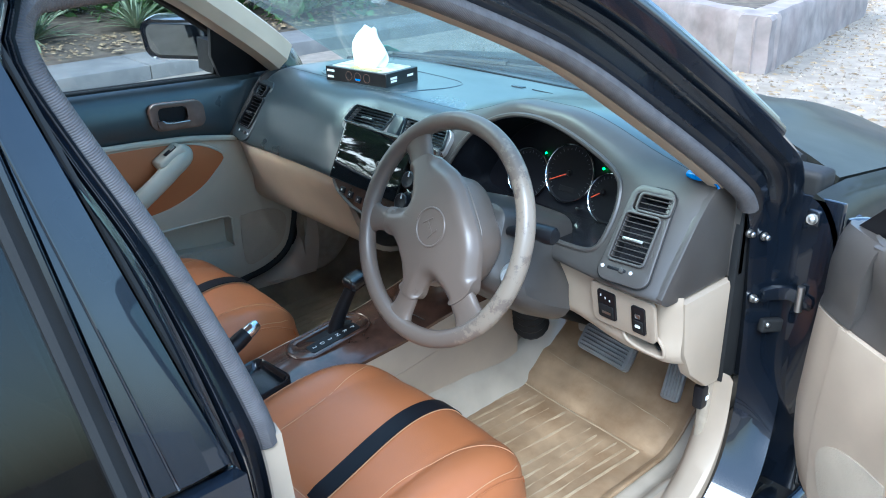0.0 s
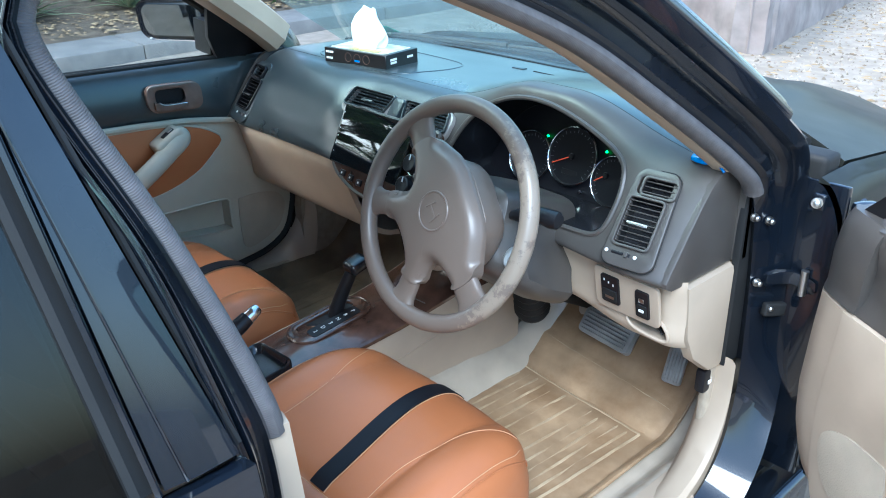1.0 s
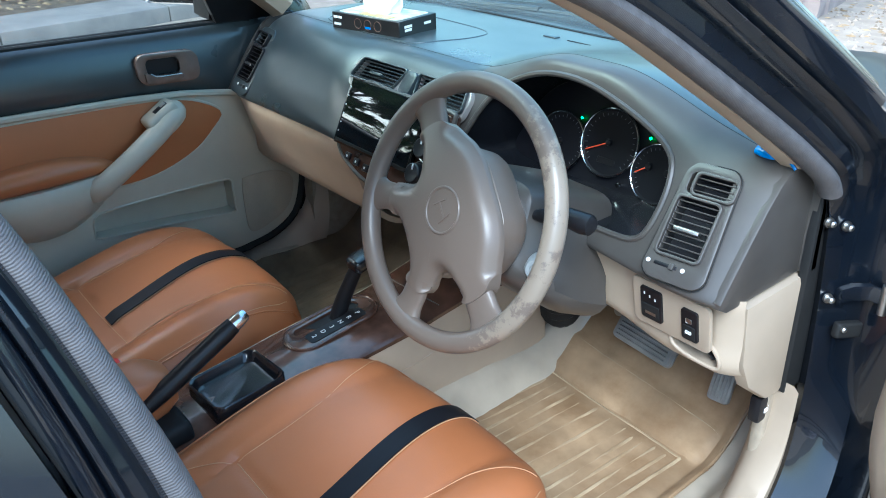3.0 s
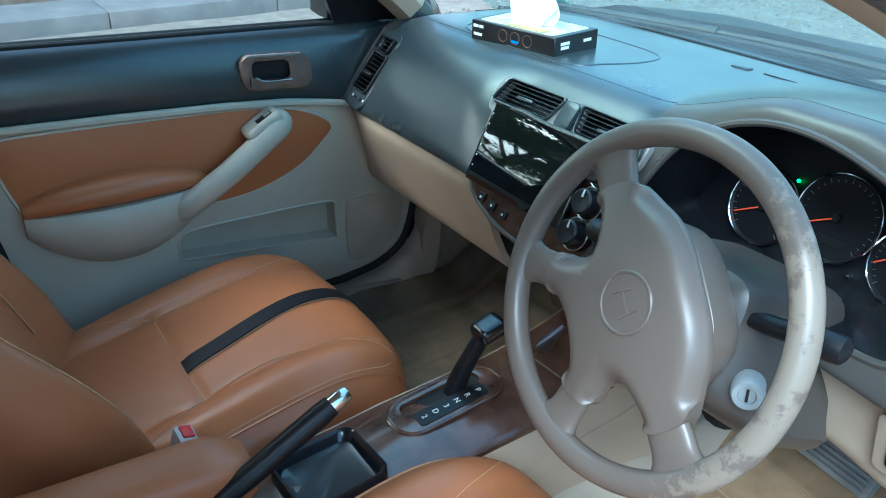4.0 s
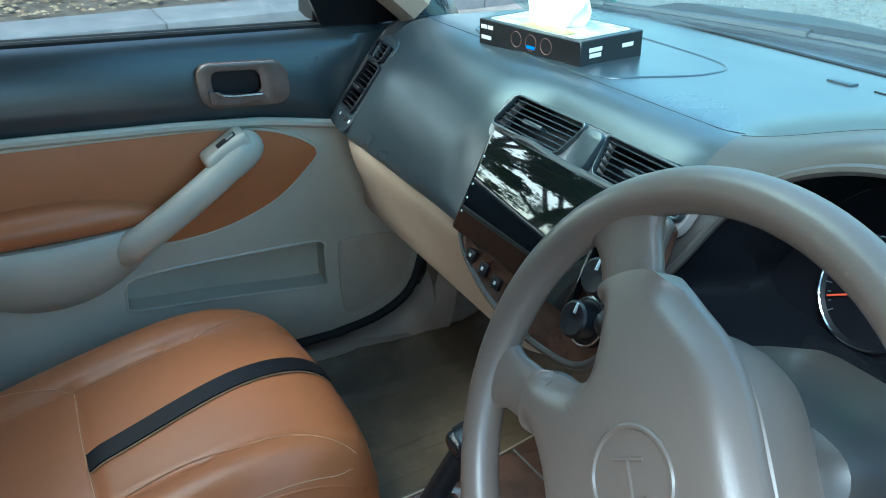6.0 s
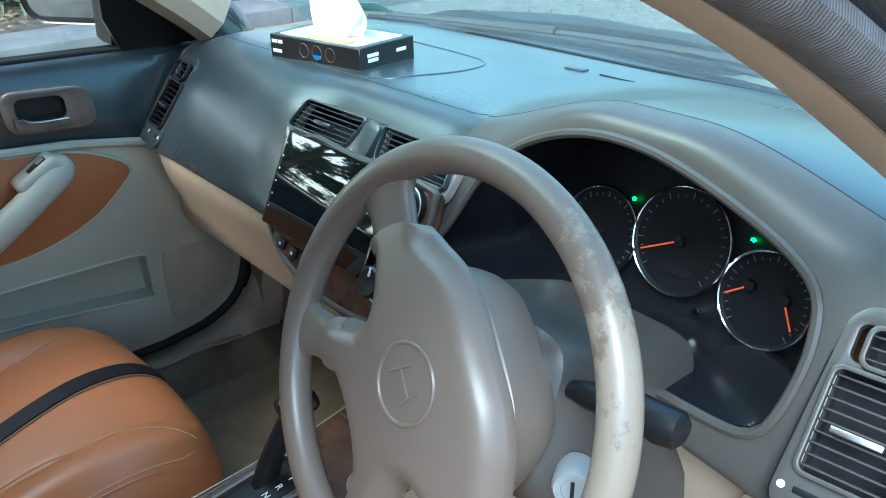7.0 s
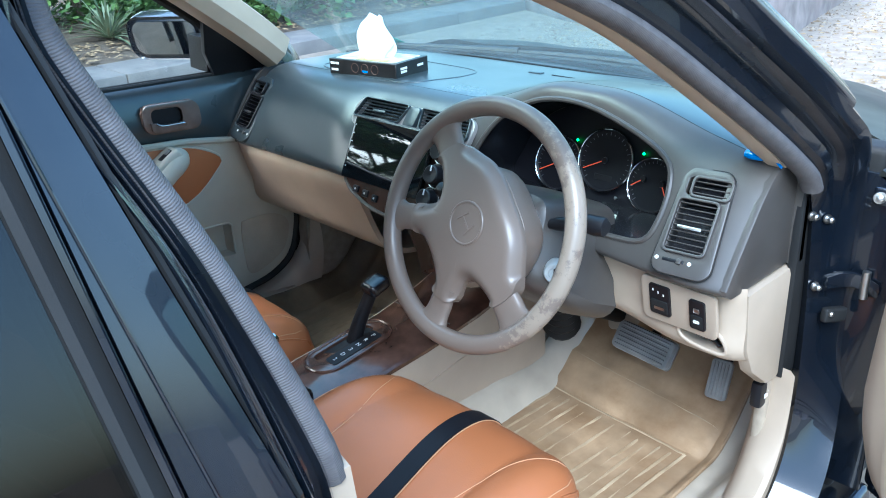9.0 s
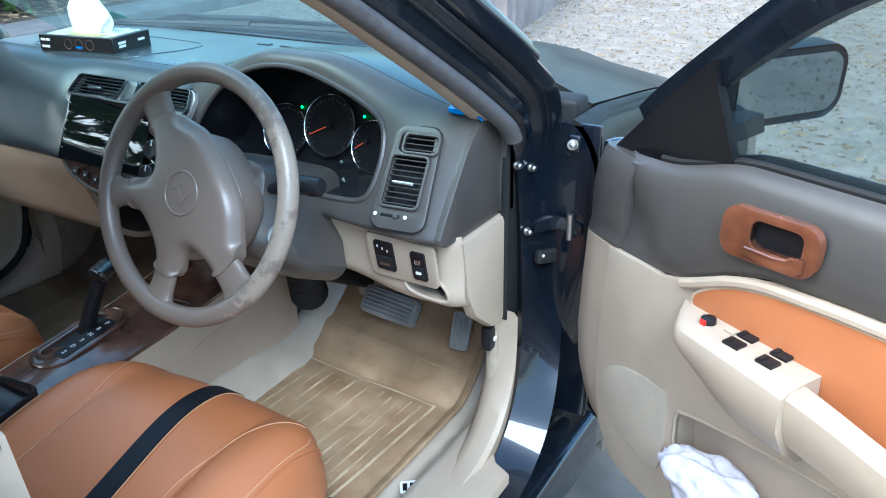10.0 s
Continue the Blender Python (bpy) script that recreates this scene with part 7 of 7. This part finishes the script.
# low plastered planter wall ahead of the car
pl_ = thing("planter", (-3.0, 5.0, 0.0), "low weathered plaster planter wall with grass", "planter")


def rough_wall(a, b, h, th):
    """A low plastered wall from a to b with uneven faces."""
    a, b = Vector(a), Vector(b)
    d = (b - a).normalized()
    q = Vector((-d.y, d.x))
    L = (b - a).length
    rings = []
    for t in np.linspace(0, 1, int(L * 14)):
        c = a + (b - a) * t
        ring = []
        for u, z in ((-0.5, -0.05), (-0.52, 0.1), (-0.49, 0.25), (-0.5, h - 0.03), (-0.42, h), (0.0, h + 0.006), (0.42, h), (0.5, h - 0.03), (0.5, 0.2), (0.52, -0.05)):
            p = c + q * (u * th)
            w = 0.018 * noise.noise(Vector((p.x * 3, p.y * 3, z * 4)))
            ring.append((p.x + q.x * w, p.y + q.y * w, z + 0.012 * noise.noise(Vector((p.x * 4, p.y * 4, 9)))))
        rings.append(ring)
    return loft(rings)


part("wall", rough_wall((-6.6, 7.00), (-1.84, 5.02), 0.43, 0.24), PLASTER, pl_, "pinkish worn plaster wall")
part("wall", rough_wall((-1.90, 4.92), (-2.62, 8.4), 0.43, 0.24), PLASTER, pl_)
part("fill", plate([(-6.5, 7.0), (-1.95, 5.1), (-2.65, 8.4), (-6.0, 8.8)], 0.36), SOIL, pl_, "soil in the planter")


def blades(n, area, h, w, lean, seed, z, curl=0.4):
    """Grass or strap leaves: narrow three-piece blades."""
    r = random.Random(seed)
    verts, faces = [], []
    for _ in range(n):
        x, y = r.uniform(area[0], area[1]), r.uniform(area[2], area[3])
        a = r.uniform(0, 6.28)
        L = h * r.uniform(0.5, 1.2)
        d = Vector((math.cos(a), math.sin(a), 0))
        q = Vector((-d.y, d.x, 0)) * w
        b = len(verts)
        for t, k in ((0, 1.0), (0.4, 0.9), (0.75, 0.6)):
            p = Vector((x, y, z)) + d * (lean * L * t ** 1.6) + Vector((0, 0, L * (t - curl * t * t)))
            verts += [tuple(p - q * k), tuple(p + q * k)]
        p = Vector((x, y, z)) + d * (lean * L) + Vector((0, 0, L * (1 - curl)))
        verts.append(tuple(p))
        faces += [(b, b + 1, b + 3, b + 2), (b + 2, b + 3, b + 5, b + 4), (b + 4, b + 5, b + 6)]
    me = bpy.data.meshes.new("blades")
    me.from_pydata(verts, [], faces)
    return me


stuff("planter_grass", blades(5000, (-5.4, -2.6, 6.6, 8.3), 0.10, 0.004, 0.6, 4, 0.355), LEAF, "short green grass in the planter", "grass")


# spiky plants and bushes behind the kerb
def spiky(at, n, L, seed):
    r = random.Random(seed)
    verts, faces = [], []
    c = Vector(at)
    for k in range(n):
        a, e = r.uniform(0, 6.28), radians(r.uniform(12, 80))
        d = Vector((math.cos(a) * math.cos(e), math.sin(a) * math.cos(e), math.sin(e)))
        q = d.cross(Vector((0, 0, 1))).normalized()
        ln, w = L * r.uniform(0.6, 1.15), 0.014
        b = len(verts)
        for t, k2 in ((0, 0.7), (0.3, 1.0), (0.7, 0.8)):
            p = c + d * (ln * t) - Vector((0, 0, 0.30 * ln * t * t))
            verts += [tuple(p - q * w * k2), tuple(p + Vector((0, 0, -0.004))), tuple(p + q * w * k2)]
        verts.append(tuple(c + d * ln - Vector((0, 0, 0.30 * ln))))
        for i in (0, 3):
            faces += [(b + i, b + i + 1, b + i + 4, b + i + 3), (b + i + 1, b + i + 2, b + i + 5, b + i + 4)]
        faces += [(b + 6, b + 7, b + 9), (b + 7, b + 8, b + 9)]
    me = bpy.data.meshes.new("spiky")
    me.from_pydata(verts, [], faces)
    me.materials.append(SPIKE)
    return me


for k in range(30):
    x, y = -6.6 - rng.random() * 2.2, -1.5 + k * 0.36 + rng.uniform(-0.3, 0.3)
    ob = new("spiky_plant", spiky((0, 0, 0.02), 70, rng.uniform(0.5, 0.85), 20 + k))
    ob.matrix_basis = Matrix.Translation((x, y, 0.14))
    tagged(ob, "spiky strap-leaved plant in the soil bed", "plant", "spiky plants")


def foliage(centres, n, size, seed, name="foliage"):
    """Small leaves in clumps about given centres (x, y, z, radius)."""
    r = random.Random(seed)
    verts, faces = [], []
    for cx, cy, cz, rad in centres:
        for _ in range(n):
            u = Vector((r.gauss(0, 1), r.gauss(0, 1), r.gauss(0, 1))).normalized() * rad * r.uniform(0.35, 1.05)
            p = Vector((cx, cy, cz)) + Vector((u.x, u.y, u.z * 0.75))
            a = Vector((r.gauss(0, 1), r.gauss(0, 1), r.gauss(0, 0.6))).normalized()
            b_ = a.orthogonal().normalized()
            s = size * r.uniform(0.6, 1.4)
            i = len(verts)
            verts += [tuple(p - a * s), tuple(p + b_ * s * 0.45), tuple(p + a * s), tuple(p - b_ * s * 0.45)]
            faces.append((i, i + 1, i + 2, i + 3))
    me = bpy.data.meshes.new(name)
    me.from_pydata(verts, [], faces)
    me.materials.append(LEAF)
    return me


def bush(x, y, h, seed):
    r = random.Random(seed)
    b = thing("bush", (x, y, 0.12), "dense green leafy bush behind the kerb", "bush", "bushes")
    cs = [(x + r.uniform(-0.7, 0.7), y + r.uniform(-0.7, 0.7), 0.15 + r.uniform(0.15, h), r.uniform(0.25, 0.5)) for _ in range(14)]
    ob = new("crown", foliage(cs, 210, 0.05, seed))
    ob.parent, ob.matrix_parent_inverse = b, BASE[b.name].inverted()
    for k in range(4):
        c = cs[k]
        part("stem", tube(crom([(x, y, 0.1), ((x + c[0]) / 2, (y + c[1]) / 2, 0.3 + c[2] * 0.4), c[:3]], 6), [0.02, 0.018, 0.015, 0.012, 0.009, 0.006], 6), BARK, b)


# the last eight are out of view, added for what the dark screen mirrors
for k, (x, y, h) in enumerate([(-8.6, -5.5, 1.6), (-8.9, -3.6, 1.5), (-9.2, -1.8, 1.7), (-9.0, 0.0, 1.4), (-9.4, 1.8, 1.8), (-8.9, 3.4, 1.6), (-9.0, 5.0, 1.9),
                               (-8.6, 6.6, 1.7), (-8.2, 8.2, 2.0), (-7.4, 9.8, 1.8), (-7.6, 3.9, 1.1), (-6.75, 3.2, 0.75), (-6.7, 4.1, 0.85), (-6.8, 5.1, 0.9), (-6.6, 6.1, 0.8), (-7.3, 6.0, 1.2), (-8.0, 0.9, 1.0), (-7.8, 2.4, 0.9), (-8.1, -0.9, 1.1), (-7.7, -2.6, 1.0), (-8.3, -5.0, 3.0), (-8.2, -7.0, 3.3), (-8.0, -9.0, 3.4), (-7.9, -11.0, 3.2), (-8.6, -6.0, 4.6), (-8.4, -8.0, 4.8), (-8.6, -4.2, 4.4), (-8.3, -10.0, 4.6)]):
    bush(x, y, h, 60 + k)


def tree(x, y, h, seed, spread=2.2):
    """Tapered trunk, limbs and a loose crown of small leaves."""
    r = random.Random(seed)
    t = thing("tree", (x, y, 0.0), "leafy tree with grey-brown trunk, placed to screen the sky", "tree", "trees")
    lean = Vector((r.uniform(-0.4, 0.4), r.uniform(-0.4, 0.4), 0))
    tr = crom([Vector((x, y, -0.1)), Vector((x, y, h * 0.25)) + lean * 0.3, Vector((x, y, h * 0.55)) + lean], 12)
    part("trunk", tube(tr, np.linspace(0.20, 0.11, 12), 10), BARK, t)
    cs = []
    for k in range(7):
        a = k * 0.9 + r.uniform(-0.3, 0.3)
        base = Vector(tr[-1 - k % 4])
        tip = base + Vector((math.cos(a) * spread * r.uniform(0.5, 1), math.sin(a) * spread * r.uniform(0.5, 1), h * r.uniform(0.12, 0.45)))
        mid = (base + tip) / 2 + Vector((0, 0, 0.25))
        part("limb", tube(crom([base, mid, tip], 8), np.linspace(0.075, 0.02, 8), 7), BARK, t)
        for q in (mid, tip, tip + Vector((r.uniform(-0.7, 0.7), r.uniform(-0.7, 0.7), r.uniform(-0.2, 0.7)))):
            cs.append((q.x, q.y, q.z, r.uniform(0.55, 0.95)))
    ob = new("crown", foliage(cs, 560, 0.105, seed))
    ob.parent, ob.matrix_parent_inverse = t, BASE[t.name].inverted()


# unseen crowns: known from mirrored leaves, also placed to hold back sky light
for k, (x, y, h) in enumerate([(-8.6, -11.0, 7.0), (-9.4, -8.2, 7.5), (-8.5, -5.2, 7.0), (-9.2, -2.2, 7.5), (-8.8, 0.8, 7.0), (-9.6, 3.8, 6.5), (0.8, 24.5, 9.0), (5.5, 22.5, 8.5), (-8.0, -12.5, 6.5)]):
    tree(x, y, h, 90 + k, 2.8 if h < 8 else 3.2)

# unseen plain wall added on the driver's side to block low light
solo("light_block_wall", rough_wall((9.0, -14.0), (9.0, 3.0), 1.2, 0.22), CONCRETE, "plain grey unseen wall added to block low light", "wall", "structure")
